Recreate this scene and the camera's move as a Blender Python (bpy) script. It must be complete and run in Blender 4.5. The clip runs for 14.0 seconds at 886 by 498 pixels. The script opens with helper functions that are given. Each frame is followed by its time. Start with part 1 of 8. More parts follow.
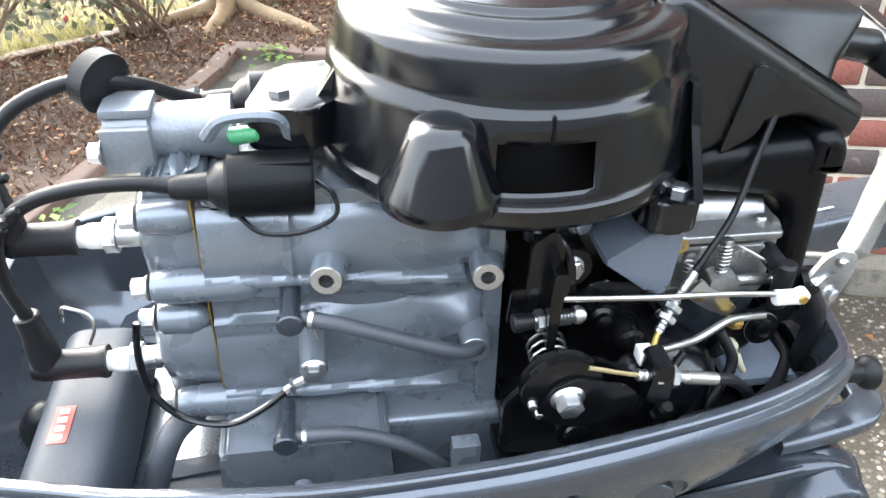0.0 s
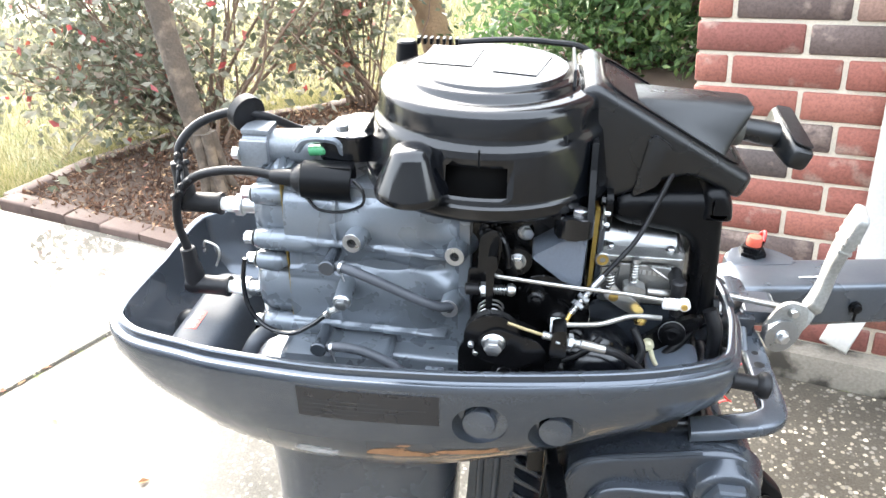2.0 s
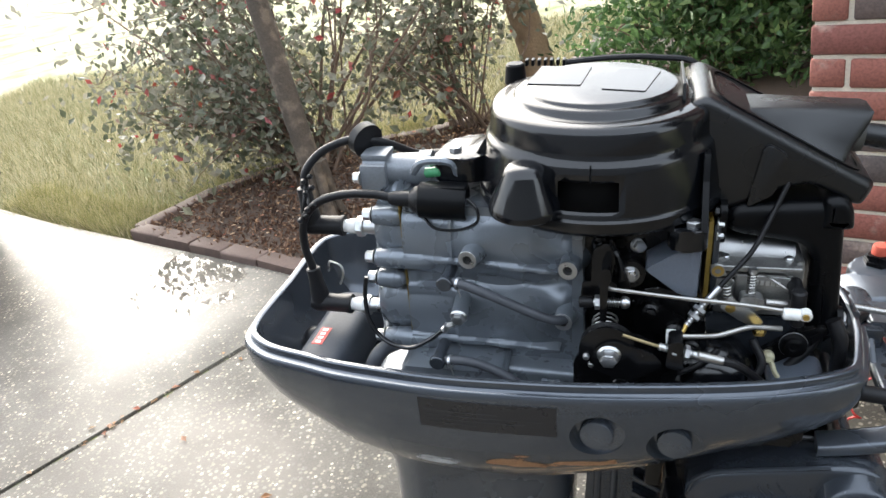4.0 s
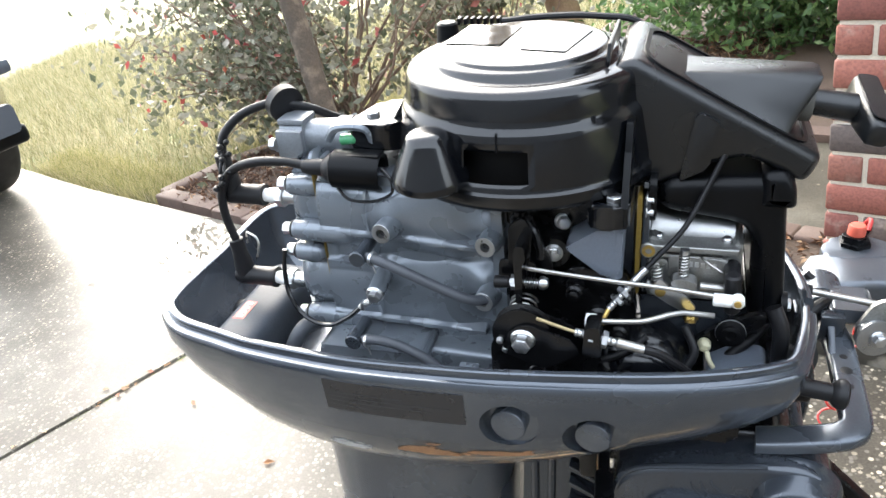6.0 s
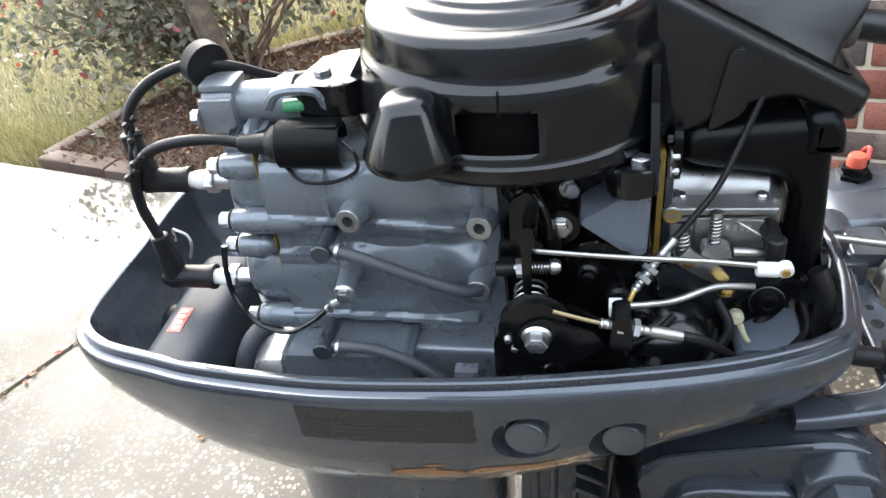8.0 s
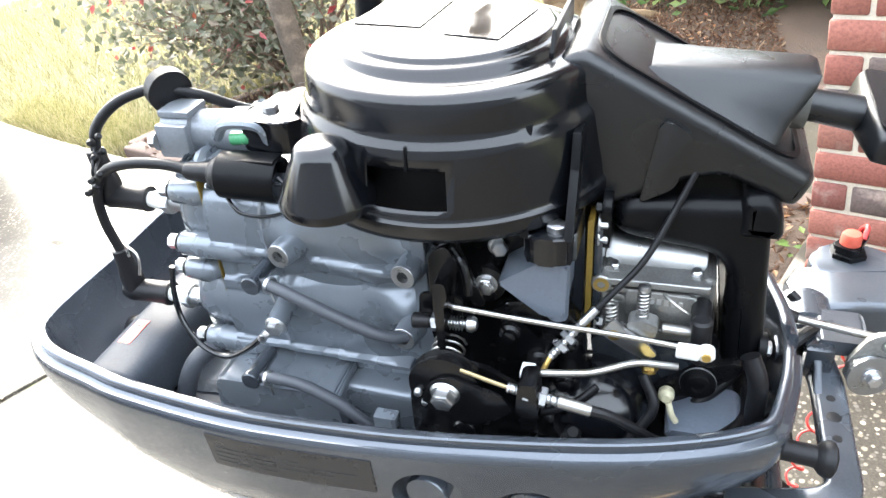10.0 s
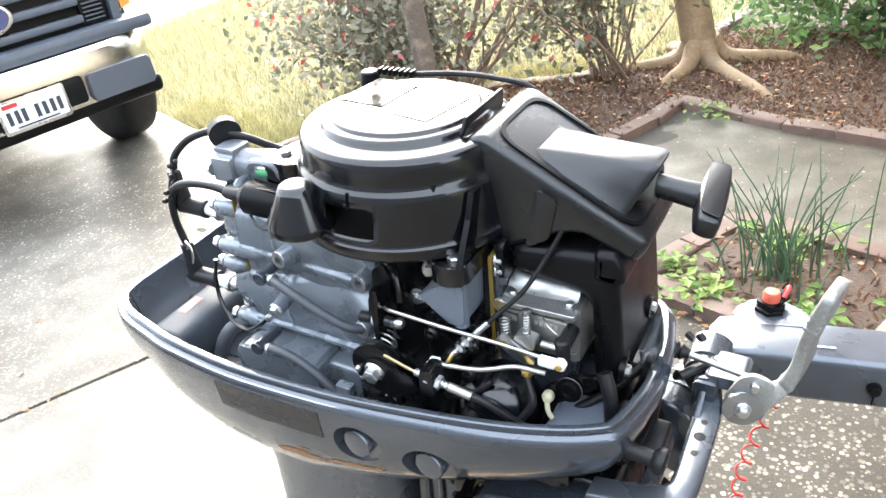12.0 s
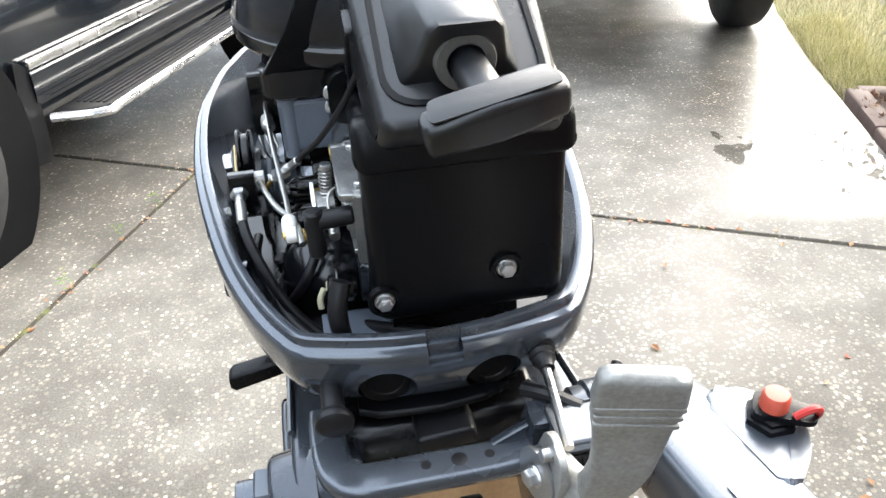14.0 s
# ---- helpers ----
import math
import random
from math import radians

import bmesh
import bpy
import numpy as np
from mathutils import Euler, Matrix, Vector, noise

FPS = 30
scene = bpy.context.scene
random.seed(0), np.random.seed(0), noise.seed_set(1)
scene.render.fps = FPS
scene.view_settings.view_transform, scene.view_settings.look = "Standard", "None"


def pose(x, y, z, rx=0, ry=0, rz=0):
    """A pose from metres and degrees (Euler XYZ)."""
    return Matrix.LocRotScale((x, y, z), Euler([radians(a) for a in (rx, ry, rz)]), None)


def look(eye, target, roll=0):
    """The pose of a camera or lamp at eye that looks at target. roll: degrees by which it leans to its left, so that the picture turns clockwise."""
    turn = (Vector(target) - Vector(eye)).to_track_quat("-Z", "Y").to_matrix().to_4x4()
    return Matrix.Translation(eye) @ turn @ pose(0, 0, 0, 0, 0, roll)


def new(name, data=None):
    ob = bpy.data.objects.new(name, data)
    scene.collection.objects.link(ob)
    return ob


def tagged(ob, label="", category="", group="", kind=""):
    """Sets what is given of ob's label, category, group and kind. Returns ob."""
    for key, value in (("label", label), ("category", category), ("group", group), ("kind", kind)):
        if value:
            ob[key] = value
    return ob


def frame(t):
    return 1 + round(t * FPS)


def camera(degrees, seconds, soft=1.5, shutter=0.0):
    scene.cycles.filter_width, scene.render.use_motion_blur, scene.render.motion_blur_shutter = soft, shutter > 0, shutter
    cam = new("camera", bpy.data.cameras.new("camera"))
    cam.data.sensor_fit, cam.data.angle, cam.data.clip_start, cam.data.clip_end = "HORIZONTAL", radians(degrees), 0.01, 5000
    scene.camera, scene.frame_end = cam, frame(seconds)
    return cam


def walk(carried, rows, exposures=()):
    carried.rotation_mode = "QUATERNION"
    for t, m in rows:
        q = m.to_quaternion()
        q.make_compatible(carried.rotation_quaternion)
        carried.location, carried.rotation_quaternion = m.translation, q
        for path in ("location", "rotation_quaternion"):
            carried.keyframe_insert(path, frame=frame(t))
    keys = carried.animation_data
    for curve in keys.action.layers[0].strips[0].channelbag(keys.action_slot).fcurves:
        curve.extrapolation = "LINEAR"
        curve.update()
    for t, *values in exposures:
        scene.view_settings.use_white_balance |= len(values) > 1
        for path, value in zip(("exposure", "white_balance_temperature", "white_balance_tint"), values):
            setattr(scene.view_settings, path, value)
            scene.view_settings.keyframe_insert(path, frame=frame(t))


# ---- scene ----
cam = camera(59.6, 14.0)
PATH = [
    (0, (0.0451, -0.4672, 1.4110), (0.1112, 0.1341, 0.9676), -4.60),
    (0.5, (0.1483, -0.5241, 1.4106), (0.0500, 0.0972, 1.0021), -6.23),
    (1, (0.2011, -0.5395, 1.4110), (0.0090, 0.0621, 1.0065), -11.52),
    (1.5, (0.1831, -0.6151, 1.4363), (0.0445, 0.0116, 1.0483), -7.99),
    (2, (0.1780, -0.6714, 1.4595), (0.0619, -0.0245, 1.0982), -5.74),
    (2.5, (0.2013, -0.6848, 1.4613), (0.0676, -0.0370, 1.1077), -8.21),
    (3, (0.1948, -0.6733, 1.4701), (0.0227, -0.0213, 1.1417), -8.41),
    (3.5, (0.1803, -0.6803, 1.4692), (-0.0301, -0.0349, 1.1503), -10.58),
    (4, (0.1748, -0.6923, 1.4667), (-0.0388, -0.0538, 1.1362), -10.86),
    (6.5, (0.2608, -0.5996, 1.4275), (0.0054, 0.0045, 1.0637), -11.94),
    (7, (0.2241, -0.5664, 1.4230), (-0.0271, 0.0228, 1.0326), -12.99),
    (7.5, (0.1737, -0.5533, 1.4229), (0.0045, 0.0418, 0.9988), -13.40),
    (10, (0.2611, -0.5135, 1.4212), (0.0218, 0.0777, 1.0266), -10.94),
    (10.5, (0.2910, -0.5227, 1.3788), (-0.0067, 0.0124, 0.9456), -11.72),
    (11, (0.3067, -0.5308, 1.3965), (0.0258, 0.0104, 0.9599), -11.77),
    (11.5, (0.3463, -0.5951, 1.4451), (0.1148, -0.0231, 1.0188), -6.57),
    (12, (0.4454, -0.5813, 1.4826), (0.0849, -0.0305, 1.1232), -10.68),
    (12.5, (0.6236, -0.5201, 1.4813), (0.1585, -0.0562, 1.1194), -10.56),
    (13, (0.6466, -0.3968, 1.4406), (0.1367, -0.0119, 1.0477), -5.47),
    (13.5, (0.6329, -0.2733, 1.3710), (0.0664, 0.0321, 0.9859), -1.61),
    (14, (0.6503, -0.1660, 1.3417), (0.0107, -0.0540, 0.9663), -3.06),
]
walk(cam, [(t, look(eye, target, roll)) for t, eye, target, roll in PATH],
     exposures=[(0, 2.65), (0.6, 2.9), (2, 2.75), (3.2, 2.5), (4, 1.5), (6.5, 2.15), (7.5, 1.85), (9.6, 2.5), (10.4, 2.8), (12, 2.6), (13, 2.35), (14, 2.1)])

# ---- daylight: a bright overcast sky ----
world = bpy.data.worlds.new("overcast_sky")
scene.world = world
world.use_nodes = True
wn = world.node_tree.nodes
wl = world.node_tree.links
sky = wn.new("ShaderNodeTexSky")
sky.sky_type = "NISHITA"
sky.sun_disc = False
sky.sun_elevation = radians(32)
sky.sun_rotation = radians(-36)
sky.air_density = 1.4
sky.dust_density = 5.0
sky_hsv = wn.new("ShaderNodeHueSaturation")
sky_hsv.inputs["Saturation"].default_value = 0.65
wl.new(sky.outputs["Color"], sky_hsv.inputs["Color"])
# an even veil of high cloud over the whole sky
veil = wn.new("ShaderNodeMix")
veil.data_type = "RGBA"
veil.inputs["Factor"].default_value = 0.5
wl.new(sky_hsv.outputs["Color"], veil.inputs["A"])
veil.inputs["B"].default_value = (8.2, 9.1, 10.3, 1)
wl.new(veil.outputs["Result"], wn["Background"].inputs["Color"])
wn["Background"].inputs["Strength"].default_value = 0.15

sun_data = bpy.data.lights.new("sun", "SUN")
sun_data.energy = 1.75
sun_data.angle = radians(60)
sun_data.color = (1.0, 0.945, 0.86)
sun = new("sun", sun_data)
sun.matrix_world = look((-2.2, 3.0, 2.5), (0, 0, 0))

# ---- materials ----
MATS = {}


def mat(name, base, rough=0.5, metal=0.0, amp=0.12, big=3.0, fine=120.0, bump=0.15, stain=None, stain_at=(0.62, 0.75), coat=0.0, depth=0.0006, spec=0.5):
    """A surface with two scales of variation in colour, gloss and relief, sized in metres."""
    if name in MATS:
        return MATS[name]
    m = bpy.data.materials.new(name)
    m.use_nodes = True
    n, l = m.node_tree.nodes, m.node_tree.links
    b = n["Principled BSDF"]
    tc = n.new("ShaderNodeTexCoord")
    n1 = n.new("ShaderNodeTexNoise")
    n1.inputs["Scale"].default_value, n1.inputs["Detail"].default_value = big, 4
    n2 = n.new("ShaderNodeTexNoise")
    n2.inputs["Scale"].default_value, n2.inputs["Detail"].default_value = fine, 3
    for k in (n1, n2):
        l.new(tc.outputs["Object"], k.inputs["Vector"])
    add = n.new("ShaderNodeMath")
    add.operation = "ADD"
    l.new(n1.outputs["Fac"], add.inputs[0])
    l.new(n2.outputs["Fac"], add.inputs[1])
    mr = n.new("ShaderNodeMapRange")
    mr.inputs["From Min"].default_value, mr.inputs["From Max"].default_value = 0.6, 1.4
    mr.inputs["To Min"].default_value, mr.inputs["To Max"].default_value = 1 - amp, 1 + amp
    l.new(add.outputs[0], mr.inputs["Value"])
    hsv = n.new("ShaderNodeHueSaturation")
    hsv.inputs["Color"].default_value = (*base, 1)
    l.new(mr.outputs["Result"], hsv.inputs["Value"])
    colour = hsv.outputs["Color"]
    if stain:
        n3 = n.new("ShaderNodeTexNoise")
        n3.inputs["Scale"].default_value, n3.inputs["Detail"].default_value = big * 1.7, 6
        l.new(tc.outputs["Object"], n3.inputs["Vector"])
        r3 = n.new("ShaderNodeMapRange")
        r3.inputs["From Min"].default_value, r3.inputs["From Max"].default_value = stain_at
        l.new(n3.outputs["Fac"], r3.inputs["Value"])
        mix = n.new("ShaderNodeMix")
        mix.data_type = "RGBA"
        l.new(r3.outputs["Result"], mix.inputs["Factor"])
        l.new(colour, mix.inputs["A"])
        mix.inputs["B"].default_value = (*stain, 1)
        colour = mix.outputs["Result"]
    l.new(colour, b.inputs["Base Color"])
    rr = n.new("ShaderNodeMapRange")
    rr.inputs["From Min"].default_value, rr.inputs["From Max"].default_value = 0.3, 0.7
    rr.inputs["To Min"].default_value, rr.inputs["To Max"].default_value = max(0.02, rough - 0.08), min(1, rough + 0.08)
    l.new(n1.outputs["Fac"], rr.inputs["Value"])
    l.new(rr.outputs["Result"], b.inputs["Roughness"])
    b.inputs["Metallic"].default_value = metal
    b.inputs["Coat Weight"].default_value = coat
    b.inputs["Specular IOR Level"].default_value = spec
    bp = n.new("ShaderNodeBump")
    bp.inputs["Strength"].default_value, bp.inputs["Distance"].default_value = bump, depth
    l.new(n2.outputs["Fac"], bp.inputs["Height"])
    l.new(bp.outputs["Normal"], b.inputs["Normal"])
    MATS[name] = m
    return m


PAINT = mat("grey_marine_paint", (0.084, 0.096, 0.114), 0.28, 0.55, 0.14, 9, 500, 0.10, coat=0.4, stain=(0.105, 0.117, 0.134), stain_at=(0.5, 0.72))
PAINT_PAN = mat("grey_cowl_paint", (0.078, 0.090, 0.108), 0.24, 0.6, 0.14, 7, 600, 0.08, coat=0.6)
PAINT_BLOCK = mat("grey_engine_paint", (0.168, 0.189, 0.215), 0.29, 0.42, 0.06, 30, 420, 0.05, coat=0.3)
PAINT_DARK = mat("dark_grey_casting_paint", (0.046, 0.054, 0.066), 0.22, 0.5, 0.14, 12, 420, 0.12, coat=0.5)
BLACK_GLOSS = mat("black_gloss_plastic", (0.0028, 0.0033, 0.0046), 0.18, 0.0, 0.15, 12, 700, 0.02, spec=0.6)
BLACK_SATIN = mat("black_satin_plastic", (0.0028, 0.0031, 0.0038), 0.33, 0.0, 0.2, 15, 900, 0.2, spec=0.17)
BLACK_GRAIN = mat("black_grained_plastic", (0.0042, 0.0050, 0.0062), 0.29, 0.0, 0.2, 12, 1400, 0.25, spec=0.6)
RUBBER = mat("black_rubber", (0.008, 0.008, 0.0092), 0.42, 0.0, 0.25, 30, 700, 0.25, spec=0.3)
RUBBER_GREY = mat("grey_rubber_hose", (0.05, 0.055, 0.065), 0.5, 0.0, 0.2, 30, 600, 0.2)
BLACK_STEEL = mat("black_coated_steel", (0.004, 0.004, 0.0046), 0.24, 0.2, 0.3, 30, 400, 0.2)
ZINC = mat("zinc_plated_steel", (0.58, 0.585, 0.59), 0.33, 1.0, 0.12, 60, 900, 0.15)
STEEL = mat("bright_steel_rod", (0.44, 0.43, 0.41), 0.34, 1.0, 0.12, 60, 900, 0.1)
CAST = mat("bare_cast_aluminium", (0.34, 0.34, 0.33), 0.40, 0.85, 0.2, 40, 500, 0.4)
GALV = mat("dull_grey_cast_metal", (0.30, 0.30, 0.285), 0.48, 0.5, 0.28, 40, 300, 0.4)
BRASS = mat("yellow_brass", (0.55, 0.38, 0.12), 0.32, 0.9, 0.2, 60, 500, 0.2)
GASKET = mat("ochre_gasket", (0.20, 0.13, 0.022), 0.45, 0.0, 0.3, 60, 500, 0.3)
CERAMIC = mat("white_ceramic", (0.78, 0.77, 0.74), 0.25, 0.0, 0.05, 50, 500, 0.05)
WHITE_PL = mat("white_nylon", (0.75, 0.75, 0.73), 0.4, 0.0, 0.06, 50, 500, 0.1)
RED_PL = mat("red_plastic", (0.5, 0.035, 0.03), 0.4, 0.0, 0.1, 50, 500, 0.1)
GREEN_PL = mat("translucent_green_plastic", (0.06, 0.27, 0.12), 0.25, 0.0, 0.3, 60, 500, 0.1)
LABEL_DK = mat("dark_information_label", (0.018, 0.018, 0.02), 0.3, 0.0, 0.1, 40, 500, 0.03)
INK = mat("dull_grey_ink", (0.03, 0.03, 0.031), 0.4, 0.0, 0.05, 40, 500, 0.02)
LABEL_WH = mat("white_label", (0.7, 0.7, 0.68), 0.4, 0.0, 0.05, 40, 500, 0.02)
PINE = mat("pine_timber", (0.55, 0.36, 0.18), 0.6, 0.0, 0.2, 20, 200, 0.3)


DULL_GREY = mat("dull_grey_moulding", (0.040, 0.047, 0.058), 0.5, 0.0, 0.2, 12, 400, 0.15, spec=0.22)

# ---- mesh building ----
def shade(me, angle=35):
    me.polygons.foreach_set("use_smooth", [True] * len(me.polygons))
    me.set_sharp_from_angle(angle=radians(angle))


def part(name, bm, material, parent=None, label="", angle=35):
    """Links a bmesh as one mesh object under a thing or under a part."""
    bmesh.ops.recalc_face_normals(bm, faces=bm.faces)
    me = bpy.data.meshes.new(name)
    bm.to_mesh(me)
    bm.free()
    shade(me, angle)
    me.materials.append(material)
    ob = new(name, me)
    ob.parent = parent
    if label:
        tagged(ob, label)
    return ob


def empty(name, m=None):
    ob = new(name)
    ob.empty_display_size = 0.05
    if m is not None:
        ob.matrix_world = m
    return ob


def basis(axis):
    a = Vector(axis).normalized()
    s = Vector((0, 0, 1)) if abs(a.z) < 0.9 else Vector((1, 0, 0))
    u = s.cross(a).normalized()
    return a, u, a.cross(u)


def rings(bm, loops, close=True, cap0=True, cap1=True):
    """Skins a row of loops of equally many points."""
    vs = [[bm.verts.new(p) for p in lp] for lp in loops]
    k = len(vs[0])
    for a, b in zip(vs, vs[1:]):
        for i in range(k if close else k - 1):
            j = (i + 1) % k
            bm.faces.new((a[i], a[j], b[j], b[i]))
    if cap0:
        bm.faces.new(vs[0][::-1])
    if cap1:
        bm.faces.new(vs[-1])
    return vs


def lathe(bm, origin, axis, profile, seg=24, cap0=True, cap1=True, phase=0.0):
    """profile: (distance along the axis, radius)."""
    a, u, v = basis(axis)
    o = Vector(origin)
    loops = []
    for d, r in profile:
        loops.append([o + a * d + (u * math.cos(phase + 2 * math.pi * i / seg) + v * math.sin(phase + 2 * math.pi * i / seg)) * r for i in range(seg)])
    return rings(bm, loops, True, cap0, cap1)


def cyl(bm, p0, p1, r0, r1=None, seg=20, bev=0.0):
    r1 = r0 if r1 is None else r1
    p0, p1 = Vector(p0), Vector(p1)
    h = (p1 - p0).length
    if bev:
        prof = [(0, r0 - bev), (bev, r0), (h - bev, r1), (h, r1 - bev)]
    else:
        prof = [(0, r0), (h, r1)]
    lathe(bm, p0, p1 - p0, prof, seg)


def hexa(bm, p0, p1, r, bev=0.0008):
    p0, p1 = Vector(p0), Vector(p1)
    h = (p1 - p0).length
    lathe(bm, p0, p1 - p0, [(0, r), (h - bev, r), (h, r - bev * 1.5)], 6)


def smooth_path(pts, sub=6):
    pts = [Vector(p) for p in pts]
    if len(pts) < 3:
        return pts
    out = []
    ext = [pts[0] * 2 - pts[1]] + pts + [pts[-1] * 2 - pts[-2]]
    for i in range(1, len(ext) - 2):
        p0, p1, p2, p3 = ext[i - 1:i + 3]
        for k in range(sub):
            t = k / sub
            out.append(0.5 * (2 * p1 + (p2 - p0) * t + (2 * p0 - 5 * p1 + 4 * p2 - p3) * t * t + (3 * p1 - p0 - 3 * p2 + p3) * t ** 3))
    out.append(pts[-1])
    return out


def tube(bm, pts, r, seg=10, sub=6, radii=None, raw=False):
    path = [Vector(p) for p in pts] if raw else smooth_path(pts, sub)
    n = len(path)
    loops = []
    u = None
    for i, p in enumerate(path):
        d = (path[min(i + 1, n - 1)] - path[max(i - 1, 0)]).normalized()
        if u is None:
            u = basis(d)[1]
        u = (u - d * u.dot(d)).normalized()
        v = d.cross(u)
        rr = r if radii is None else np.interp(i / (n - 1), [k / (len(radii) - 1) for k in range(len(radii))], radii)
        loops.append([p + (u * math.cos(2 * math.pi * k / seg) + v * math.sin(2 * math.pi * k / seg)) * rr for k in range(seg)])
    rings(bm, loops)


def spring(bm, p0, p1, r, wire, turns, seg=6):
    p0, p1 = Vector(p0), Vector(p1)
    a, u, v = basis(p1 - p0)
    h = (p1 - p0).length
    n = int(turns * 12)
    tube(bm, [p0 + a * (h * i / n) + (u * math.cos(2 * math.pi * i / 12) + v * math.sin(2 * math.pi * i / 12)) * r for i in range(n + 1)], wire, seg, raw=True)


def box(bm, c, s, bev=0.0, seg=2, m=None):
    g = bmesh.ops.create_cube(bm, size=1.0)
    vs = g["verts"]
    for v in vs:
        v.co = Vector((v.co.x * s[0], v.co.y * s[1], v.co.z * s[2]))
        if m is not None:
            v.co = m @ v.co
        v.co += Vector(c)
    if bev:
        es = list({e for v in vs for e in v.link_edges})
        bmesh.ops.bevel(bm, geom=es, offset=bev, segments=seg, affect="EDGES", profile=0.6)


def prism(bm, poly, d0, d1, plane="xz", bev=0.0, seg=2):
    """A flat outline pushed out along the third axis from d0 to d1."""
    def at(p, d):
        return {"xz": (p[0], d, p[1]), "xy": (p[0], p[1], d), "yz": (d, p[0], p[1])}[plane]
    vs = rings(bm, [[at(p, d0) for p in poly], [at(p, d1) for p in poly]])
    if bev:
        es = list({e for lp in vs for v in lp for e in v.link_edges})
        bmesh.ops.bevel(bm, geom=es, offset=bev, segments=seg, affect="EDGES", profile=0.6)


def rounded(poly, r, k=4):
    """An outline with its corners rounded."""
    out = []
    n = len(poly)
    for i in range(n):
        p, a, b = Vector(poly[i]), Vector(poly[i - 1]), Vector(poly[(i + 1) % n])
        ra = min(r, (a - p).length * 0.45)
        rb = min(r, (b - p).length * 0.45)
        s, e = p + (a - p).normalized() * ra, p + (b - p).normalized() * rb
        for j in range(k + 1):
            t = j / k
            out.append(tuple((1 - t) ** 2 * s + 2 * t * (1 - t) * p + t * t * e))
    return out


def soft_prism(bm, poly, d0, d1, plane="xz", r=0.01, k=5):
    """A flat outline pushed out along the third axis, its rims rounded."""
    n = len(poly)
    area = sum(poly[i - 1][0] * poly[i][1] - poly[i][0] * poly[i - 1][1] for i in range(n))
    if area < 0:
        poly = poly[::-1]

    def at(p, d):
        return {"xz": (p[0], d, p[1]), "xy": (p[0], p[1], d), "yz": (d, p[0], p[1])}[plane]

    def shrunk(d):
        out = []
        for i in range(n):
            t = (Vector(poly[(i + 1) % n]) - Vector(poly[i - 1])).normalized()
            out.append(Vector(poly[i]) + Vector((-t.y, t.x)) * d)
        return out
    loops = []
    steps = [(r * (1 - math.sin(a)), r * (1 - math.cos(a))) for a in [math.pi / 2 * i / k for i in range(k + 1)]]
    for ins, dep in steps:
        loops.append([at(p, d0 + dep) for p in shrunk(ins)])
    for ins, dep in steps[::-1]:
        loops.append([at(p, d1 - dep) for p in shrunk(ins)])
    rings(bm, loops)


def rounded_rect(w, h, r, k=4):
    return rounded([(-w / 2, -h / 2), (w / 2, -h / 2), (w / 2, h / 2), (-w / 2, h / 2)], r, k)


def bolt(name, head, axis, size, parent, length=0.004, label="", material=None):
    """A flanged hex bolt whose head ends at a point."""
    a = Vector(axis).normalized()
    p = Vector(head)
    bm = bmesh.new()
    cyl(bm, p - a * length - a * size * 0.25, p - a * length, size * 1.35, size * 1.15, 20)
    hexa(bm, p - a * length, p, size)
    lathe(bm, p - a * 0.0001, a, [(0, size * 0.55), (0.0003, size * 0.5)], 12)
    return part(name, bm, material or ZINC, parent, label)

from mathutils.bvhtree import BVHTree

# ---- the outboard motor, in its own frame: x to its front, y to starboard, z up, the pan's rim at z = 0 ----
MOTOR = pose(0.0750, -0.1100, 1.1075, 0, 5.5, 0) @ Matrix.Diagonal((0.75, 0.75, 0.75, 1))   # drawn a third over its true size
motor = empty("outboard_motor", MOTOR)
tagged(motor, "dark grey outboard motor, top cowl off, clamped to a stand", "outboard motor")

# plan of the bottom pan: stations from rear to front with half widths
PLAN = [(-0.348, 0.0), (-0.350, 0.06), (-0.349, 0.097), (-0.340, 0.124), (-0.307, 0.148), (-0.25, 0.166), (-0.20, 0.179), (-0.10, 0.1915), (0.0, 0.190), (0.07, 0.183),
        (0.15, 0.169), (0.21, 0.154), (0.26, 0.135), (0.292, 0.117), (0.306, 0.104), (0.314, 0.080), (0.322, 0.04), (0.325, 0.0)]


def sheer(x):
    """How far the rim rises towards the middle of the pan."""
    return 0.009 + 0.011 * max(0.0, 1 - (x / 0.31) ** 2)



def plan_loop(k=4):
    half = smooth_path([(x, -w, 0) for x, w in PLAN], k)
    return [(p.x, p.y) for p in half] + [(p.x, -p.y) for p in half[-2:0:-1]]


RIM = plan_loop()


def inset(loop, d):
    out = []
    n = len(loop)
    for i in range(n):
        a, b = Vector(loop[i - 1]), Vector(loop[(i + 1) % n])
        t = (b - a).normalized()
        nrm = Vector((-t.y, t.x))
        out.append(Vector(loop[i]) + nrm * d)
    return out


def pan_depth(x):
    return float(np.interp(x, [-0.36, -0.3, -0.23, -0.15, -0.02, 0.087, 0.18, 0.285, 0.33], [0.05, 0.085, 0.115, 0.130, 0.134, 0.115, 0.09, 0.075, 0.078]))


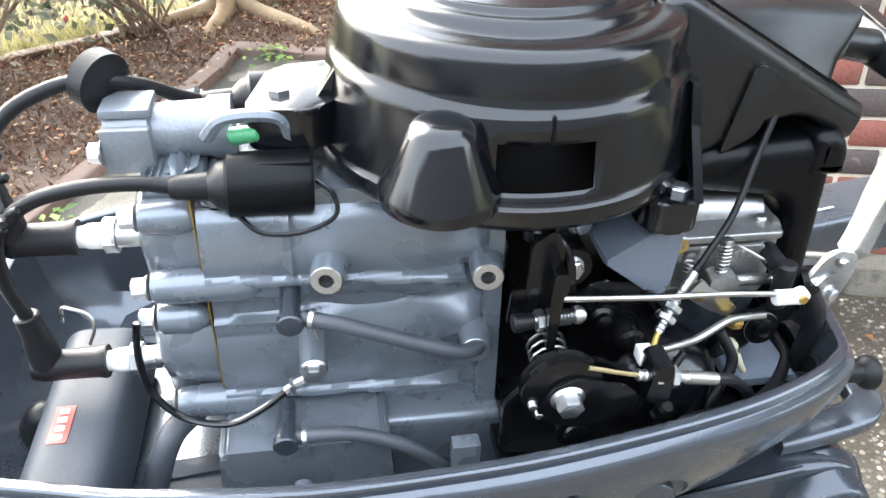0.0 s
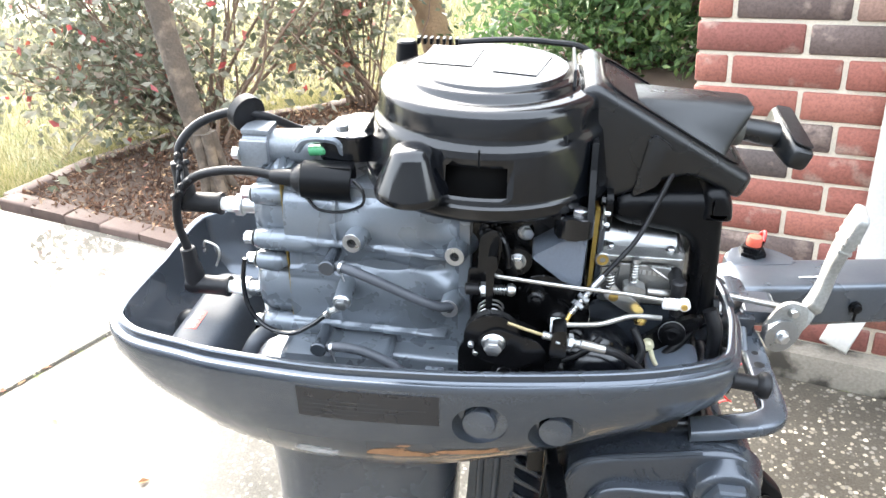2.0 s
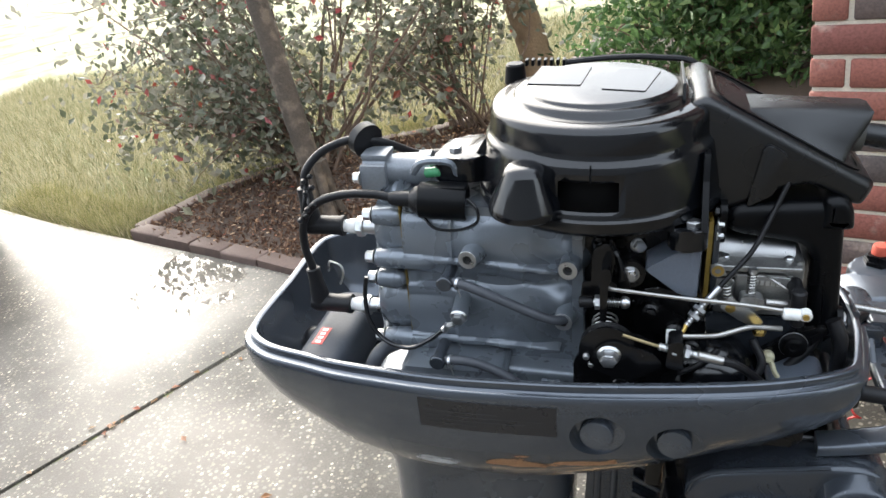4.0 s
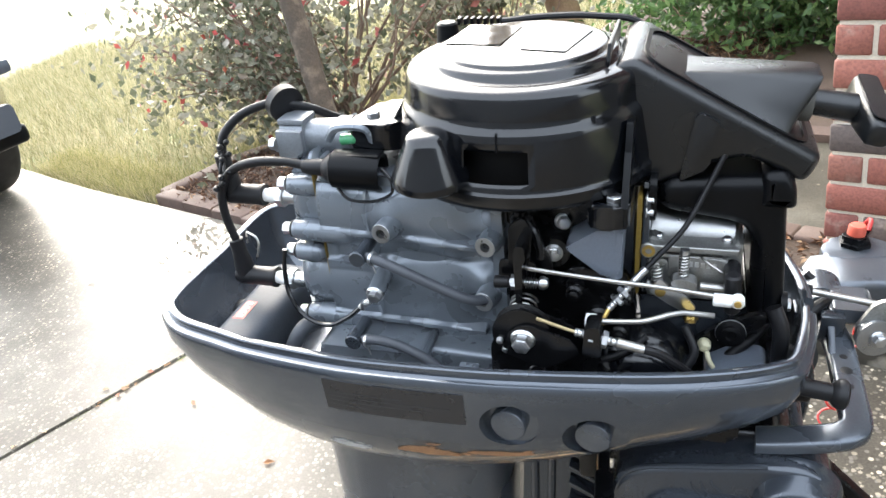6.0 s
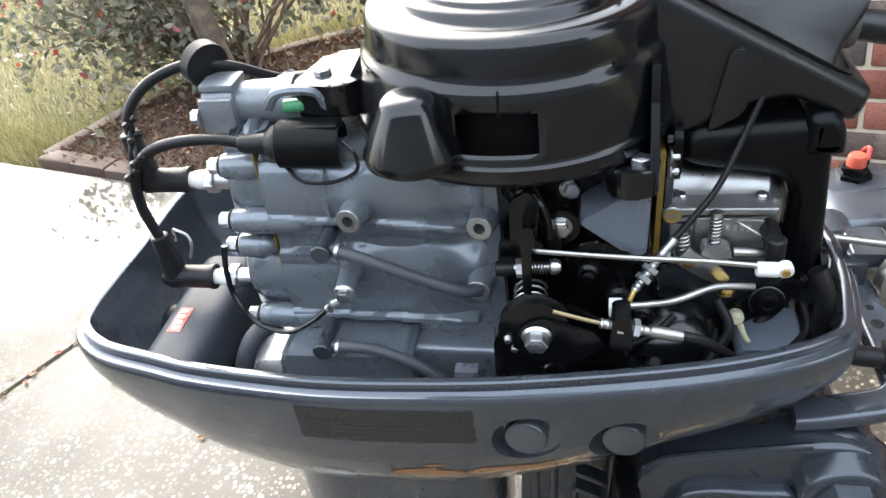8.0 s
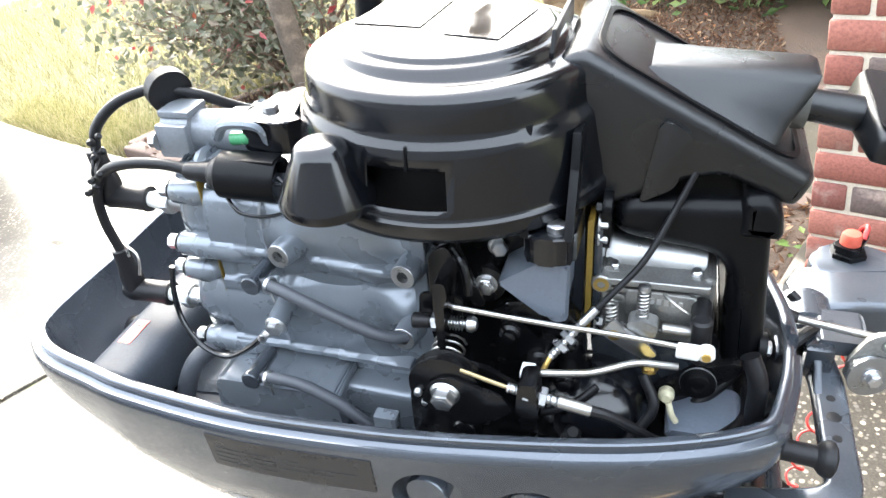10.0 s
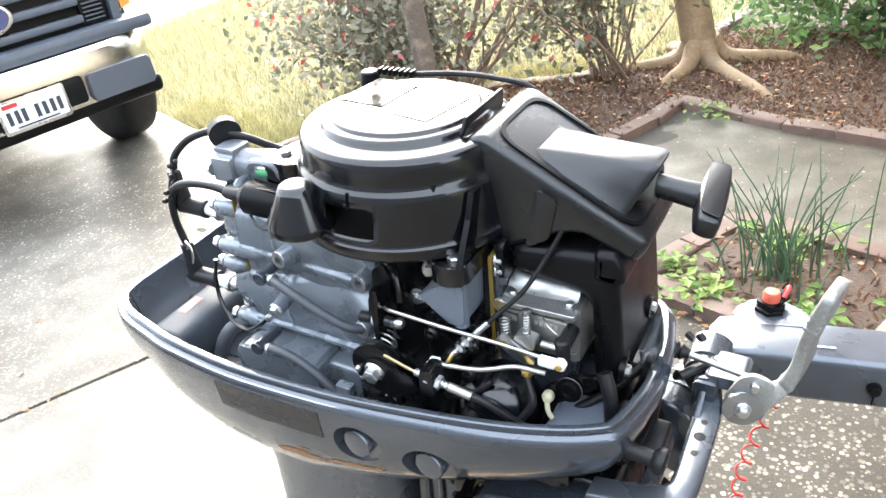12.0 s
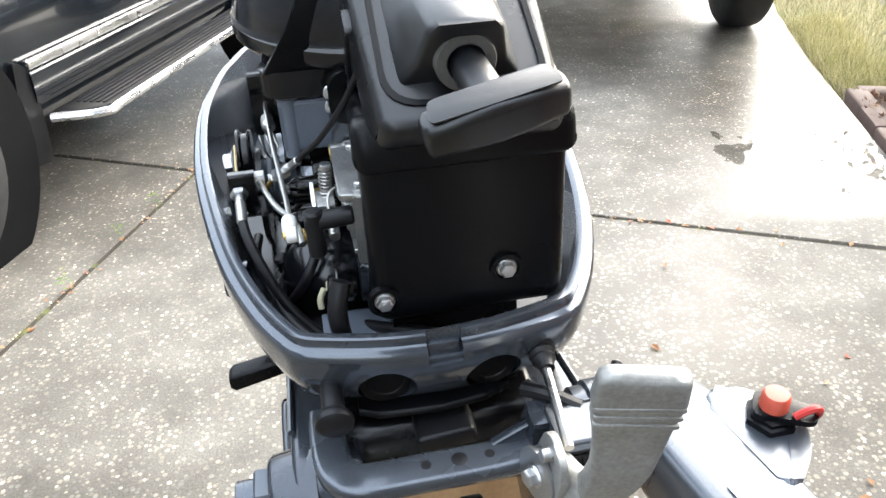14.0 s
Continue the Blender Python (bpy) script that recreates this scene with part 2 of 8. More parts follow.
def build_pan():
    bm = bmesh.new()
    loops = []

    def ring(d, z, scale=True):
        lp = inset(RIM, d)
        loops.append([(p.x, p.y, z * pan_depth(p.x) / 0.124 + sheer(p.x) * max(0, 1 + z / 0.055) if scale and z < -0.03 else z + sheer(p.x) * min(1, 1 + (z + 0.014) / 0.055)) for p in lp])
    # inside, from the floor up to the lip, then down the outside
    ring(0.075, -0.098)
    ring(0.05, -0.096)
    ring(0.030, -0.080)
    ring(0.019, -0.030, False)
    ring(0.014, -0.004, False)
    ring(0.013, 0.0005, False)
    ring(0.010, 0.002, False)
    ring(0.0065, 0.002, False)
    ring(0.0052, 0.0008, False)
    ring(0.0048, -0.0062, False)
    ring(0.0042, -0.0068, False)
    ring(-0.0008, -0.0074, False)
    ring(-0.0026, -0.0095, False)
    ring(-0.003, -0.015, False)
    ring(-0.0015, -0.03, False)
    ring(0.002, -0.055)
    ring(0.009, -0.082)
    ring(0.018, -0.102)
    ring(0.034, -0.116)
    ring(0.055, -0.122)
    ring(0.078, -0.124)
    rings(bm, loops)
    return part("bottom_pan", bm, PAINT_PAN, motor, "dark blue-grey painted bottom cowl pan with a stepped rim", 50)


pan = build_pan()


pan_tree = BVHTree.FromPolygons([v.co[:] for v in pan.data.vertices], [list(p.vertices) for p in pan.data.polygons])


def side_y(x, z):
    """Where the port side of the pan lies."""
    hit = pan_tree.ray_cast(Vector((x, -1.0, z)), Vector((0, 1, 0)))[0]
    return hit.y if hit else -0.13


def on_side(name, x0, x1, z0, z1, material, label, parent, proud=0.0008, nx=10, nz=5):
    """A thin skin that lies on the pan's port side."""
    bm = bmesh.new()
    grid = []
    for j in range(nz + 1):
        row = []
        for i in range(nx + 1):
            x, z = x0 + (x1 - x0) * i / nx, z0 + (z1 - z0) * j / nz
            row.append(bm.verts.new((x, side_y(x, z) - proud, z)))
        grid.append(row)
    for j in range(nz):
        for i in range(nx):
            bm.faces.new((grid[j][i], grid[j][i + 1], grid[j + 1][i + 1], grid[j + 1][i]))
    bmesh.ops.recalc_face_normals(bm, faces=bm.faces)
    r = bmesh.ops.extrude_face_region(bm, geom=bm.faces[:])
    for v in [g for g in r["geom"] if isinstance(g, bmesh.types.BMVert)]:
        v.co.y += proud + 0.0004
    return part(name, bm, material, parent, label)




def worn_patch(name, base, scale, cut):
    """Scraped paint with a ragged outline."""
    m = mat(name, base, 0.6, 0.0, 0.35, 60, 400, 0.2)
    n, l = m.node_tree.nodes, m.node_tree.links
    tc = n.new("ShaderNodeTexCoord")
    nz = n.new("ShaderNodeTexNoise")
    nz.inputs["Scale"].default_value, nz.inputs["Detail"].default_value = scale, 6
    mp = n.new("ShaderNodeMapping")
    mp.inputs["Scale"].default_value = (0.45, 1, 1.6)
    l.new(tc.outputs["Object"], mp.inputs["Vector"])
    l.new(mp.outputs["Vector"], nz.inputs["Vector"])
    sp = n.new("ShaderNodeSeparateXYZ")
    l.new(tc.outputs["Generated"], sp.inputs[0])

    def op(kind, a, b):
        k = n.new("ShaderNodeMath")
        k.operation = kind
        for i, v in enumerate((a, b)):
            if isinstance(v, (int, float)):
                k.inputs[i].default_value = v
            else:
                l.new(v, k.inputs[i])
        return k.outputs[0]
    ex = op("MULTIPLY", op("MULTIPLY", sp.outputs["X"], op("SUBTRACT", 1.0, sp.outputs["X"])), 4.0)
    ez = op("MULTIPLY", op("MULTIPLY", sp.outputs["Z"], op("SUBTRACT", 1.0, sp.outputs["Z"])), 4.0)
    e = op("SUBTRACT", op("ADD", nz.outputs["Fac"], op("MULTIPLY", op("MULTIPLY", ex, ez), 0.35)), cut + 0.2)
    r = n.new("ShaderNodeMapRange")
    r.inputs["From Min"].default_value, r.inputs["From Max"].default_value = 0.0, 0.10
    r.inputs["To Max"].default_value = 0.85
    l.new(e, r.inputs["Value"])
    l.new(r.outputs["Result"], n["Principled BSDF"].inputs["Alpha"])
    return m


sticker = on_side("information_label", -0.119, 0.0195, -0.037, 0.001, LABEL_DK, "near-black emission control information label", pan)
for row, (a, b) in enumerate(((-0.114, -0.03), (-0.114, -0.04), (-0.114, 0.006), (-0.114, -0.012), (-0.114, -0.06))):
    if row:
        on_side("printed_line", a, b, -0.0085 - 0.0055 * row, -0.0075 - 0.0055 * row, INK, "", sticker, 0.0012, 10, 1)
SCUFF = worn_patch("brown_scuff", (0.30, 0.155, 0.075), 55, 0.42)
PALE = worn_patch("pale_scuff", (0.48, 0.49, 0.50), 30, 0.53)
on_side("scuff", -0.055, 0.012, -0.092, -0.066, SCUFF, "worn brown scuff in the paint", pan, 0.0006)
on_side("scuff", 0.0, 0.10, -0.086, -0.072, SCUFF, "worn brown scuff in the paint", pan, 0.0006)
on_side("scuff", -0.16, -0.05, -0.112, -0.070, PALE, "pale worn patch in the paint", pan, 0.0005)
# the heading on the label
fc = bpy.data.curves.new("heading", "FONT")
fc.body = "EMISSION CONTROL INFORMATION"
fc.size = 0.0056
fc.extrude = 0.0
fc.materials.append(INK)
head_text = new("heading", fc)
head_text.parent = sticker
ya, yb = side_y(-0.116, -0.005), side_y(-0.024, -0.005)
head_text.matrix_local = pose(-0.116, ya - 0.0016, -0.0065, 90 - 2, 0, math.degrees(math.atan2(yb - ya, 0.092)))

# round plugs in sunk side pockets, two sunk rounds and a notch in the front face


def carve(ob, cutters):
    """Cuts the given bmeshes out of a mesh object for good."""
    for bm in cutters:
        bmesh.ops.recalc_face_normals(bm, faces=bm.faces)
        me = bpy.data.meshes.new("cutter")
        bm.to_mesh(me)
        bm.free()
        tool = new("cutter", me)
        tool.parent = ob.parent
        md = ob.modifiers.new("cut", "BOOLEAN")
        md.object, md.operation, md.solver = tool, "DIFFERENCE", "EXACT"
        bpy.context.view_layer.update()
        done = bpy.data.meshes.new_from_object(ob.evaluated_get(bpy.context.evaluated_depsgraph_get()))
        ob.modifiers.clear()
        ob.data = done
        bpy.data.objects.remove(tool)
    shade(ob.data, 40)


cuts = []
for x, z, sunk in ((0.0590, -0.0365, 0.0085), (0.1335, -0.0525, 0.0110)):
    y = side_y(x, z)
    bm = bmesh.new()
    lathe(bm, (x, y + sunk, z), (-0.1, -1, 0), [(0, 0.0262), (0.06, 0.0275)], 40)
    cuts.append(bm)
    bm = bmesh.new()
    lathe(bm, (x, y + 0.02, z), (-0.1, -1, 0.04), [(0, 0.0170), (0.0185, 0.0168), (0.0202, 0.0158), (0.0206, 0.0138)], 36)
    part("plug", bm, PAINT_PAN, pan, "round plug in the pan's side")
for y, z in ((-0.043, -0.041), (0.040, -0.041)):
    bm = bmesh.new()
    lathe(bm, (0.302, y, z), (1, 0, 0.06), [(0, 0.0222), (0.05, 0.0232)], 36)
    cuts.append(bm)
bm = bmesh.new()
box(bm, (0.331, 0.001, 0.006), (0.034, 0.026, 0.040), 0.002)
cuts.append(bm)
carve(pan, cuts)
for y in (-0.043, 0.040):
    bm = bmesh.new()
    lathe(bm, (0.296, y, -0.0415), (1, 0, 0.06), [(0, 0.0216), (0.0088, 0.0216), (0.0098, 0.0206), (0.0100, 0.0150), (0.0092, 0.0140)], 32)
    part("rubber_plug", bm, BLACK_SATIN, pan, "black rubber plug in a sunk round")
bm = bmesh.new()
lathe(bm, (0.290, -0.084, -0.030), (1, -0.02, -0.10), [(0, 0.015), (0.018, 0.015), (0.020, 0.0085), (0.046, 0.0085), (0.050, 0.0125), (0.054, 0.0145), (0.058, 0.0140), (0.060, 0.011)], 22)
part("rubber_knob", bm, RUBBER, pan, "black rubber pull knob")
bm = bmesh.new()
box(bm, (0.3165, 0.001, -0.020), (0.014, 0.034, 0.020), 0.003)
box(bm, (0.313, 0.001, -0.006), (0.012, 0.024, 0.012), 0.002)
part("cowl_catch", bm, PAINT_PAN, pan)

# ---- midsection and lower unit ----


def leg_loop(x0, x1, w, z, n=36, sharp=2.6):
    cx, hx = (x0 + x1) / 2, (x1 - x0) / 2
    out = []
    for i in range(n):
        a = 2 * math.pi * i / n
        c, s = math.cos(a), math.sin(a)
        out.append((cx + hx * math.copysign(abs(c) ** (2 / sharp), c), w * math.copysign(abs(s) ** (2 / sharp), s), z))
    return out


bm = bmesh.new()
rings(bm, [leg_loop(-0.275, 0.030, 0.118, -0.10, sharp=3), leg_loop(-0.262, 0.030, 0.112, -0.125, sharp=3), leg_loop(-0.241, 0.029, 0.103, -0.15, sharp=3.2), leg_loop(-0.224, 0.027, 0.094, -0.18, sharp=3.4), leg_loop(-0.215, 0.025, 0.089, -0.22, sharp=3.6),
           leg_loop(-0.213, 0.023, 0.087, -0.30, sharp=3.6), leg_loop(-0.216, 0.020, 0.086, -0.42, sharp=3.6), leg_loop(-0.220, 0.018, 0.084, -0.54, sharp=3.4), leg_loop(-0.205, 0.010, 0.060, -0.63, sharp=3), leg_loop(-0.19, 0.0, 0.040, -0.66)])
part("midsection", bm, PAINT, motor, "tapered dark grey leg", 50)
bm = bmesh.new()
rings(bm, [leg_loop(-0.27, 0.02, 0.08, -0.655, sharp=2), leg_loop(-0.27, 0.02, 0.08, -0.663, sharp=2)])
part("cavitation_plate", bm, PAINT, motor)
bm = bmesh.new()
rings(bm, [leg_loop(-0.17, 0.0, 0.03, -0.66), leg_loop(-0.17, 0.01, 0.024, -0.74), leg_loop(-0.10, 0.0, 0.008, -0.80), leg_loop(-0.09, -0.03, 0.004, -0.90)])
lathe(bm, (-0.22, 0, -0.76), (1, 0, 0), [(0, 0.02), (0.04, 0.032), (0.15, 0.036), (0.22, 0.026), (0.26, 0.006)], 24)
part("gearcase", bm, PAINT, motor, "", 50)

# ---- swivel and clamp brackets ----
bm = bmesh.new()
prism(bm, rounded([(0.045, -0.115), (0.135, -0.108), (0.125, -0.2), (0.12, -0.42), (0.045, -0.50), (0.036, -0.3)], 0.01), -0.055, 0.055, "xz", 0.006)
swivel = part("swivel_bracket", bm, PAINT_DARK, motor, "ribbed dark grey casting")
for i, z in enumerate((-0.165, -0.19, -0.215, -0.24)):
    bm = bmesh.new()
    prism(bm, [(0.095, z), (0.128, z - 0.018), (0.128, z - 0.024), (0.095, z - 0.007)], -0.072, -0.05, "xz", 0.001)
    part("rib", bm, PAINT_DARK, swivel)
bm = bmesh.new()
cyl(bm, (0.115, -0.09, -0.125), (0.115, 0.09, -0.125), 0.013, bev=0.002)
box(bm, (0.118, -0.078, -0.16), (0.02, 0.014, 0.06), 0.004)
part("pivot", bm, BLACK_STEEL, swivel)
bm = bmesh.new()
prism(bm, rounded([(0.132, -0.178), (0.152, -0.176), (0.144, -0.288), (0.124, -0.290)], 0.005), -0.098, -0.078, "xz", 0.003)
part("friction_lever", bm, BLACK_SATIN, swivel, "black lever")
bm = bmesh.new()
lp = []
for y, w, h in ((-0.08, 0.006, 0.006), (-0.11, 0.006, 0.006), (-0.115, 0.0095, 0.009), (-0.180, 0.0105, 0.010), (-0.185, 0.008, 0.007)):
    lp.append([(0.134 + a - (y + 0.08) * 0.12, y, -0.150 + (y + 0.08) * 0.12 + b) for a, b in rounded_rect(2 * w, 2 * h, 0.004, 3)])
rings(bm, lp)
part("tilt_grip", bm, BLACK_SATIN, swivel, "black tilt lock grip")
CLAMP = [(0.140, -0.20), (0.150, -0.145), (0.168, -0.128), (0.20, -0.119), (0.29, -0.101), (0.325, -0.100), (0.347, -0.115), (0.355, -0.15), (0.350, -0.215), (0.318, -0.208), (0.30, -0.192), (0.279, -0.183),
         (0.24, -0.199), (0.204, -0.218), (0.187, -0.24), (0.18, -0.32), (0.175, -0.45), (0.125, -0.46), (0.132, -0.30)]
LIP = [(0.150, -0.42), (0.154, -0.30), (0.164, -0.215), (0.176, -0.172), (0.192, -0.155), (0.212, -0.150), (0.25, -0.151), (0.278, -0.149), (0.288, -0.160), (0.278, -0.168), (0.24, -0.186), (0.203, -0.204), (0.183, -0.230), (0.176, -0.30), (0.172, -0.42)]
for s in (-1, 1):
    bm = bmesh.new()
    soft_prism(bm, rounded(CLAMP, 0.012, 3), *sorted((s * 0.066, s * 0.124)), "xz", 0.007, 4)
    cl = part("clamp_bracket", bm, PAINT_DARK, motor, "dark grey clamp bracket bolted over a timber board", 50)
    bm = bmesh.new()
    soft_prism(bm, rounded(LIP, 0.008, 3), *sorted((s * 0.11, s * 0.136)), "xz", 0.005, 4)
    part("raised_edge", bm, PAINT_DARK, cl, "", 50)
    bm = bmesh.new()
    tube(bm, smooth_path([(0.150, s * 0.1225, -0.158), (0.156, s * 0.1225, -0.139), (0.172, s * 0.1225, -0.1255), (0.20, s * 0.1225, -0.1175), (0.25, s * 0.1225, -0.108), (0.288, s * 0.1225, -0.1005)], 4), 0.0030, 8, raw=True)
    part("raised_edge", bm, PAINT_DARK, cl)
    # collar of the tilt tube with its nut
    bm = bmesh.new()
    lathe(bm, (0.316, s * 0.106, -0.143), (0, s, 0), [(0, 0.044), (0.012, 0.041), (0.020, 0.037), (0.034, 0.035), (0.038, 0.032), (0.039, 0.026)], 36)
    part("tilt_tube_end", bm, PAINT_DARK, cl, "", 50)
    bm = bmesh.new()
    hexa(bm, (0.316, s * 0.144, -0.143), (0.316, s * 0.157, -0.143), 0.0265, 0.002)
    lathe(bm, (0.316, s * 0.157, -0.143), (0, s, 0), [(0, 0.0195), (0.014, 0.019), (0.0150, 0.0175), (0.0145, 0.0135), (0.002, 0.013)], 28)
    part("tube_nut", bm, PAINT, cl, "grey-painted tilt tube nut")
    # cast mark: three curved strokes
    for k, (u, v, l) in enumerate(((0.222, -0.132, 0.018), (0.231, -0.130, 0.020), (0.240, -0.127, 0.016))):
        bm = bmesh.new()
        tube(bm, [(u, s * 0.1242, v), (u + 0.003, s * 0.1246, v - 0.4 * l), (u + 0.010, s * 0.1242, v - 0.8 * l)], 0.0011, 6)
        part("cast_mark", bm, PAINT_DARK, cl)
for x0, z0, x1, z1 in ((0.055, -0.135, 0.05, -0.42), (0.075, -0.14, 0.068, -0.42), (0.095, -0.26, 0.085, -0.42)):
    bm = bmesh.new()
    tube(bm, [(x0, -0.056, z0), ((x0 + x1) / 2, -0.057, (z0 + z1) / 2), (x1, -0.056, z1)], 0.0045, 8)
    part("rib", bm, PAINT_DARK, swivel)
bm = bmesh.new()
cyl(bm, (0.316, -0.10, -0.143), (0.316, 0.10, -0.143), 0.018)
part("tilt_tube", bm, PAINT_DARK, motor)
bm = bmesh.new()
soft_prism(bm, rounded([(-0.085, -0.012), (-0.085, 0.012), (0.068, 0.019), (0.088, 0.013), (0.088, -0.013), (0.068, -0.019)], 0.012, 5), -0.010, 0.010, "xz", 0.003, 3)
TL = Matrix.Translation((0.377, 0.02, -0.245)) @ Matrix.Rotation(radians(47), 4, "Y")
bmesh.ops.transform(bm, matrix=TL, verts=bm.verts)
tilt = part("tilt_lever", bm, BLACK_SATIN, motor, "black tilt lever")
for u, r in ((0.060, 0.0065), (-0.05, 0.005)):
    p = TL @ Vector((u, -0.0102, 0))
    bm = bmesh.new()
    lathe(bm, p, (0, -1, 0), [(0, r), (0.003, r), (0.0038, r * 0.7)], 16)
    part("rivet", bm, BLACK_STEEL, tilt)
bm = bmesh.new()
prism(bm, rounded([(-0.06, -0.004), (-0.06, 0.004), (0.045, 0.006), (0.045, -0.006)], 0.003), -0.0118, -0.0098, "xz", 0.0006)
bmesh.ops.transform(bm, matrix=TL, verts=bm.verts)
part("channel", bm, BLACK_STEEL, tilt)

# black swivel head filling the gap behind the bar
bm = bmesh.new()
soft_prism(bm, rounded([(0.12, -0.16), (0.12, -0.112), (0.16, -0.098), (0.30, -0.094), (0.318, -0.12), (0.318, -0.17)], 0.012), -0.085, 0.085, "xz", 0.008)
part("swivel_head", bm, BLACK_STEEL, motor, "black swivel head")

# ---- front carry bar with three holes ----


def build_bar():
    bm = bmesh.new()
    pts = smooth_path([(0.278, -0.092, -0.096), (0.30, -0.093, -0.091), (0.340, -0.091, -0.083), (0.357, -0.085, -0.0805), (0.366, -0.070, -0.080), (0.3665, -0.02, -0.080), (0.366, 0.045, -0.079), (0.360, 0.075, -0.074)], 6)
    loops = []
    for i, p in enumerate(pts):
        d = (pts[min(i + 1, len(pts) - 1)] - pts[max(i - 1, 0)]).normalized()
        s = d.cross(Vector((0, 0, 1))).normalized()
        up = Vector((0, 0, 1))
        w, h = 0.0145, 0.0075
        prof = rounded_rect(2 * w, 2 * h, 0.005, 3)
        loops.append([p + s * a + up * b for a, b in prof])
    rings(bm, loops)
    return part("carry_bar", bm, PAINT, motor, "grey-painted front bar with three holes")


bar = build_bar()
bar.location.z = -0.001
# black discs on the bar's top stand for the shade in its holes
for y, r in ((-0.022, 0.004), (0.003, 0.0062), (0.026, 0.004)):
    bm = bmesh.new()
    lathe(bm, (0.3660, y - 0.002, -0.0726), (0, 0, 1), [(0, r), (0.0004, r), (0.0006, r * 0.93)], 18)
    part("hole_shade", bm, MATS["black_rubber"], bar, "black disc standing for a bolt hole's shade")
bm = bmesh.new()
box(bm, (0.357, 0.068, -0.064), (0.026, 0.026, 0.034), 0.005)
prism(bm, [(0.026, -0.074), (0.062, -0.074), (0.062, -0.054)], 0.352, 0.360, "yz", 0.002)
part("steering_bracket", bm, PAINT_DARK, motor, "grey-painted steering bracket")
# rubber shock mount behind the bar
bm = bmesh.new()
soft_prism(bm, rounded([(-0.022, -0.104), (-0.026, -0.084), (0.020, -0.080), (0.026, -0.098)], 0.006, 4), 0.300, 0.334, "yz", 0.004, 3)
part("shock_mount", bm, RUBBER, motor, "black rubber shock mount behind the bar")
# lip of the shock mount cover below the pan's front
bm = bmesh.new()
loops = []
for y, x, z in ((-0.066, 0.306, -0.073), (-0.05, 0.316, -0.070), (0.0, 0.321, -0.068), (0.035, 0.318, -0.066), (0.055, 0.308, -0.068)):
    loops.append([(x - 0.05 + a, y, z + b) for a, b in rounded([(0.0, -0.006), (0.045, -0.006), (0.05, -0.002), (0.048, 0.003), (0.0, 0.006)], 0.002, 3)])
rings(bm, loops)
part("mount_cover", bm, BLACK_SATIN, motor, "black cover lip under the pan's front", 50)
for pts, r in (([(0.325, 0.062, -0.05), (0.350, 0.085, -0.060), (0.352, 0.115, -0.052), (0.335, 0.13, -0.04)], 0.0052),
               ([(0.322, 0.07, -0.06), (0.345, 0.095, -0.068), (0.340, 0.125, -0.058), (0.32, 0.14, -0.05)], 0.0045)):
    bm = bmesh.new()
    tube(bm, pts, r, 10)
    part("control_cable", bm, RUBBER, motor, "black sheathed cable looping to the tiller")

# ---- flywheel cover ----
CX = 0.045


def build_cover():
    prof = [(0.152, 0.1235), (0.1545, 0.1262), (0.1585, 0.1272), (0.1665, 0.1270), (0.1685, 0.1250), (0.1712, 0.1243), (0.1768, 0.1240), (0.2045, 0.1192), (0.2120, 0.1180), (0.2165, 0.1172),
            (0.2185, 0.1162), (0.2205, 0.1145), (0.2225, 0.1131), (0.2250, 0.1123), (0.2280, 0.1119), (0.2425, 0.1108), (0.2462, 0.1098), (0.2492, 0.1080), (0.2510, 0.1050), (0.2518, 0.1010), (0.2523, 0.0940),
            (0.2528, 0.0892), (0.2542, 0.0872), (0.2572, 0.0862), (0.2592, 0.0845), (0.2602, 0.0815), (0.2606, 0.0785), (0.2614, 0.0770), (0.2632, 0.0762), (0.2641, 0.0745), (0.2644, 0.0720), (0.2645, 0.016)]
    seg = 120
    bm = bmesh.new()
    vs = lathe(bm, (CX, 0, 0), (0, 0, 1), prof, seg, cap0=False)
    drop = []
    for f in bm.faces:
        c = f.calc_center_median()
        a = math.degrees(math.atan2(c.y, c.x - CX))
        if -104.5 < a < -77.5 and 0.1767 < c.z < 0.2045 and len(f.verts) == 4:
            drop.append(f)
    bmesh.ops.delete(bm, geom=drop, context="FACES")
    ob = part("flywheel_cover", bm, BLACK_GLOSS, motor, "glossy black round flywheel cover with a rectangular window", 40)
    s = ob.modifiers.new("thickness", "SOLIDIFY")
    s.thickness, s.offset = 0.0028, -1
    return ob


cover = build_cover()
# the flywheel's near-black base carries the shade inside the cover
bm = bmesh.new()
lathe(bm, (CX, 0, 0.155), (0, 0, 1), [(0, 0.10), (0.05, 0.10), (0.06, 0.095), (0.062, 0.02)], 48)
part("flywheel", bm, mat("shaded_flywheel", (0.003, 0.003, 0.0032), 0.6, 0, 0.2, 20, 300, 0.1, spec=0.15), motor, "flywheel coloured near black for the shade inside its cover")
bm = bmesh.new()
lathe(bm, (-0.017, -0.116, 0.173), (0.02, -0.03, 1), [(0, 0.0315), (0.002, 0.034), (0.006, 0.0345), (0.010, 0.0335), (0.040, 0.0195), (0.0445, 0.0175), (0.047, 0.0145), (0.0482, 0.010), (0.0485, 0.004)], 40)
part("cone_cap", bm, BLACK_GLOSS, cover, "glossy black cone-shaped cap")
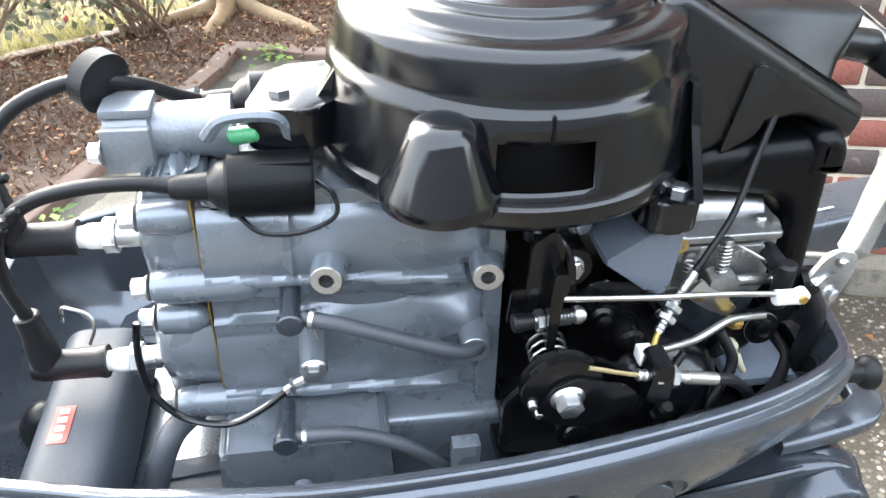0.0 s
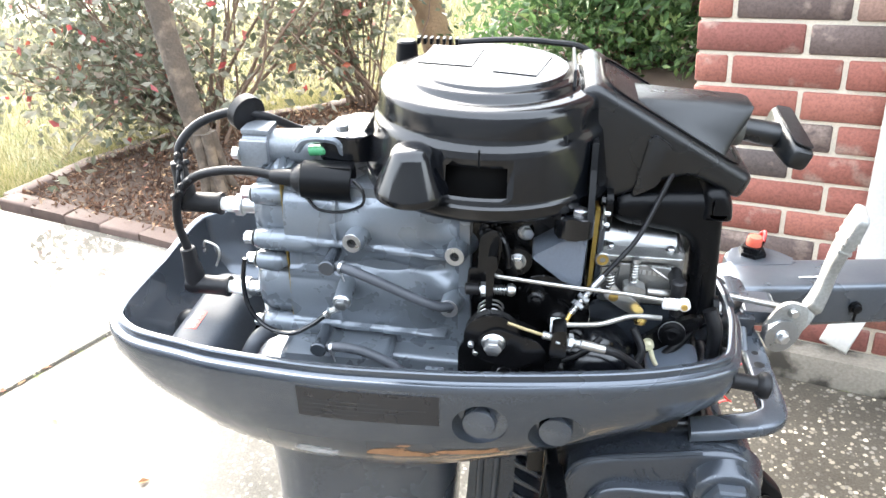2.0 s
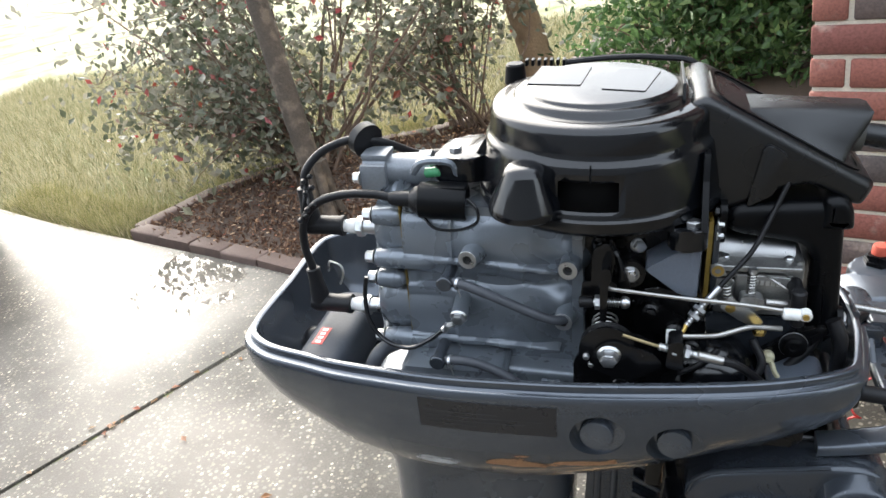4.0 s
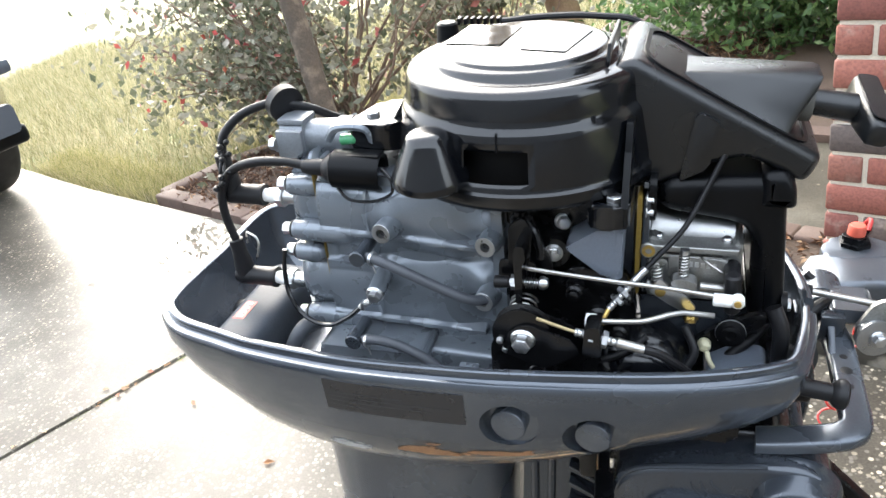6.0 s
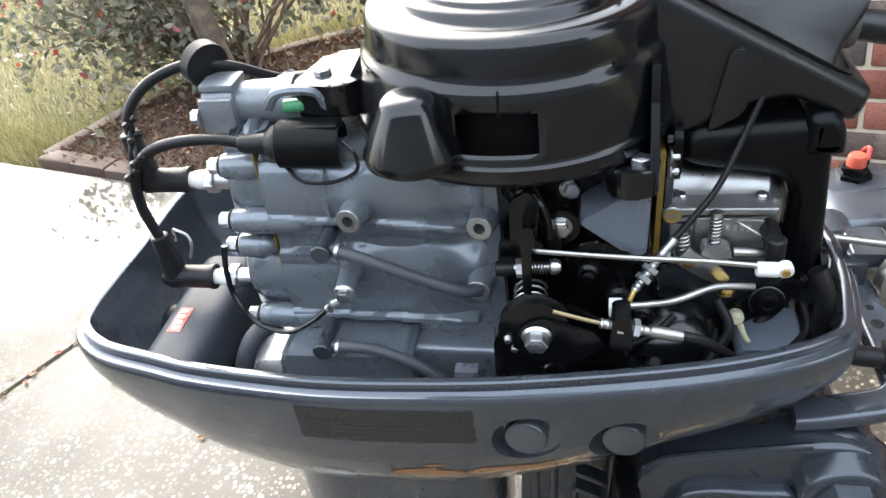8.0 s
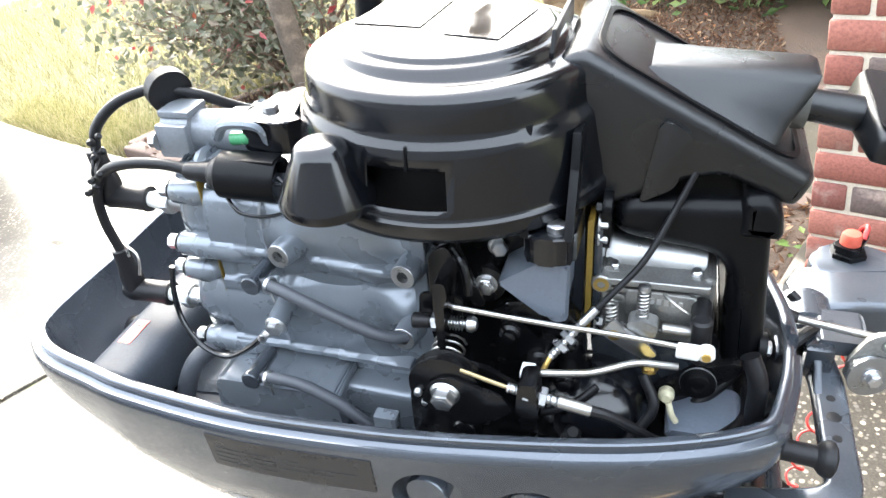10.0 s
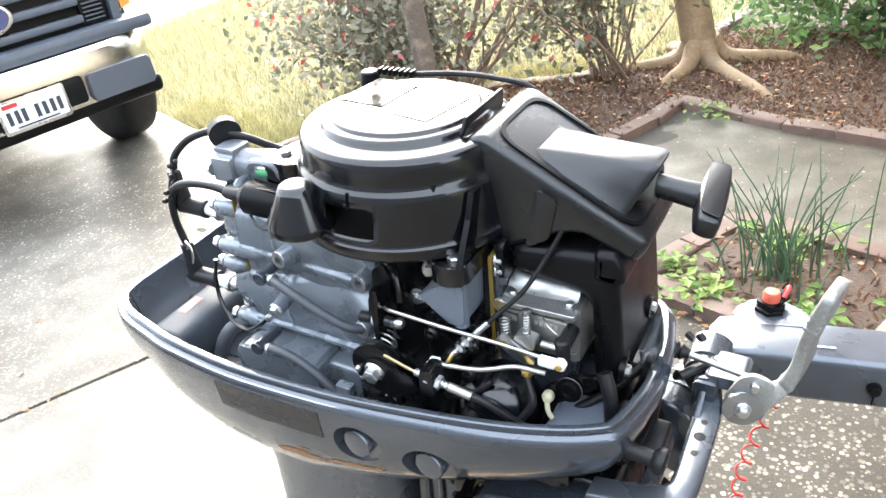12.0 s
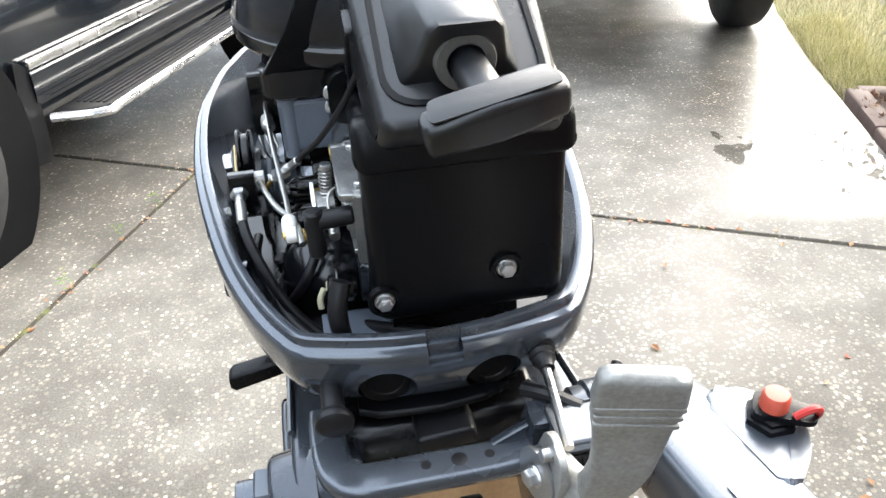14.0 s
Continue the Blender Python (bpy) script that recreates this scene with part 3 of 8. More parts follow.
# bolt lugs with their ribs
bm = bmesh.new()
prism(bm, rounded([(0.116, -0.098), (0.124, -0.106), (0.146, -0.106), (0.153, -0.096), (0.153, -0.04), (0.116, -0.03)], 0.008), 0.130, 0.152, "xy", 0.003)
lug = part("bolt_lug", bm, BLACK_GLOSS, cover)
for x, z1 in ((0.118, 0.226), (0.148, 0.214)):
    bm = bmesh.new()
    prism(bm, [(-0.104, 0.150), (-0.05, 0.150), (-0.05, z1), (-0.086 if x < 0.13 else -0.068, z1), (-0.094 if x < 0.13 else -0.076, 0.19)], x - 0.003, x + 0.003, "yz", 0.0012)
    part("rib", bm, BLACK_SATIN, cover)
bolt("cover_bolt", (0.139, -0.091, 0.157), (0, 0, 1), 0.0075, lug, 0.006, "zinc-plated flange bolt")
bm = bmesh.new()
prism(bm, rounded([(-0.125, -0.045), (-0.085, -0.05), (-0.05, -0.02), (-0.06, 0.03), (-0.11, 0.02)], 0.01), 0.17, 0.198, "xy", 0.003)
prism(bm, [(-0.095, 0.175), (-0.06, 0.175), (-0.05, 0.235), (-0.056, 0.235)], -0.03, -0.022, "xz", 0.001)
lug = part("bolt_lug", bm, BLACK_GLOSS, cover)
bolt("cover_bolt", (-0.103, -0.025, 0.203), (0, 0, 1), 0.007, lug, 0.005)
# printed labels on the top
for (cx, cy, sx, sy, a) in ((0.003, 0.0205, 0.054, 0.066, -6), (0.076, 0.0026, 0.042, 0.072, -12)):
    bm = bmesh.new()
    box(bm, (cx, cy, 0.2650), (sx, sy, 0.0008), 0.0, m=Euler((0, 0, radians(a))).to_matrix())
    part("warning_label", bm, mat("glossy_label", (0.02, 0.02, 0.021), 0.06, 0.0, 0.1, 30, 300, 0.0), cover, "glossy dark warning label")
# toothed adjuster behind the cover
bm = bmesh.new()
cyl(bm, (-0.055, 0.09, 0.236), (-0.055, 0.09, 0.260), 0.013, 0.011, 16, 0.002)
catch = part("interlock_catch", bm, BLACK_SATIN, cover, "small black toothed catch")
for i in range(7):
    bm = bmesh.new()
    box(bm, (-0.042 + i * 0.007, 0.094, 0.2600), (0.0035, 0.012, 0.007), 0.001)
    part("tooth", bm, BLACK_SATIN, cover)
bm = bmesh.new()
tube(bm, [(0.0, 0.098, 0.258), (0.05, 0.104, 0.261), (0.10, 0.102, 0.261), (0.145, 0.1, 0.252), (0.178, 0.098, 0.2)], 0.0035, 8)
part("interlock_cable", bm, RUBBER, cover)

# ---- recoil starter housing ----
WY = 0.025


def build_wedge():
    bm = bmesh.new()
    prof = rounded([(0.129, 0.142), (0.129, 0.254), (0.146, 0.260), (0.308, 0.170), (0.297, 0.149), (0.288, 0.150), (0.263, 0.165), (0.244, 0.173), (0.218, 0.165), (0.185, 0.148), (0.157, 0.137)], 0.010, 4)
    soft_prism(bm, prof, WY - 0.064, WY + 0.072, "xz", 0.0085, 5)
    # the front corners round off in plan
    for v in bm.verts:
        k = max(0.0, (v.co.x - 0.262) / 0.05)
        v.co.y = WY + (v.co.y - WY) * (1 - 0.30 * k ** 2.6)
    return part("starter_housing", bm, BLACK_GRAIN, motor, "grained black wedge-shaped recoil starter housing", 40)


wedge = build_wedge()
SL = math.atan2(0.09, 0.161)
WM = Matrix.Translation((0.227, WY, 0.2155)) @ Matrix.Rotation(SL, 4, "Y")   # frame of the sloping top


def on_slope(bm):
    bmesh.ops.transform(bm, matrix=WM, verts=bm.verts)
    return bm


bm = bmesh.new()
outer = rounded([(-0.085, -0.050), (-0.085, 0.057), (0.078, 0.058), (0.078, -0.052)], 0.028, 6)
inner = rounded([(-0.081, -0.046), (-0.081, 0.053), (0.074, 0.054), (0.074, -0.048)], 0.026, 6)
rings(bm, [[(x, y, -0.004) for x, y in outer], [(x, y, 0.0015) for x, y in outer], [(x, y, 0.0015) for x, y in inner], [(x, y, -0.0015) for x, y in inner]])
part("panel_seam", on_slope(bm), BLACK_SATIN, wedge, "recessed sloping panel")
bm = bmesh.new()
spl = []
for u, w, h in ((-0.045, 0.028, -0.002), (-0.02, 0.030, 0.012), (0.02, 0.029, 0.032), (0.052, 0.028, 0.048), (0.058, 0.027, 0.049), (0.060, 0.025, 0.046)):
    spl.append([(u + 0.0, y, z) for y, z in ((-w - 0.014, -0.004), (-w - 0.002, 0.3 * h), (-w + 0.004, 0.85 * h), (-w + 0.010, h), (w - 0.010, h), (w - 0.004, 0.85 * h), (w + 0.002, 0.3 * h), (w + 0.014, -0.004))])
rings(bm, spl)
part("rope_spout", on_slope(bm), BLACK_GRAIN, wedge, "moulded spout", 50)
bm = bmesh.new()
NK = Vector((0.278, WY, 0.205))
ND = Vector((1.0, 0.0, -0.06)).normalized()
lathe(bm, NK - ND * 0.012, ND, [(0, 0.0195), (0.030, 0.0195), (0.032, 0.0185), (0.032, 0.0125), (0.022, 0.0115)], 28)
part("rope_guide", bm, mat("worn_grey_rubber", (0.07, 0.068, 0.06), 0.6, 0, 0.25, 30, 500, 0.3), wedge, "worn grey rope guide ring")
# raised rib on the port side of the housing
bm = bmesh.new()
prism(bm, rounded([(0.190, 0.149), (0.214, 0.163), (0.222, 0.204), (0.205, 0.214), (0.200, 0.210)], 0.004), WY - 0.0668, WY - 0.059, "xz", 0.0015)
part("rib", bm, BLACK_GRAIN, wedge)
# upright flange between the cover and the housing
bm = bmesh.new()
prism(bm, [(-0.036, 0.236), (0.06, 0.232), (0.06, 0.268), (-0.024, 0.2685), (-0.036, 0.256)], 0.1235, 0.1268, "yz", 0.001)
part("flange", bm, BLACK_SATIN, wedge)

# ---- T handle of the pull rope ----
GC = Vector((0.345, WY + 0.005, 0.193))
bm = bmesh.new()
GM = Matrix.Translation(GC) @ Euler((radians(11), radians(14), radians(7))).to_matrix().to_4x4()
lp = []
for y, h, d in ((-0.043, 0.008, 0.0095), (-0.040, 0.0105, 0.0115), (-0.018, 0.0125, 0.0135), (0.0, 0.0135, 0.0145), (0.018, 0.0125, 0.0135), (0.040, 0.0105, 0.0115), (0.043, 0.008, 0.0095)):
    lp.append([(a + 0.002 * abs(y) / 0.047, y, b) for a, b in rounded_rect(2 * h, 2 * d, 0.006, 3)])
rings(bm, lp)
bmesh.ops.transform(bm, matrix=GM, verts=bm.verts)
grip = part("pull_handle", bm, BLACK_GRAIN, motor, "black moulded T-shaped pull handle", 50)
bm = bmesh.new()
lathe(bm, NK, GC - NK, [(0.0, 0.011), (0.02, 0.0115), (0.045, 0.0125), (0.056, 0.0130), (0.064, 0.0120)], 20)
part("stem", bm, BLACK_GRAIN, grip)
bm = bmesh.new()
prism(bm, rounded([(-0.04, -0.0095), (0.04, -0.0095), (0.036, 0.0095), (-0.036, 0.0095)], 0.005), 0.0, 0.0012, "xy", 0.0004)
bmesh.ops.transform(bm, matrix=GM @ Matrix.Translation((0.0, 0, 0.0136)) @ Matrix.Rotation(radians(90), 4, "Z"), verts=bm.verts)
part("grip_inlay", bm, BLACK_GRAIN, grip)

# ---- air silencer ----
AY = 0.022
bm = bmesh.new()
prof = rounded([(0.171, 0.120), (0.172, 0.151), (0.280, 0.158), (0.2945, 0.002), (0.262, -0.003), (0.256, 0.108)], 0.022, 7)
soft_prism(bm, prof, AY - 0.067, AY + 0.080, "xz", 0.0125, 6)
silencer = part("air_silencer", bm, BLACK_SATIN, motor, "satin black intake silencer box with two bolts", 45)
bm = bmesh.new()
soft_prism(bm, rounded([(0.258, 0.128), (0.259, 0.162), (0.279, 0.163), (0.2875, 0.150), (0.2905, 0.128)], 0.007, 5), AY - 0.0705, AY + 0.0835, "xz", 0.010, 5)
part("lid", bm, BLACK_SATIN, silencer, "stepped lid with rounded corners", 45)
for y, z in ((-0.037, 0.025), (0.055, 0.040)):
    bm = bmesh.new()
    lathe(bm, (0.2885, y, z), (1, 0, 0), [(0, 0.0125), (0.0058, 0.0125), (0.0058, 0.0095), (0.004, 0.009)], 24)
    part("bolt_seat", bm, BLACK_SATIN, silencer)
    bolt("bolt", (0.2985, y, z), (1, 0, 0), 0.0062, silencer, 0.005, "zinc-plated flange bolt")
bm = bmesh.new()
prism(bm, rounded([(-0.056, 0.112), (0.07, 0.112), (0.07, 0.156), (-0.056, 0.156)], 0.012), 0.165, 0.1725, "yz", 0.002)
part("intake_flange", bm, BLACK_SATIN, silencer)
for z in (0.119, 0.149):
    bolt("bolt", (0.1605, -0.048, z - 0.002), (-1, 0, 0), 0.005, silencer, 0.006, "black bolt", BLACK_STEEL)
# slit above the window
bm = bmesh.new()
box(bm, (CX - 0.001, -0.1178, 0.2125), (0.0014, 0.0034, 0.016), m=Euler((radians(-10), 0, 0)).to_matrix())
part("slit", bm, BLACK_SATIN, cover)

# ---- powerhead ----


bm = bmesh.new()
# cylinder block: the core of the casting
prism(bm, rounded([(-0.158, -0.02), (-0.158, 0.150), (-0.10, 0.152), (0.02, 0.145), (0.036, 0.13), (0.036, -0.062), (-0.15, -0.03)], 0.008), -0.062, 0.085, "xz", 0.012, 3)
block = part("engine_block", bm, PAINT_BLOCK, motor, "grey painted two-cylinder casting with ribs and bosses", 45)


def soft_max(a, b, k=0.005):
    h = max(0.0, k - abs(a - b)) / k
    return max(a, b) + h * h * k * 0.25


def ridge(d, v, half, height, base):
    """A cast rib with a draft angle."""
    return soft_max(d, base + height - max(0.0, v - half) * 3.5, 0.003)


def casting(x, z):
    """How far the port side of the block stands out at a point."""
    d = 0.070
    fade = min(1.0, max(0.0, (0.028 - x) / 0.05))
    fade = fade * fade * (3 - 2 * fade)
    for zc, h in ((0.106, 0.044), (0.017, 0.046)):
        q = 1 - ((z - zc) / h) ** 2
        if q > 0:
            d = soft_max(d, 0.066 + 0.0205 * math.sqrt(q) * (0.35 + 0.65 * fade), 0.008)
    # flange along the head gasket
    d = soft_max(d, 0.079 - max(0.0, x + 0.1465) * 2.0, 0.003)
    # long ribs with the vertical step between the cylinders' ends
    if x < 0.012:
        d = ridge(d, abs(z - (0.0865 - 0.05 * (x + 0.06))), 0.0026, 0.0065, 0.0825)
        d = ridge(d, abs(z - (-0.0145 - 0.045 * (x + 0.08))), 0.0026, 0.0065, 0.0810)
    if x < -0.085:
        d = ridge(d, abs(z - 0.0495), 0.0045, 0.0035, 0.080 - max(0.0, x + 0.10) * 0.7)
    d = ridge(d, abs(x + 0.103), 0.0012, 0.0022, 0.0705 + 0.0165 * (1 if z > 0.06 else 0.9) * math.sqrt(max(0.0, 1 - ((z - (0.106 if z > 0.062 else 0.017)) / 0.046) ** 2)))
    # shoulders round the bosses
    for bx, bz, h in ((-0.082, 0.112, 0.006), (0.018, 0.104, 0.011), (0.014, 0.043, 0.013), (-0.092, 0.050, 0.007)):
        d += h * math.exp(-((x - bx) ** 2 + (z - bz) ** 2) / 0.0170 ** 2)
    # gusset from the lower boss back to the lower cylinder
    d += 0.007 * math.exp(-((z - 0.058 + 0.35 * (x - 0.0)) / 0.016) ** 2) * math.exp(-((x + 0.005) / 0.03) ** 2)
    # rounded top and bottom edges
    top = 0.151 - 0.06 * max(0.0, x + 0.02)
    e = max(0.0, z - (top - 0.020)) / 0.020
    d -= 0.03 * (1 - math.sqrt(max(0.0, 1 - min(1, e) ** 2)))
    e = max(0.0, -0.05 - z) / 0.018
    d -= 0.02 * (1 - math.sqrt(max(0.0, 1 - min(1, e) ** 2)))
    e = max(0.0, x - 0.024) / 0.012
    d -= 0.02 * (1 - math.sqrt(max(0.0, 1 - min(1, e) ** 2)))
    return d - 0.0145


bm = bmesh.new()
NX, NZ = 98, 110
loops = []
for j in range(NZ + 1):
    z = -0.068 + 0.219 * j / NZ
    row = [(-0.158 + 0.194 * i / NX, -casting(-0.158 + 0.194 * i / NX, z), z) for i in range(NX + 1)]
    loops.append([(row[0][0], -0.05, z)] + row + [(row[-1][0], -0.05, z)])
rings(bm, loops)
part("cylinder_casting", bm, PAINT_BLOCK, block, "grey painted casting with cast ribs", 60)
# crankcase flange at the front of the block
bm = bmesh.new()
prism(bm, rounded([(0.024, -0.06), (0.024, 0.139), (0.034, 0.139), (0.038, -0.06)], 0.004), -0.076, 0.09, "xz", 0.003)
part("crankcase_flange", bm, PAINT_BLOCK, block)
# painted like the block; black here puts the shade into its colour
bm = bmesh.new()
prism(bm, rounded([(0.03, -0.06), (0.03, 0.148), (0.10, 0.145), (0.145, 0.12), (0.145, 0.03), (0.09, -0.04)], 0.01), -0.058, 0.075, "xz", 0.008)
crank = part("crankcase", bm, BLACK_STEEL, motor, "crankcase half coloured black for the shade it lies in")
# three threaded bosses and the earth bolt boss
for x, z, r, y in ((-0.082, 0.104, 0.0105, -0.094), (0.021, 0.096, 0.0105, -0.092), (0.016, 0.035, 0.0105, -0.094)):
    bm = bmesh.new()
    a = Vector((-0.15, -1, 0.06)).normalized()
    f = Vector((x, y, z))
    lathe(bm, f - a * 0.04, a, [(0, r * 1.6), (0.014, r * 1.2), (0.039, r), (0.040, r * 0.96)], 24, cap1=False)
    boss = part("boss", bm, PAINT_BLOCK, block)
    bm = bmesh.new()
    lathe(bm, f - a * 0.0002, a, [(0, r * 0.96), (0.0006, r * 0.92), (0.0006, r * 0.46), (-0.006, r * 0.42)], 24, cap0=False, cap1=False)
    part("machined_face", bm, ZINC, boss, "bright machined face with a threaded hole")
    # black disc in the bore puts in the shade of its depth
    bm = bmesh.new()
    lathe(bm, f - a * 0.008, a, [(0, r * 0.46), (0.003, r * 0.45)], 20)
    part("hole_shade", bm, RUBBER, boss)
bm = bmesh.new()
lathe(bm, (-0.094, -0.055, 0.047), (0, -1, -0.2), [(0, 0.012), (0.01, 0.0095), (0.048, 0.009)], 20)
boss = part("boss", bm, PAINT_BLOCK, block)
EB = Vector((-0.094, -0.055, 0.047)) + Vector((0, -1, -0.2)).normalized() * 0.054
bolt("earth_bolt", EB, (0, -1, -0.2), 0.0072, boss, 0.005, "zinc-plated earth bolt")
# exhaust housing under the block
bm = bmesh.new()
soft_prism(bm, rounded([(-0.165, -0.105), (-0.165, -0.032), (0.045, -0.036), (0.045, -0.105)], 0.008), -0.088, 0.085, "xz", 0.006, 3)
part("exhaust_housing", bm, PAINT_BLOCK, block)
# lower cover box with its screw
bm = bmesh.new()
prism(bm, rounded([(-0.166, -0.075), (-0.162, -0.025), (-0.046, -0.025), (-0.042, -0.075)], 0.006), -0.112, -0.05, "xz", 0.005)
lower = part("exhaust_cover", bm, PAINT_BLOCK, block)
bm = bmesh.new()
cyl(bm, (-0.108, -0.115, -0.062), (-0.108, -0.121, -0.062), 0.008, 0.0075, 16, 0.001)
part("screw_boss", bm, PAINT_BLOCK, lower)

# ---- cylinder head ----
bm = bmesh.new()
prism(bm, rounded([(-0.196, -0.028), (-0.200, 0.02), (-0.194, 0.06), (-0.196, 0.105), (-0.188, 0.155), (-0.160, 0.160), (-0.160, -0.03)], 0.008), -0.052, 0.08, "xz", 0.012, 3)
head = part("cylinder_head", bm, PAINT_BLOCK, motor, "grey painted cylinder head with zinc bolts", 45)
bm = bmesh.new()
prism(bm, [(-0.1601, -0.032), (-0.1601, 0.150), (-0.1592, 0.150), (-0.1592, -0.032)], -0.0665, 0.086, "xz")
part("head_gasket", bm, GASKET, head, "ochre head gasket edge")
for z, y, xe in ((0.134, -0.056, -0.155), (0.086, -0.064, -0.122), (0.060, -0.064, -0.160), (-0.019, -0.064, -0.125)):
    bm = bmesh.new()
    lathe(bm, (-0.192, y, z), (1, 0, 0), [(0, 0.0098), (0.002, 0.0112), (0.02, 0.0122), (xe + 0.176, 0.0122), (xe + 0.184, 0.0108), (xe + 0.190, 0.0070), (xe + 0.192, 0.003)], 20)
    part("bolt_column", bm, PAINT_BLOCK, head, "", 50)
    bolt("head_bolt", (-0.205, y, z), (-1, 0, 0), 0.0068, head, 0.009)
for z, r, xe in ((0.106, 0.041, -0.199), (0.015, 0.044, -0.204)):
    bm = bmesh.new()
    lathe(bm, (-0.161, -0.020, z), (-1, 0, 0), [(0, r), (-0.161 - xe - 0.016, r * 0.97), (-0.161 - xe - 0.006, r * 0.86), (-0.161 - xe - 0.001, r * 0.66), (-0.161 - xe, r * 0.4)], 36)
    part("combustion_dome", bm, PAINT_BLOCK, head, "", 50)
for z in (0.113, 0.018):
    bm = bmesh.new()
    lathe(bm, (-0.186, -0.02, z), (-1, 0, 0), [(0, 0.03), (0.008, 0.028), (0.014, 0.02)], 28)
    part("plug_seat", bm, PAINT_BLOCK, head, "", 50)


def spark_plug(z, y=-0.028):
    bm = bmesh.new()
    lathe(bm, (-0.210, y, z), (-1, 0, 0), [(-0.014, 0.0085), (0.004, 0.0085), (0.004, 0.0115), (0.006, 0.0115)], 20)
    body = part("spark_plug", bm, ZINC, head, "spark plug with a white insulator")
    bm = bmesh.new()
    hexa(bm, (-0.214, y, z), (-0.223, y, z), 0.0118, 0.001)
    part("hexagon", bm, ZINC, body)
    bm = bmesh.new()
    lathe(bm, (-0.223, y, z), (-1, 0, 0), [(0, 0.0088), (0.008, 0.0086), (0.012, 0.0074), (0.024, 0.007)], 18)
    part("insulator", bm, CERAMIC, body, "white ceramic insulator")
    # rubber elbow cap
    bm = bmesh.new()
    lathe(bm, (-0.238, y, z), (-1, 0, 0), [(0, 0.0118), (0.003, 0.0122), (0.006, 0.0112), (0.03, 0.0108), (0.042, 0.0115), (0.05, 0.009)], 22)
    lathe(bm, (-0.277, y, z - 0.004), (-0.08, 0, 1), [(0, 0.011), (0.02, 0.0108), (0.035, 0.0085), (0.05, 0.0082), (0.051, 0.0068)], 22)
    return part("plug_cap", bm, RUBBER, motor, "black rubber elbow plug cap")


spark_plug(0.108, -0.034)
spark_plug(0.010, -0.046)
# ignition leads
bm = bmesh.new()
tube(bm, [(-0.2805, -0.046, 0.054), (-0.286, -0.047, 0.088), (-0.279, -0.05, 0.122), (-0.256, -0.056, 0.147), (-0.225, -0.061, 0.159), (-0.19, -0.062, 0.1615), (-0.164, -0.062, 0.1575)], 0.0048, 12)
part("ignition_lead", bm, RUBBER, motor, "thick black ignition lead")
bm = bmesh.new()
tube(bm, [(-0.281, -0.034, 0.150), (-0.278, -0.028, 0.172), (-0.262, -0.016, 0.190), (-0.236, -0.006, 0.200), (-0.212, -0.002, 0.201), (-0.19, 0.010, 0.192), (-0.172, 0.028, 0.176), (-0.155, 0.04, 0.165)], 0.0048, 12)
part("ignition_lead", bm, RUBBER, motor, "thick black ignition lead")
bm = bmesh.new()
lathe(bm, (-0.212, -0.002, 0.201), (0.75, -0.55, -0.2), [(-0.0065, 0.017), (-0.0055, 0.0195), (0.0055, 0.0195), (0.0065, 0.017)], 32)
part("lead_grommet", bm, RUBBER, motor, "black rubber disc grommet on a lead")
# cable ties with knots
for p, q in (((-0.281, -0.050, 0.124), (-0.279, -0.030, 0.163)), ((-0.268, -0.055, 0.140), (-0.278, -0.032, 0.15))):
    bm = bmesh.new()
    tube(bm, [p, (Vector(p) + Vector(q)) / 2 + Vector((0.003, -0.008, 0)), q], 0.0016, 6)
    for k in (p, q):
        lathe(bm, Vector(k) + Vector((0, -0.006, 0)), (0.4, -1, 0.3), [(0, 0.001), (0.001, 0.0034), (0.005, 0.0036), (0.008, 0.002)], 10)
        lathe(bm, Vector(k) + Vector((0.006, -0.004, 0.004)), (0.8, -0.5, 0.6), [(0, 0.001), (0.001, 0.003), (0.004, 0.0032), (0.007, 0.002)], 10)
    part("cable_tie", bm, RUBBER, motor, "black beaded cable tie")


def coil(p, d, name):
    """An ignition coil with its boot, from the lead's end p along d."""
    p, d = Vector(p), Vector(d).normalized()
    bm = bmesh.new()
    lathe(bm, p + d * 0.030, d, [(0, 0.017), (0.002, 0.0192), (0.05, 0.0192), (0.052, 0.018), (0.050, 0.015), (0.042, 0.014)], 32)
    body = part(name, bm, BLACK_SATIN, motor, "black cylindrical ignition coil")
    bm = bmesh.new()
    lathe(bm, p - d * 0.002, d, [(0, 0.0062), (0.003, 0.0075), (0.022, 0.0088), (0.028, 0.0145), (0.035, 0.0165)], 24)
    part("boot", bm, RUBBER, body)
    return body


c1 = coil((-0.168, -0.062, 0.1575), (1, 0.05, -0.05), "ignition_coil")
bm = bmesh.new()
box(bm, (-0.108, -0.058, 0.1712), (0.044, 0.018, 0.004), 0.0015)
part("mounting_flat", bm, BLACK_SATIN, c1)
bm = bmesh.new()
tube(bm, [(-0.084, -0.066, 0.160), (-0.074, -0.071, 0.152), (-0.074, -0.074, 0.138), (-0.094, -0.077, 0.130), (-0.118, -0.077, 0.131), (-0.132, -0.070, 0.140)], 0.0016, 8)
part("earth_wire", bm, BLACK_GLOSS, c1)
c2 = coil((-0.158, 0.038, 0.166), (1, 0.1, -0.02), "ignition_coil")

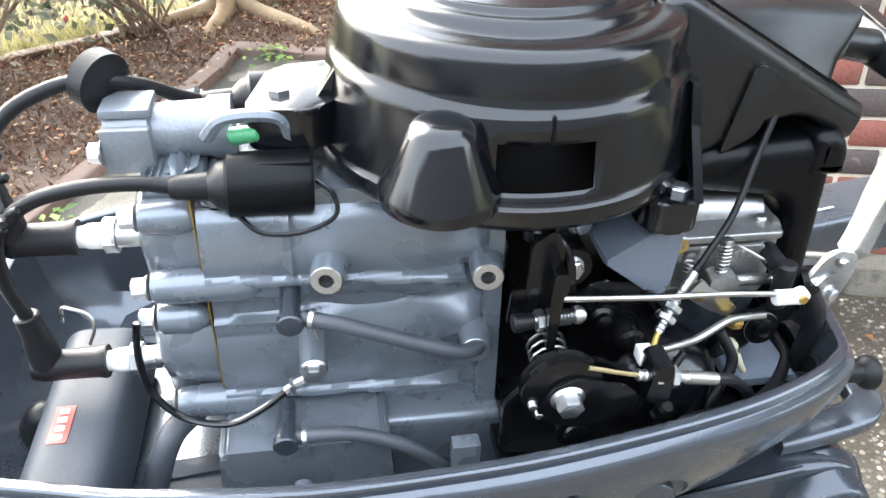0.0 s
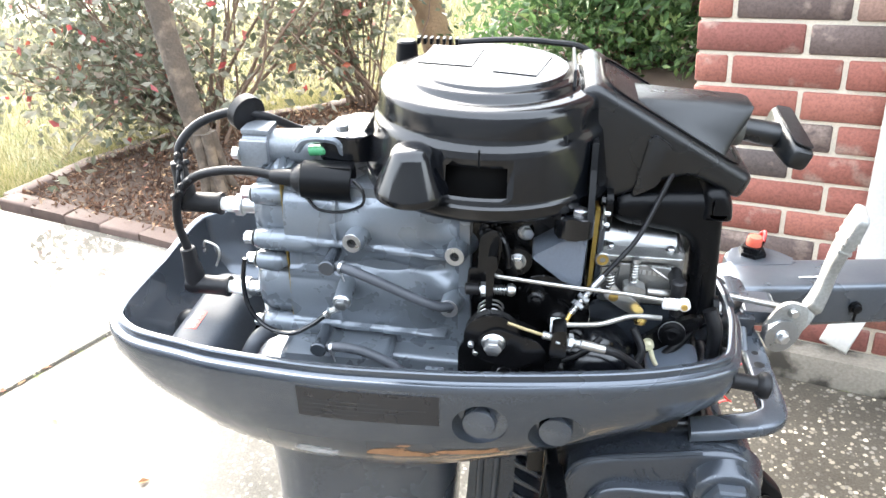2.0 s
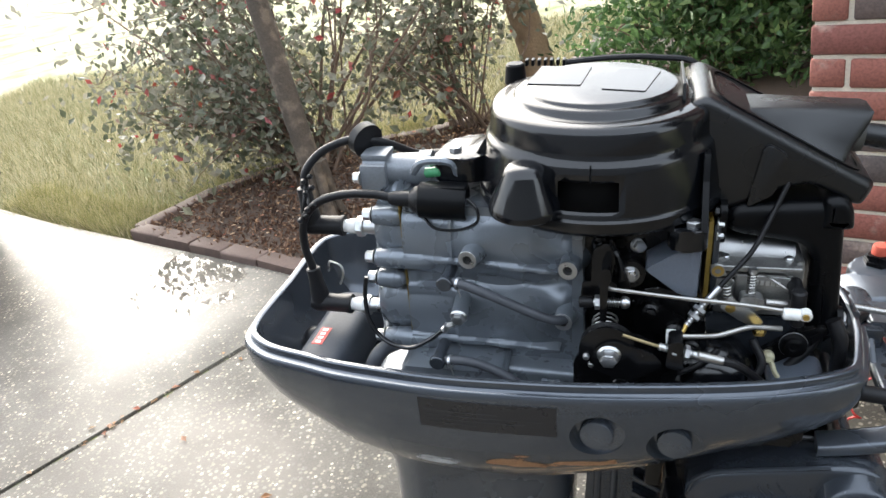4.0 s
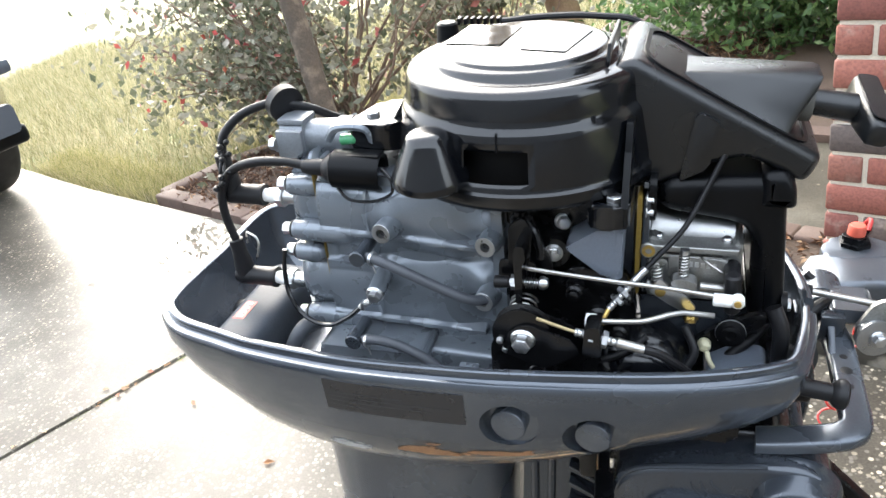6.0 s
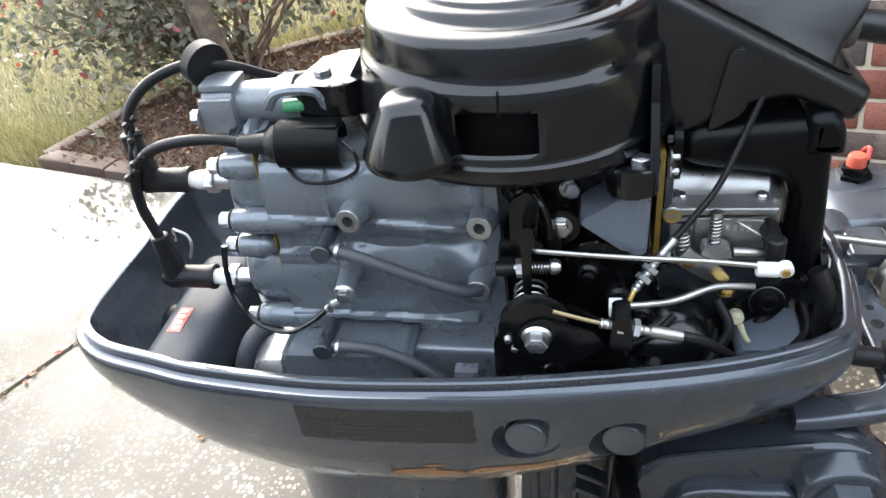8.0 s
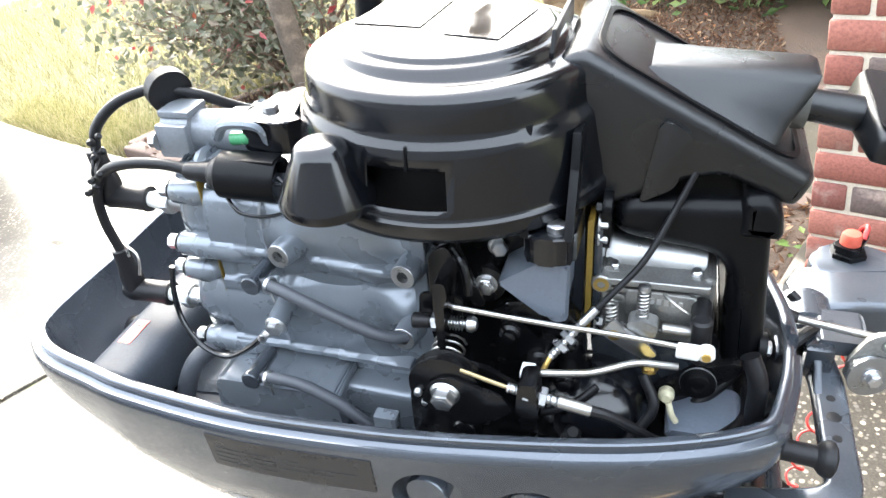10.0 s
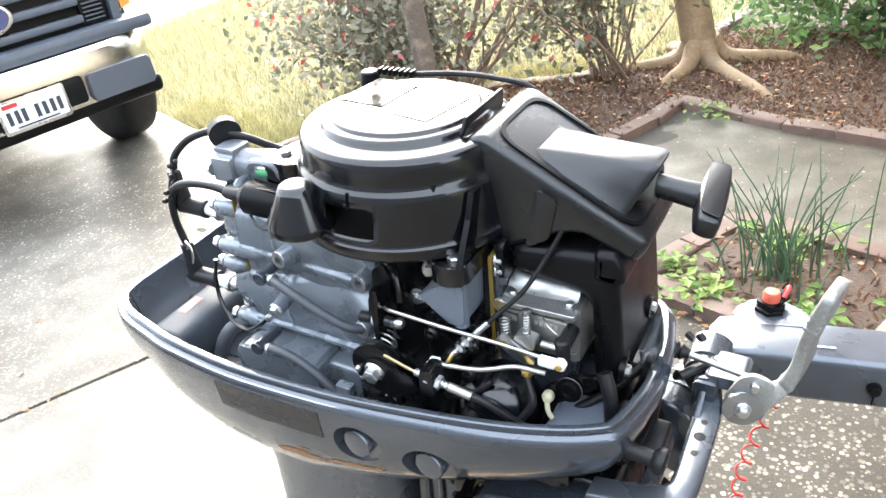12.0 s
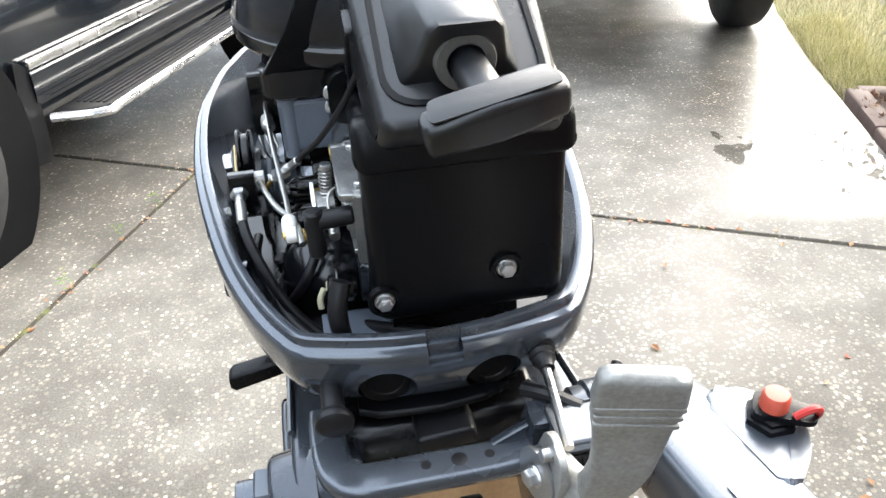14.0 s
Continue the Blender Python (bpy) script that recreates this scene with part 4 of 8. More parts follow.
# thermostat housing and bracket above the head
bm = bmesh.new()
lathe(bm, (-0.212, -0.012, 0.168), (1, 0.06, 0.02), [(0, 0.010), (0.002, 0.0215), (0.028, 0.0225), (0.03, 0.0185), (0.062, 0.0185), (0.064, 0.0205), (0.078, 0.0205)], 28)
box(bm, (-0.196, -0.032, 0.168), (0.03, 0.008, 0.03), 0.003)
box(bm, (-0.196, -0.012, 0.189), (0.03, 0.03, 0.006), 0.002)
thermo = part("thermostat_housing", bm, mat("light_grey_casting", (0.20, 0.215, 0.235), 0.4, 0.4, 0.15, 20, 400, 0.3), motor, "light grey cast thermostat housing", 50)
for y, z in ((-0.034, 0.168), (-0.002, 0.186)):
    bolt("bolt", (-0.219, y, z), (-1, 0, 0), 0.0062, thermo, 0.007)
bm = bmesh.new()
tube(bm, [(-0.148, -0.04, 0.178), (-0.135, -0.044, 0.192), (-0.105, -0.046, 0.193), (-0.098, -0.044, 0.178)], 0.0045, 8)
part("bracket", bm, PAINT_BLOCK, thermo)
bm = bmesh.new()
lathe(bm, (-0.135, -0.040, 0.178), (1, -0.1, 0.15), [(0, 0.003), (0.002, 0.0058), (0.018, 0.0055), (0.022, 0.002)], 16)
part("fuel_filter", bm, GREEN_PL, motor, "small translucent green filter")

# hoses along the block
for pts in ([(-0.098, -0.098, 0.079), (-0.080, -0.103, 0.0775), (-0.055, -0.106, 0.0695), (-0.030, -0.106, 0.0585), (-0.005, -0.104, 0.047), (0.010, -0.099, 0.040), (0.024, -0.086, 0.036)],
            [(-0.108, -0.117, -0.009), (-0.090, -0.119, -0.006), (-0.067, -0.119, -0.010), (-0.040, -0.120, -0.022), (-0.014, -0.120, -0.043), (0.004, -0.114, -0.062)]):
    bm = bmesh.new()
    tube(bm, pts, 0.0052, 12)
    hose = part("hose", bm, RUBBER_GREY, motor, "grey rubber water hose")
    p = Vector(pts[0]) + Vector((-0.008, 0, 0.001))
    bm = bmesh.new()
    lathe(bm, p + Vector((0, 0.03, 0)), (0, -1, 0), [(0, 0.007), (0.032, 0.007), (0.033, 0.0085), (0.038, 0.0085), (0.039, 0.0075)], 20)
    lathe(bm, p, (1, 0, 0), [(0, 0.004), (0.012, 0.004)], 12)
    part("elbow", bm, PAINT_DARK, hose, "elbow fitting")
    bm = bmesh.new()
    lathe(bm, Vector(pts[0]) + Vector((0.004, 0, -0.001)), Vector(pts[1]) - Vector(pts[0]), [(0, 0.0072), (0.003, 0.0072)], 16)
    tube(bm, [Vector(pts[0]) + Vector((0.005, -0.002, -0.006)), Vector(pts[0]) + Vector((0.008, -0.003, -0.016))], 0.0007, 6)
    part("hose_clip", bm, ZINC, hose)
# earth wire with a crimped terminal
bm = bmesh.new()
tube(bm, [(-0.205, -0.072, 0.064), (-0.208, -0.076, 0.04), (-0.204, -0.082, 0.012), (-0.185, -0.09, -0.008), (-0.155, -0.098, -0.010), (-0.13, -0.10, 0.004), (-0.112, -0.10, 0.020)], 0.0026, 10)
ew = part("earth_wire", bm, BLACK_GLOSS, motor, "thin black earth wire with a crimped terminal")
bm = bmesh.new()
tube(bm, [(-0.113, -0.10, 0.019), (-0.106, -0.1005, 0.025), (-0.100, -0.101, 0.029)], 0.0034, 8)
box(bm, (-0.109, -0.1005, 0.0225), (0.004, 0.009, 0.009), 0.0012)
part("terminal", bm, ZINC, ew)

# ---- carburettor, linkage and cables on the port side ----
bm = bmesh.new()
prism(bm, rounded([(0.095, 0.03), (0.098, 0.128), (0.153, 0.134), (0.153, 0.04)], 0.008), -0.045, 0.05, "xz", 0.005)
box(bm, (0.1645, -0.005, 0.088), (0.0068, 0.104, 0.098), 0.003)
intake = part("intake_manifold", bm, PAINT_DARK, motor, "dark blue-grey intake manifold")
bm = bmesh.new()
prism(bm, rounded([(0.1560, 0.035), (0.1560, 0.140), (0.1605, 0.140), (0.1605, 0.035)], 0.002), -0.056, 0.052, "xz", 0.001)
part("insulator_gasket", bm, GASKET, intake, "ochre insulator gasket")
for z in (0.136, 0.124, 0.045):
    bolt("bolt", (0.171, -0.052, z), (1, 0, 0), 0.0055, intake, 0.006)
bm = bmesh.new()
prism(bm, rounded([(0.168, 0.03), (0.168, 0.096), (0.174, 0.097), (0.178, 0.089), (0.240, 0.086), (0.243, 0.096), (0.250, 0.094), (0.250, 0.03)], 0.004), -0.050, 0.038, "xz", 0.003)
box(bm, (0.205, -0.048, 0.062), (0.075, 0.012, 0.026), 0.003)
box(bm, (0.200, -0.052, 0.080), (0.066, 0.008, 0.004), 0.001)
cyl(bm, (0.168, -0.045, 0.086), (0.168, -0.060, 0.086), 0.008, 0.0078, 18, 0.001)
cyl(bm, (0.236, -0.045, 0.060), (0.236, -0.056, 0.060), 0.0055, 0.005, 14, 0.001)
carb = part("carburettor", bm, CAST, motor, "bare cast aluminium carburettor body")
bm = bmesh.new()
lathe(bm, (0.168, -0.006, 0.080), (1, 0, -0.04), [(0, 0.036), (0.074, 0.035)], 40)
part("choke_cover", bm, mat("polished_plate", (0.34, 0.34, 0.335), 0.32, 1.0, 0.06, 40, 400, 0.05), carb, "polished metal cover plate")
for x in (0.176, 0.236):
    bm = bmesh.new()
    lathe(bm, (x, -0.042, 0.086), (0, -0.15, 1), [(0, 0.0055), (0.004, 0.0055), (0.0045, 0.0042), (0.010, 0.0042), (0.011, 0.003)], 14)
    part("screw", bm, ZINC, carb, "zinc pan-head screw")
bm = bmesh.new()
lathe(bm, (0.168, -0.0595, 0.086), (0, -1, 0), [(0, 0.0062), (0.001, 0.006), (0.001, 0.003), (-0.003, 0.0028)], 16)
part("brass_plug", bm, BRASS, carb)
bm = bmesh.new()
prism(bm, rounded([(0.16, 0.032), (0.248, 0.032), (0.24, -0.012), (0.225, -0.028), (0.18, -0.028), (0.166, -0.012)], 0.008), -0.05, 0.03, "xz", 0.006)
part("float_bowl", bm, PAINT_DARK, carb, "dark grey float bowl", 45)
# flat top plate and machined front plate of the carburettor
bm = bmesh.new()
soft_prism(bm, rounded([(0.170, -0.060), (0.247, -0.060), (0.250, -0.028), (0.250, 0.02), (0.170, 0.02)], 0.004, 3), 0.0865, 0.0925, "xy", 0.0012, 3)
part("top_plate", bm, CAST, carb)
bm = bmesh.new()
soft_prism(bm, rounded([(0.186, 0.056), (0.186, 0.082), (0.238, 0.080), (0.240, 0.060), (0.228, 0.054)], 0.004, 3), -0.0565, -0.046, "xz", 0.0015, 3)
part("front_plate", bm, CAST, carb)
for u in range(5):
    bm = bmesh.new()
    box(bm, (0.206 + u * 0.0052, -0.0568, 0.0735 - u * 0.0003), (0.0034, 0.001, 0.0052), 0.0003)
    part("cast_mark", bm, ZINC, carb)
# cast ribs, webs and small fittings of the carburettor
for x0, x1, z, d in ((0.178, 0.240, 0.078, -0.0525), (0.178, 0.232, 0.050, -0.0535), (0.172, 0.246, 0.040, -0.0525)):
    bm = bmesh.new()
    soft_prism(bm, rounded([(x0, z - 0.0022), (x1, z - 0.0022), (x1, z + 0.0022), (x0, z + 0.0022)], 0.0015, 3), d, -0.045, "xz", 0.001, 2)
    part("cast_rib", bm, CAST, carb)
for x, z, r in ((0.186, 0.0435, 0.0042), (0.229, 0.0715, 0.0036), (0.181, 0.071, 0.0048)):
    bm = bmesh.new()
    lathe(bm, (x, -0.048, z), (0, -1, 0.05), [(0, r * 1.3), (0.006, r * 1.1), (0.008, r), (0.0085, r * 0.6), (0.007, r * 0.5)], 16)
    part("cast_boss", bm, CAST, carb)
bm = bmesh.new()
tube(bm, [(0.214, -0.058, 0.082), (0.222, -0.066, 0.080), (0.232, -0.068, 0.074), (0.238, -0.064, 0.066)], 0.0012, 8)
part("link_wire", bm, STEEL, carb, "bent steel link wire")
# throttle levers and springs on the carburettor
bm = bmesh.new()
spring(bm, (0.2, -0.068, 0.066), (0.2, -0.066, 0.090), 0.0042, 0.0009, 8)
idle = part("idle_screw", bm, STEEL, carb, "idle screw in its steel spring")
bm = bmesh.new()
cyl(bm, (0.2, -0.068, 0.055), (0.2, -0.066, 0.092), 0.0026, seg=10)
lathe(bm, (0.2, -0.066, 0.090), (0, 0.05, 1), [(0, 0.0048), (0.004, 0.0045), (0.0045, 0.003)], 14)
part("screw", bm, ZINC, idle)
bm = bmesh.new()
spring(bm, (0.178, -0.068, 0.052), (0.176, -0.066, 0.076), 0.0050, 0.0010, 7)
part("return_spring", bm, STEEL, carb, "steel return spring")
bm = bmesh.new()
prism(bm, rounded([(0.170, 0.056), (0.180, 0.070), (0.190, 0.060), (0.204, 0.052), (0.214, 0.040), (0.206, 0.034), (0.190, 0.042), (0.178, 0.050)], 0.003), -0.080, -0.077, "xz", 0.0006)
part("throttle_lever", bm, ZINC, carb, "zinc-plated throttle lever")
bm = bmesh.new()
prism(bm, rounded([(0.19, 0.052), (0.21, 0.052), (0.213, 0.064), (0.20, 0.068), (0.19, 0.066)], 0.003), -0.076, -0.062, "xz", 0.001)
part("stop_block", bm, CAST, carb)
bm = bmesh.new()
cyl(bm, (0.215, -0.066, 0.056), (0.244, -0.066, 0.055), 0.0042, seg=14, bev=0.0006)
part("throttle_shaft", bm, STEEL, carb)
bm = bmesh.new()
cyl(bm, (0.242, -0.05, 0.072), (0.242, -0.078, 0.070), 0.0075, 0.0075, 18, 0.002)
cyl(bm, (0.242, -0.080, 0.080), (0.244, -0.080, 0.040), 0.0075, 0.0068, 16, 0.002)
part("fuel_elbow", bm, RUBBER, carb, "black rubber fuel elbow")
for p, a in (((0.209, -0.090, 0.034), (0, -0.5, -1)), ((0.181, -0.078, 0.055), (0, -1, 0))):
    bm = bmesh.new()
    hexa(bm, Vector(p) - Vector(a).normalized() * 0.006, p, 0.0068, 0.001)
    lathe(bm, p, a, [(0, 0.0055), (0.002, 0.005), (0.0025, 0.003)], 14)
    part("brass_nut", bm, BRASS, carb, "yellow brass nut")

# the web and pillar below the front lug
bm = bmesh.new()
prism(bm, rounded([(0.096, 0.104), (0.125, 0.124), (0.147, 0.124), (0.146, 0.080), (0.131, 0.077)], 0.003), -0.096, -0.05, "xz", 0.002)
cyl(bm, (0.140, -0.088, 0.074), (0.140, -0.088, 0.126), 0.0075, 0.0085, 22)
part("lug_pillar", bm, mat("blue_grey_casting_paint", (0.13, 0.15, 0.185), 0.36, 0.25, 0.1, 12, 420, 0.2), motor, "blue-grey painted web and pillar under the cover lug")
bolt("bolt", (0.083, -0.082, 0.087), (0, -1, 0.1), 0.0075, crank, 0.006, "zinc-plated flange bolt")
bolt("bolt", (0.092, -0.066, 0.112), (0.3, -1, 0.1), 0.0065, crank, 0.007, "zinc-plated bolt")
# black for shade, like the crankcase
bm = bmesh.new()
lathe(bm, (0.083, -0.045, 0.083), (0, -1, 0.1), [(0, 0.018), (0.01, 0.016), (0.031, 0.0145)], 24)
part("bolt_boss", bm, BLACK_STEEL, crank)

# magneto arm and its adjuster
bm = bmesh.new()
prism(bm, rounded([(0.046, 0.125), (0.060, 0.135), (0.068, 0.12), (0.060, 0.05), (0.052, 0.02), (0.044, 0.05)], 0.005), -0.100, -0.095, "xz", 0.001)
arm = part("advance_arm", bm, BLACK_STEEL, motor, "black pressed-steel advance arm")
bm = bmesh.new()
prism(bm, rounded([(0.075, 0.072), (0.058, 0.128), (0.064, 0.132), (0.085, 0.075)], 0.003), -0.088, -0.084, "xz", 0.001)
part("rear_plate", bm, BLACK_STEEL, arm)
bm = bmesh.new()
cyl(bm, (0.034, -0.113, 0.0735), (0.048, -0.112, 0.0735), 0.0062, 0.0055, 14, 0.001)
part("rubber_stop", bm, RUBBER, arm)
bm = bmesh.new()
cyl(bm, (0.044, -0.112, 0.0735), (0.078, -0.109, 0.0732), 0.0030, seg=12)
lathe(bm, (0.074, -0.1095, 0.0733), (1, 0.06, 0), [(0, 0.003), (0.002, 0.0060), (0.0055, 0.0064), (0.009, 0.0045), (0.0098, 0.002)], 18)
for k in range(5):
    lathe(bm, (0.0625 + 0.0023 * k, -0.1105, 0.0733), (1, 0.06, 0), [(0, 0.0034), (0.0007, 0.0058), (0.0015, 0.0034)], 14)
adj = part("adjusting_screw", bm, ZINC, arm, "bright adjusting screw in its spring")
bm = bmesh.new()
hexa(bm, (0.0495, -0.112, 0.0735), (0.0550, -0.1115, 0.0735), 0.0074)
part("lock_nut", bm, ZINC, adj)
# pressed cheek that the adjuster passes through, with its slots
bm = bmesh.new()
prism(bm, rounded([(0.0555, 0.056), (0.0615, 0.056), (0.0625, 0.098), (0.0655, 0.104), (0.0640, 0.117), (0.0560, 0.117), (0.0545, 0.100)], 0.0022), -0.122, -0.098, "xz", 0.001)
part("screw_block", bm, BLACK_STEEL, arm)
bm = bmesh.new()
prism(bm, rounded([(0.034, 0.060), (0.068, 0.060), (0.070, 0.086), (0.060, 0.092), (0.036, 0.088)], 0.003), -0.099, -0.096, "xz", 0.0008)
part("arm_web", bm, BLACK_STEEL, arm)
bm = bmesh.new()
lathe(bm, (0.0535, -0.080, 0.118), (0, 0, 1), [(0, 0.0095), (0.004, 0.0100), (0.008, 0.0098), (0.010, 0.0075), (0.014, 0.0070)], 22)
tube(bm, [(0.0605, -0.086, 0.124), (0.069, -0.092, 0.117), (0.0735, -0.096, 0.104), (0.0745, -0.098, 0.092)], 0.0036, 10)
part("pivot_cap", bm, BLACK_STEEL, arm, "grey-black pivot with its stay")

# long link rod with its white clip
bm = bmesh.new()
tube(bm, [(0.058, -0.094, 0.091), (0.059, -0.104, 0.0895), (0.063, -0.109, 0.0885), (0.075, -0.1095, 0.087), (0.13, -0.106, 0.080), (0.185, -0.101, 0.0735), (0.215, -0.0985, 0.0690), (0.244, -0.098, 0.0655)], 0.0021, 8)
rod = part("throttle_link_rod", bm, STEEL, motor, "long bent bright steel link rod")
bm = bmesh.new()
cyl(bm, (0.226, -0.0985, 0.0645), (0.242, -0.0985, 0.0640), 0.0058, 0.0058, 12, 0.001)
cyl(bm, (0.2465, -0.093, 0.0640), (0.2465, -0.1015, 0.0635), 0.0060, 0.0060, 20, 0.001)
part("link_clip", bm, WHITE_PL, rod, "white nylon link clip")
bm = bmesh.new()
cyl(bm, (0.2465, -0.1015, 0.0635), (0.2465, -0.1035, 0.0635), 0.0032, 0.003, 12)
part("clip_pin", bm, BRASS, rod)

# fuel pipe
bm = bmesh.new()
tube(bm, [(0.130, -0.122, 0.046), (0.150, -0.116, 0.0435), (0.166, -0.110, 0.0415), (0.180, -0.104, 0.0425), (0.194, -0.098, 0.0445), (0.206, -0.094, 0.044), (0.229, -0.091, 0.042)], 0.0028, 10)
rod2 = part("choke_rod", bm, STEEL, motor, "bright bent steel rod")
bm = bmesh.new()
box(bm, (0.124, -0.124, 0.0465), (0.010, 0.012, 0.010), 0.001)
part("nylon_bush", bm, WHITE_PL, rod2, "off-white nylon bush")

# black stop lever, bosses and stay between the crankcase and the carburettor
# added black plate that stands for the deep shade behind the rods
bm = bmesh.new()
prism(bm, rounded([(0.092, -0.03), (0.086, 0.062), (0.104, 0.074), (0.150, 0.066), (0.160, 0.03), (0.158, -0.03)], 0.008), -0.076, -0.058, "xz", 0.003)
gap_plate = part("gap_shade_plate", bm, BLACK_STEEL, motor, "black plate added as shade behind the control rods")
for x, z, r, y in ((0.104, 0.052, 0.0085, -0.092), (0.128, 0.030, 0.0105, -0.096), (0.150, 0.048, 0.0070, -0.090), (0.146, 0.012, 0.0085, -0.094)):
    bm = bmesh.new()
    lathe(bm, (x, -0.07, z), (0, -1, 0.06), [(0, r * 1.2), (-0.07 - y - 0.004, r * 1.1), (-0.07 - y, r), (-0.07 - y + 0.002, r * 0.7), (-0.07 - y + 0.006, r * 0.62), (-0.07 - y + 0.007, r * 0.4)], 18)
    part("pivot_boss", bm, BLACK_STEEL, gap_plate)
bm = bmesh.new()
prism(bm, rounded([(0.098, 0.040), (0.104, 0.064), (0.116, 0.058), (0.138, 0.034), (0.134, 0.020), (0.120, 0.022)], 0.004), -0.090, -0.086, "xz", 0.001)
part("stop_lever", bm, BLACK_STEEL, gap_plate)
bm = bmesh.new()
tube(bm, [(0.090, -0.084, 0.004), (0.105, -0.100, -0.006), (0.130, -0.108, -0.008), (0.155, -0.104, 0.002), (0.172, -0.094, 0.014)], 0.0032, 10)
part("small_hose", bm, RUBBER, gap_plate)

# throttle drum and its bracket
bm = bmesh.new()
prism(bm, rounded([(0.030, -0.035), (0.030, 0.012), (0.045, 0.03), (0.072, 0.05), (0.095, 0.045), (0.122, 0.028), (0.135, 0.012), (0.128, -0.012), (0.095, -0.045)], 0.006), -0.126, -0.121, "xz", 0.0012)
br = part("control_bracket", bm, BLACK_STEEL, motor, "black pressed-steel control bracket")
bm = bmesh.new()
lathe(bm, (0.064, -0.128, 0.036), (0, -1, 0), [(0, 0.026), (0.002, 0.027), (0.004, 0.0235), (0.009, 0.0235), (0.011, 0.0275), (0.0135, 0.0275), (0.0145, 0.022)], 36)
drum = part("throttle_drum", bm, BLACK_STEEL, motor, "black throttle cable drum")
bolt("bolt", (0.066, -0.156, 0.0335), (0, -1, -0.1), 0.0088, drum, 0.008, "large zinc-plated flange bolt")
bm = bmesh.new()
prism(bm, rounded([(0.046, 0.022), (0.054, 0.044), (0.070, 0.052), (0.085, 0.046), (0.108, 0.040), (0.118, 0.026), (0.10, 0.014), (0.086, 0.004), (0.074, 0.010), (0.06, 0.010)], 0.006), -0.146, -0.143, "xz", 0.0008)
part("drum_plate", bm, BLACK_STEEL, drum)
for x, z in ((0.044, 0.030), (0.049, 0.021)):
    bm = bmesh.new()
    cyl(bm, (x, -0.140, z), (x, -0.146, z - 0.001), 0.0035, 0.003, 12, 0.0006)
    part("pin", bm, ZINC, drum)
bm = bmesh.new()
spring(bm, (0.060, -0.104, 0.048), (0.060, -0.122, 0.044), 0.0125, 0.0010, 3)
part("torsion_spring", bm, STEEL, drum, "steel torsion spring")
bm = bmesh.new()
lathe(bm, (0.078, -0.135, -0.004), (0, -1, 0), [(0, 0.014), (0.006, 0.014), (0.007, 0.009), (0.009, 0.008), (0.010, 0.004)], 24)
part("lower_roller", bm, BLACK_STEEL, br)
bm = bmesh.new()
prism(bm, rounded([(0.119, 0.026), (0.121, 0.055), (0.134, 0.057), (0.136, 0.024)], 0.003), -0.148, -0.126, "xz", 0.0015)
part("cable_stop", bm, BLACK_STEEL, br)
# two control cables with threaded ends
bm = bmesh.new()
tube(bm, [(0.078, -0.142, 0.057), (0.10, -0.142, 0.050), (0.118, -0.1415, 0.0445)], 0.0016, 8)
cab = part("inner_cable", bm, mat("old_brass_wire", (0.45, 0.36, 0.2), 0.4, 0.8, 0.2, 60, 500, 0.2), motor, "bare cable wire")
bm = bmesh.new()
cyl(bm, (0.112, -0.1415, 0.0462), (0.150, -0.140, 0.0375), 0.0036, seg=12)
for k in range(9):
    q = Vector((0.112, -0.1415, 0.0462)).lerp(Vector((0.150, -0.140, 0.0375)), k / 9 + 0.02)
    lathe(bm, q, (0.038, 0.0015, -0.0087), [(0, 0.0036), (0.0008, 0.0044), (0.0016, 0.0036)], 12)
thread = part("threaded_end", bm, ZINC, cab, "zinc threaded cable end")
for k in (0.32, 0.62):
    q = Vector((0.112, -0.1415, 0.0462)).lerp(Vector((0.150, -0.140, 0.0375)), k)
    bm = bmesh.new()
    hexa(bm, q, q + Vector((0.005, 0.0002, -0.0012)), 0.0078)
    part("nut", bm, ZINC, cab, "zinc hex nut")
bm = bmesh.new()
cyl(bm, (0.148, -0.140, 0.038), (0.172, -0.139, 0.0325), 0.0048, 0.0045, 16, 0.0006)
part("ferrule", bm, STEEL, cab, "crimped bright ferrule")
bm = bmesh.new()
tube(bm, [(0.170, -0.139, 0.033), (0.185, -0.136, 0.027), (0.202, -0.128, 0.010), (0.225, -0.11, -0.02), (0.245, -0.08, -0.045), (0.27, -0.03, -0.06)], 0.0042, 10)
part("cable_sheath", bm, RUBBER, cab)
bm = bmesh.new()
tube(bm, [(0.231, -0.033, 0.184), (0.216, -0.047, 0.150), (0.198, -0.066, 0.116), (0.178, -0.080, 0.094), (0.166, -0.087, 0.081)], 0.0025, 12)
cab2 = part("choke_cable", bm, RUBBER, motor, "black sheathed control cable")
bm = bmesh.new()
cyl(bm, (0.168, -0.086, 0.083), (0.158, -0.093, 0.073), 0.0036, 0.0034, 14, 0.0006)
part("ferrule", bm, ZINC, cab2)
bm = bmesh.new()
a, b = Vector((0.158, -0.093, 0.073)), Vector((0.138, -0.110, 0.052))
cyl(bm, a, b, 0.0030, seg=10)
for k in range(9):
    lathe(bm, a.lerp(b, k / 9), b - a, [(0, 0.003), (0.0009, 0.0038), (0.0018, 0.003)], 10)
part("threaded_end", bm, ZINC, cab2)
for k in (0.35, 0.6):
    bm = bmesh.new()
    hexa(bm, a.lerp(b, k), a.lerp(b, k + 0.14), 0.0068)
    part("nut", bm, ZINC, cab2, "zinc hex nut")
bm = bmesh.new()
tube(bm, [b, (0.135, -0.114, 0.046), (0.133, -0.118, 0.04)], 0.0022, 8)
part("brass_end", bm, BRASS, cab2)

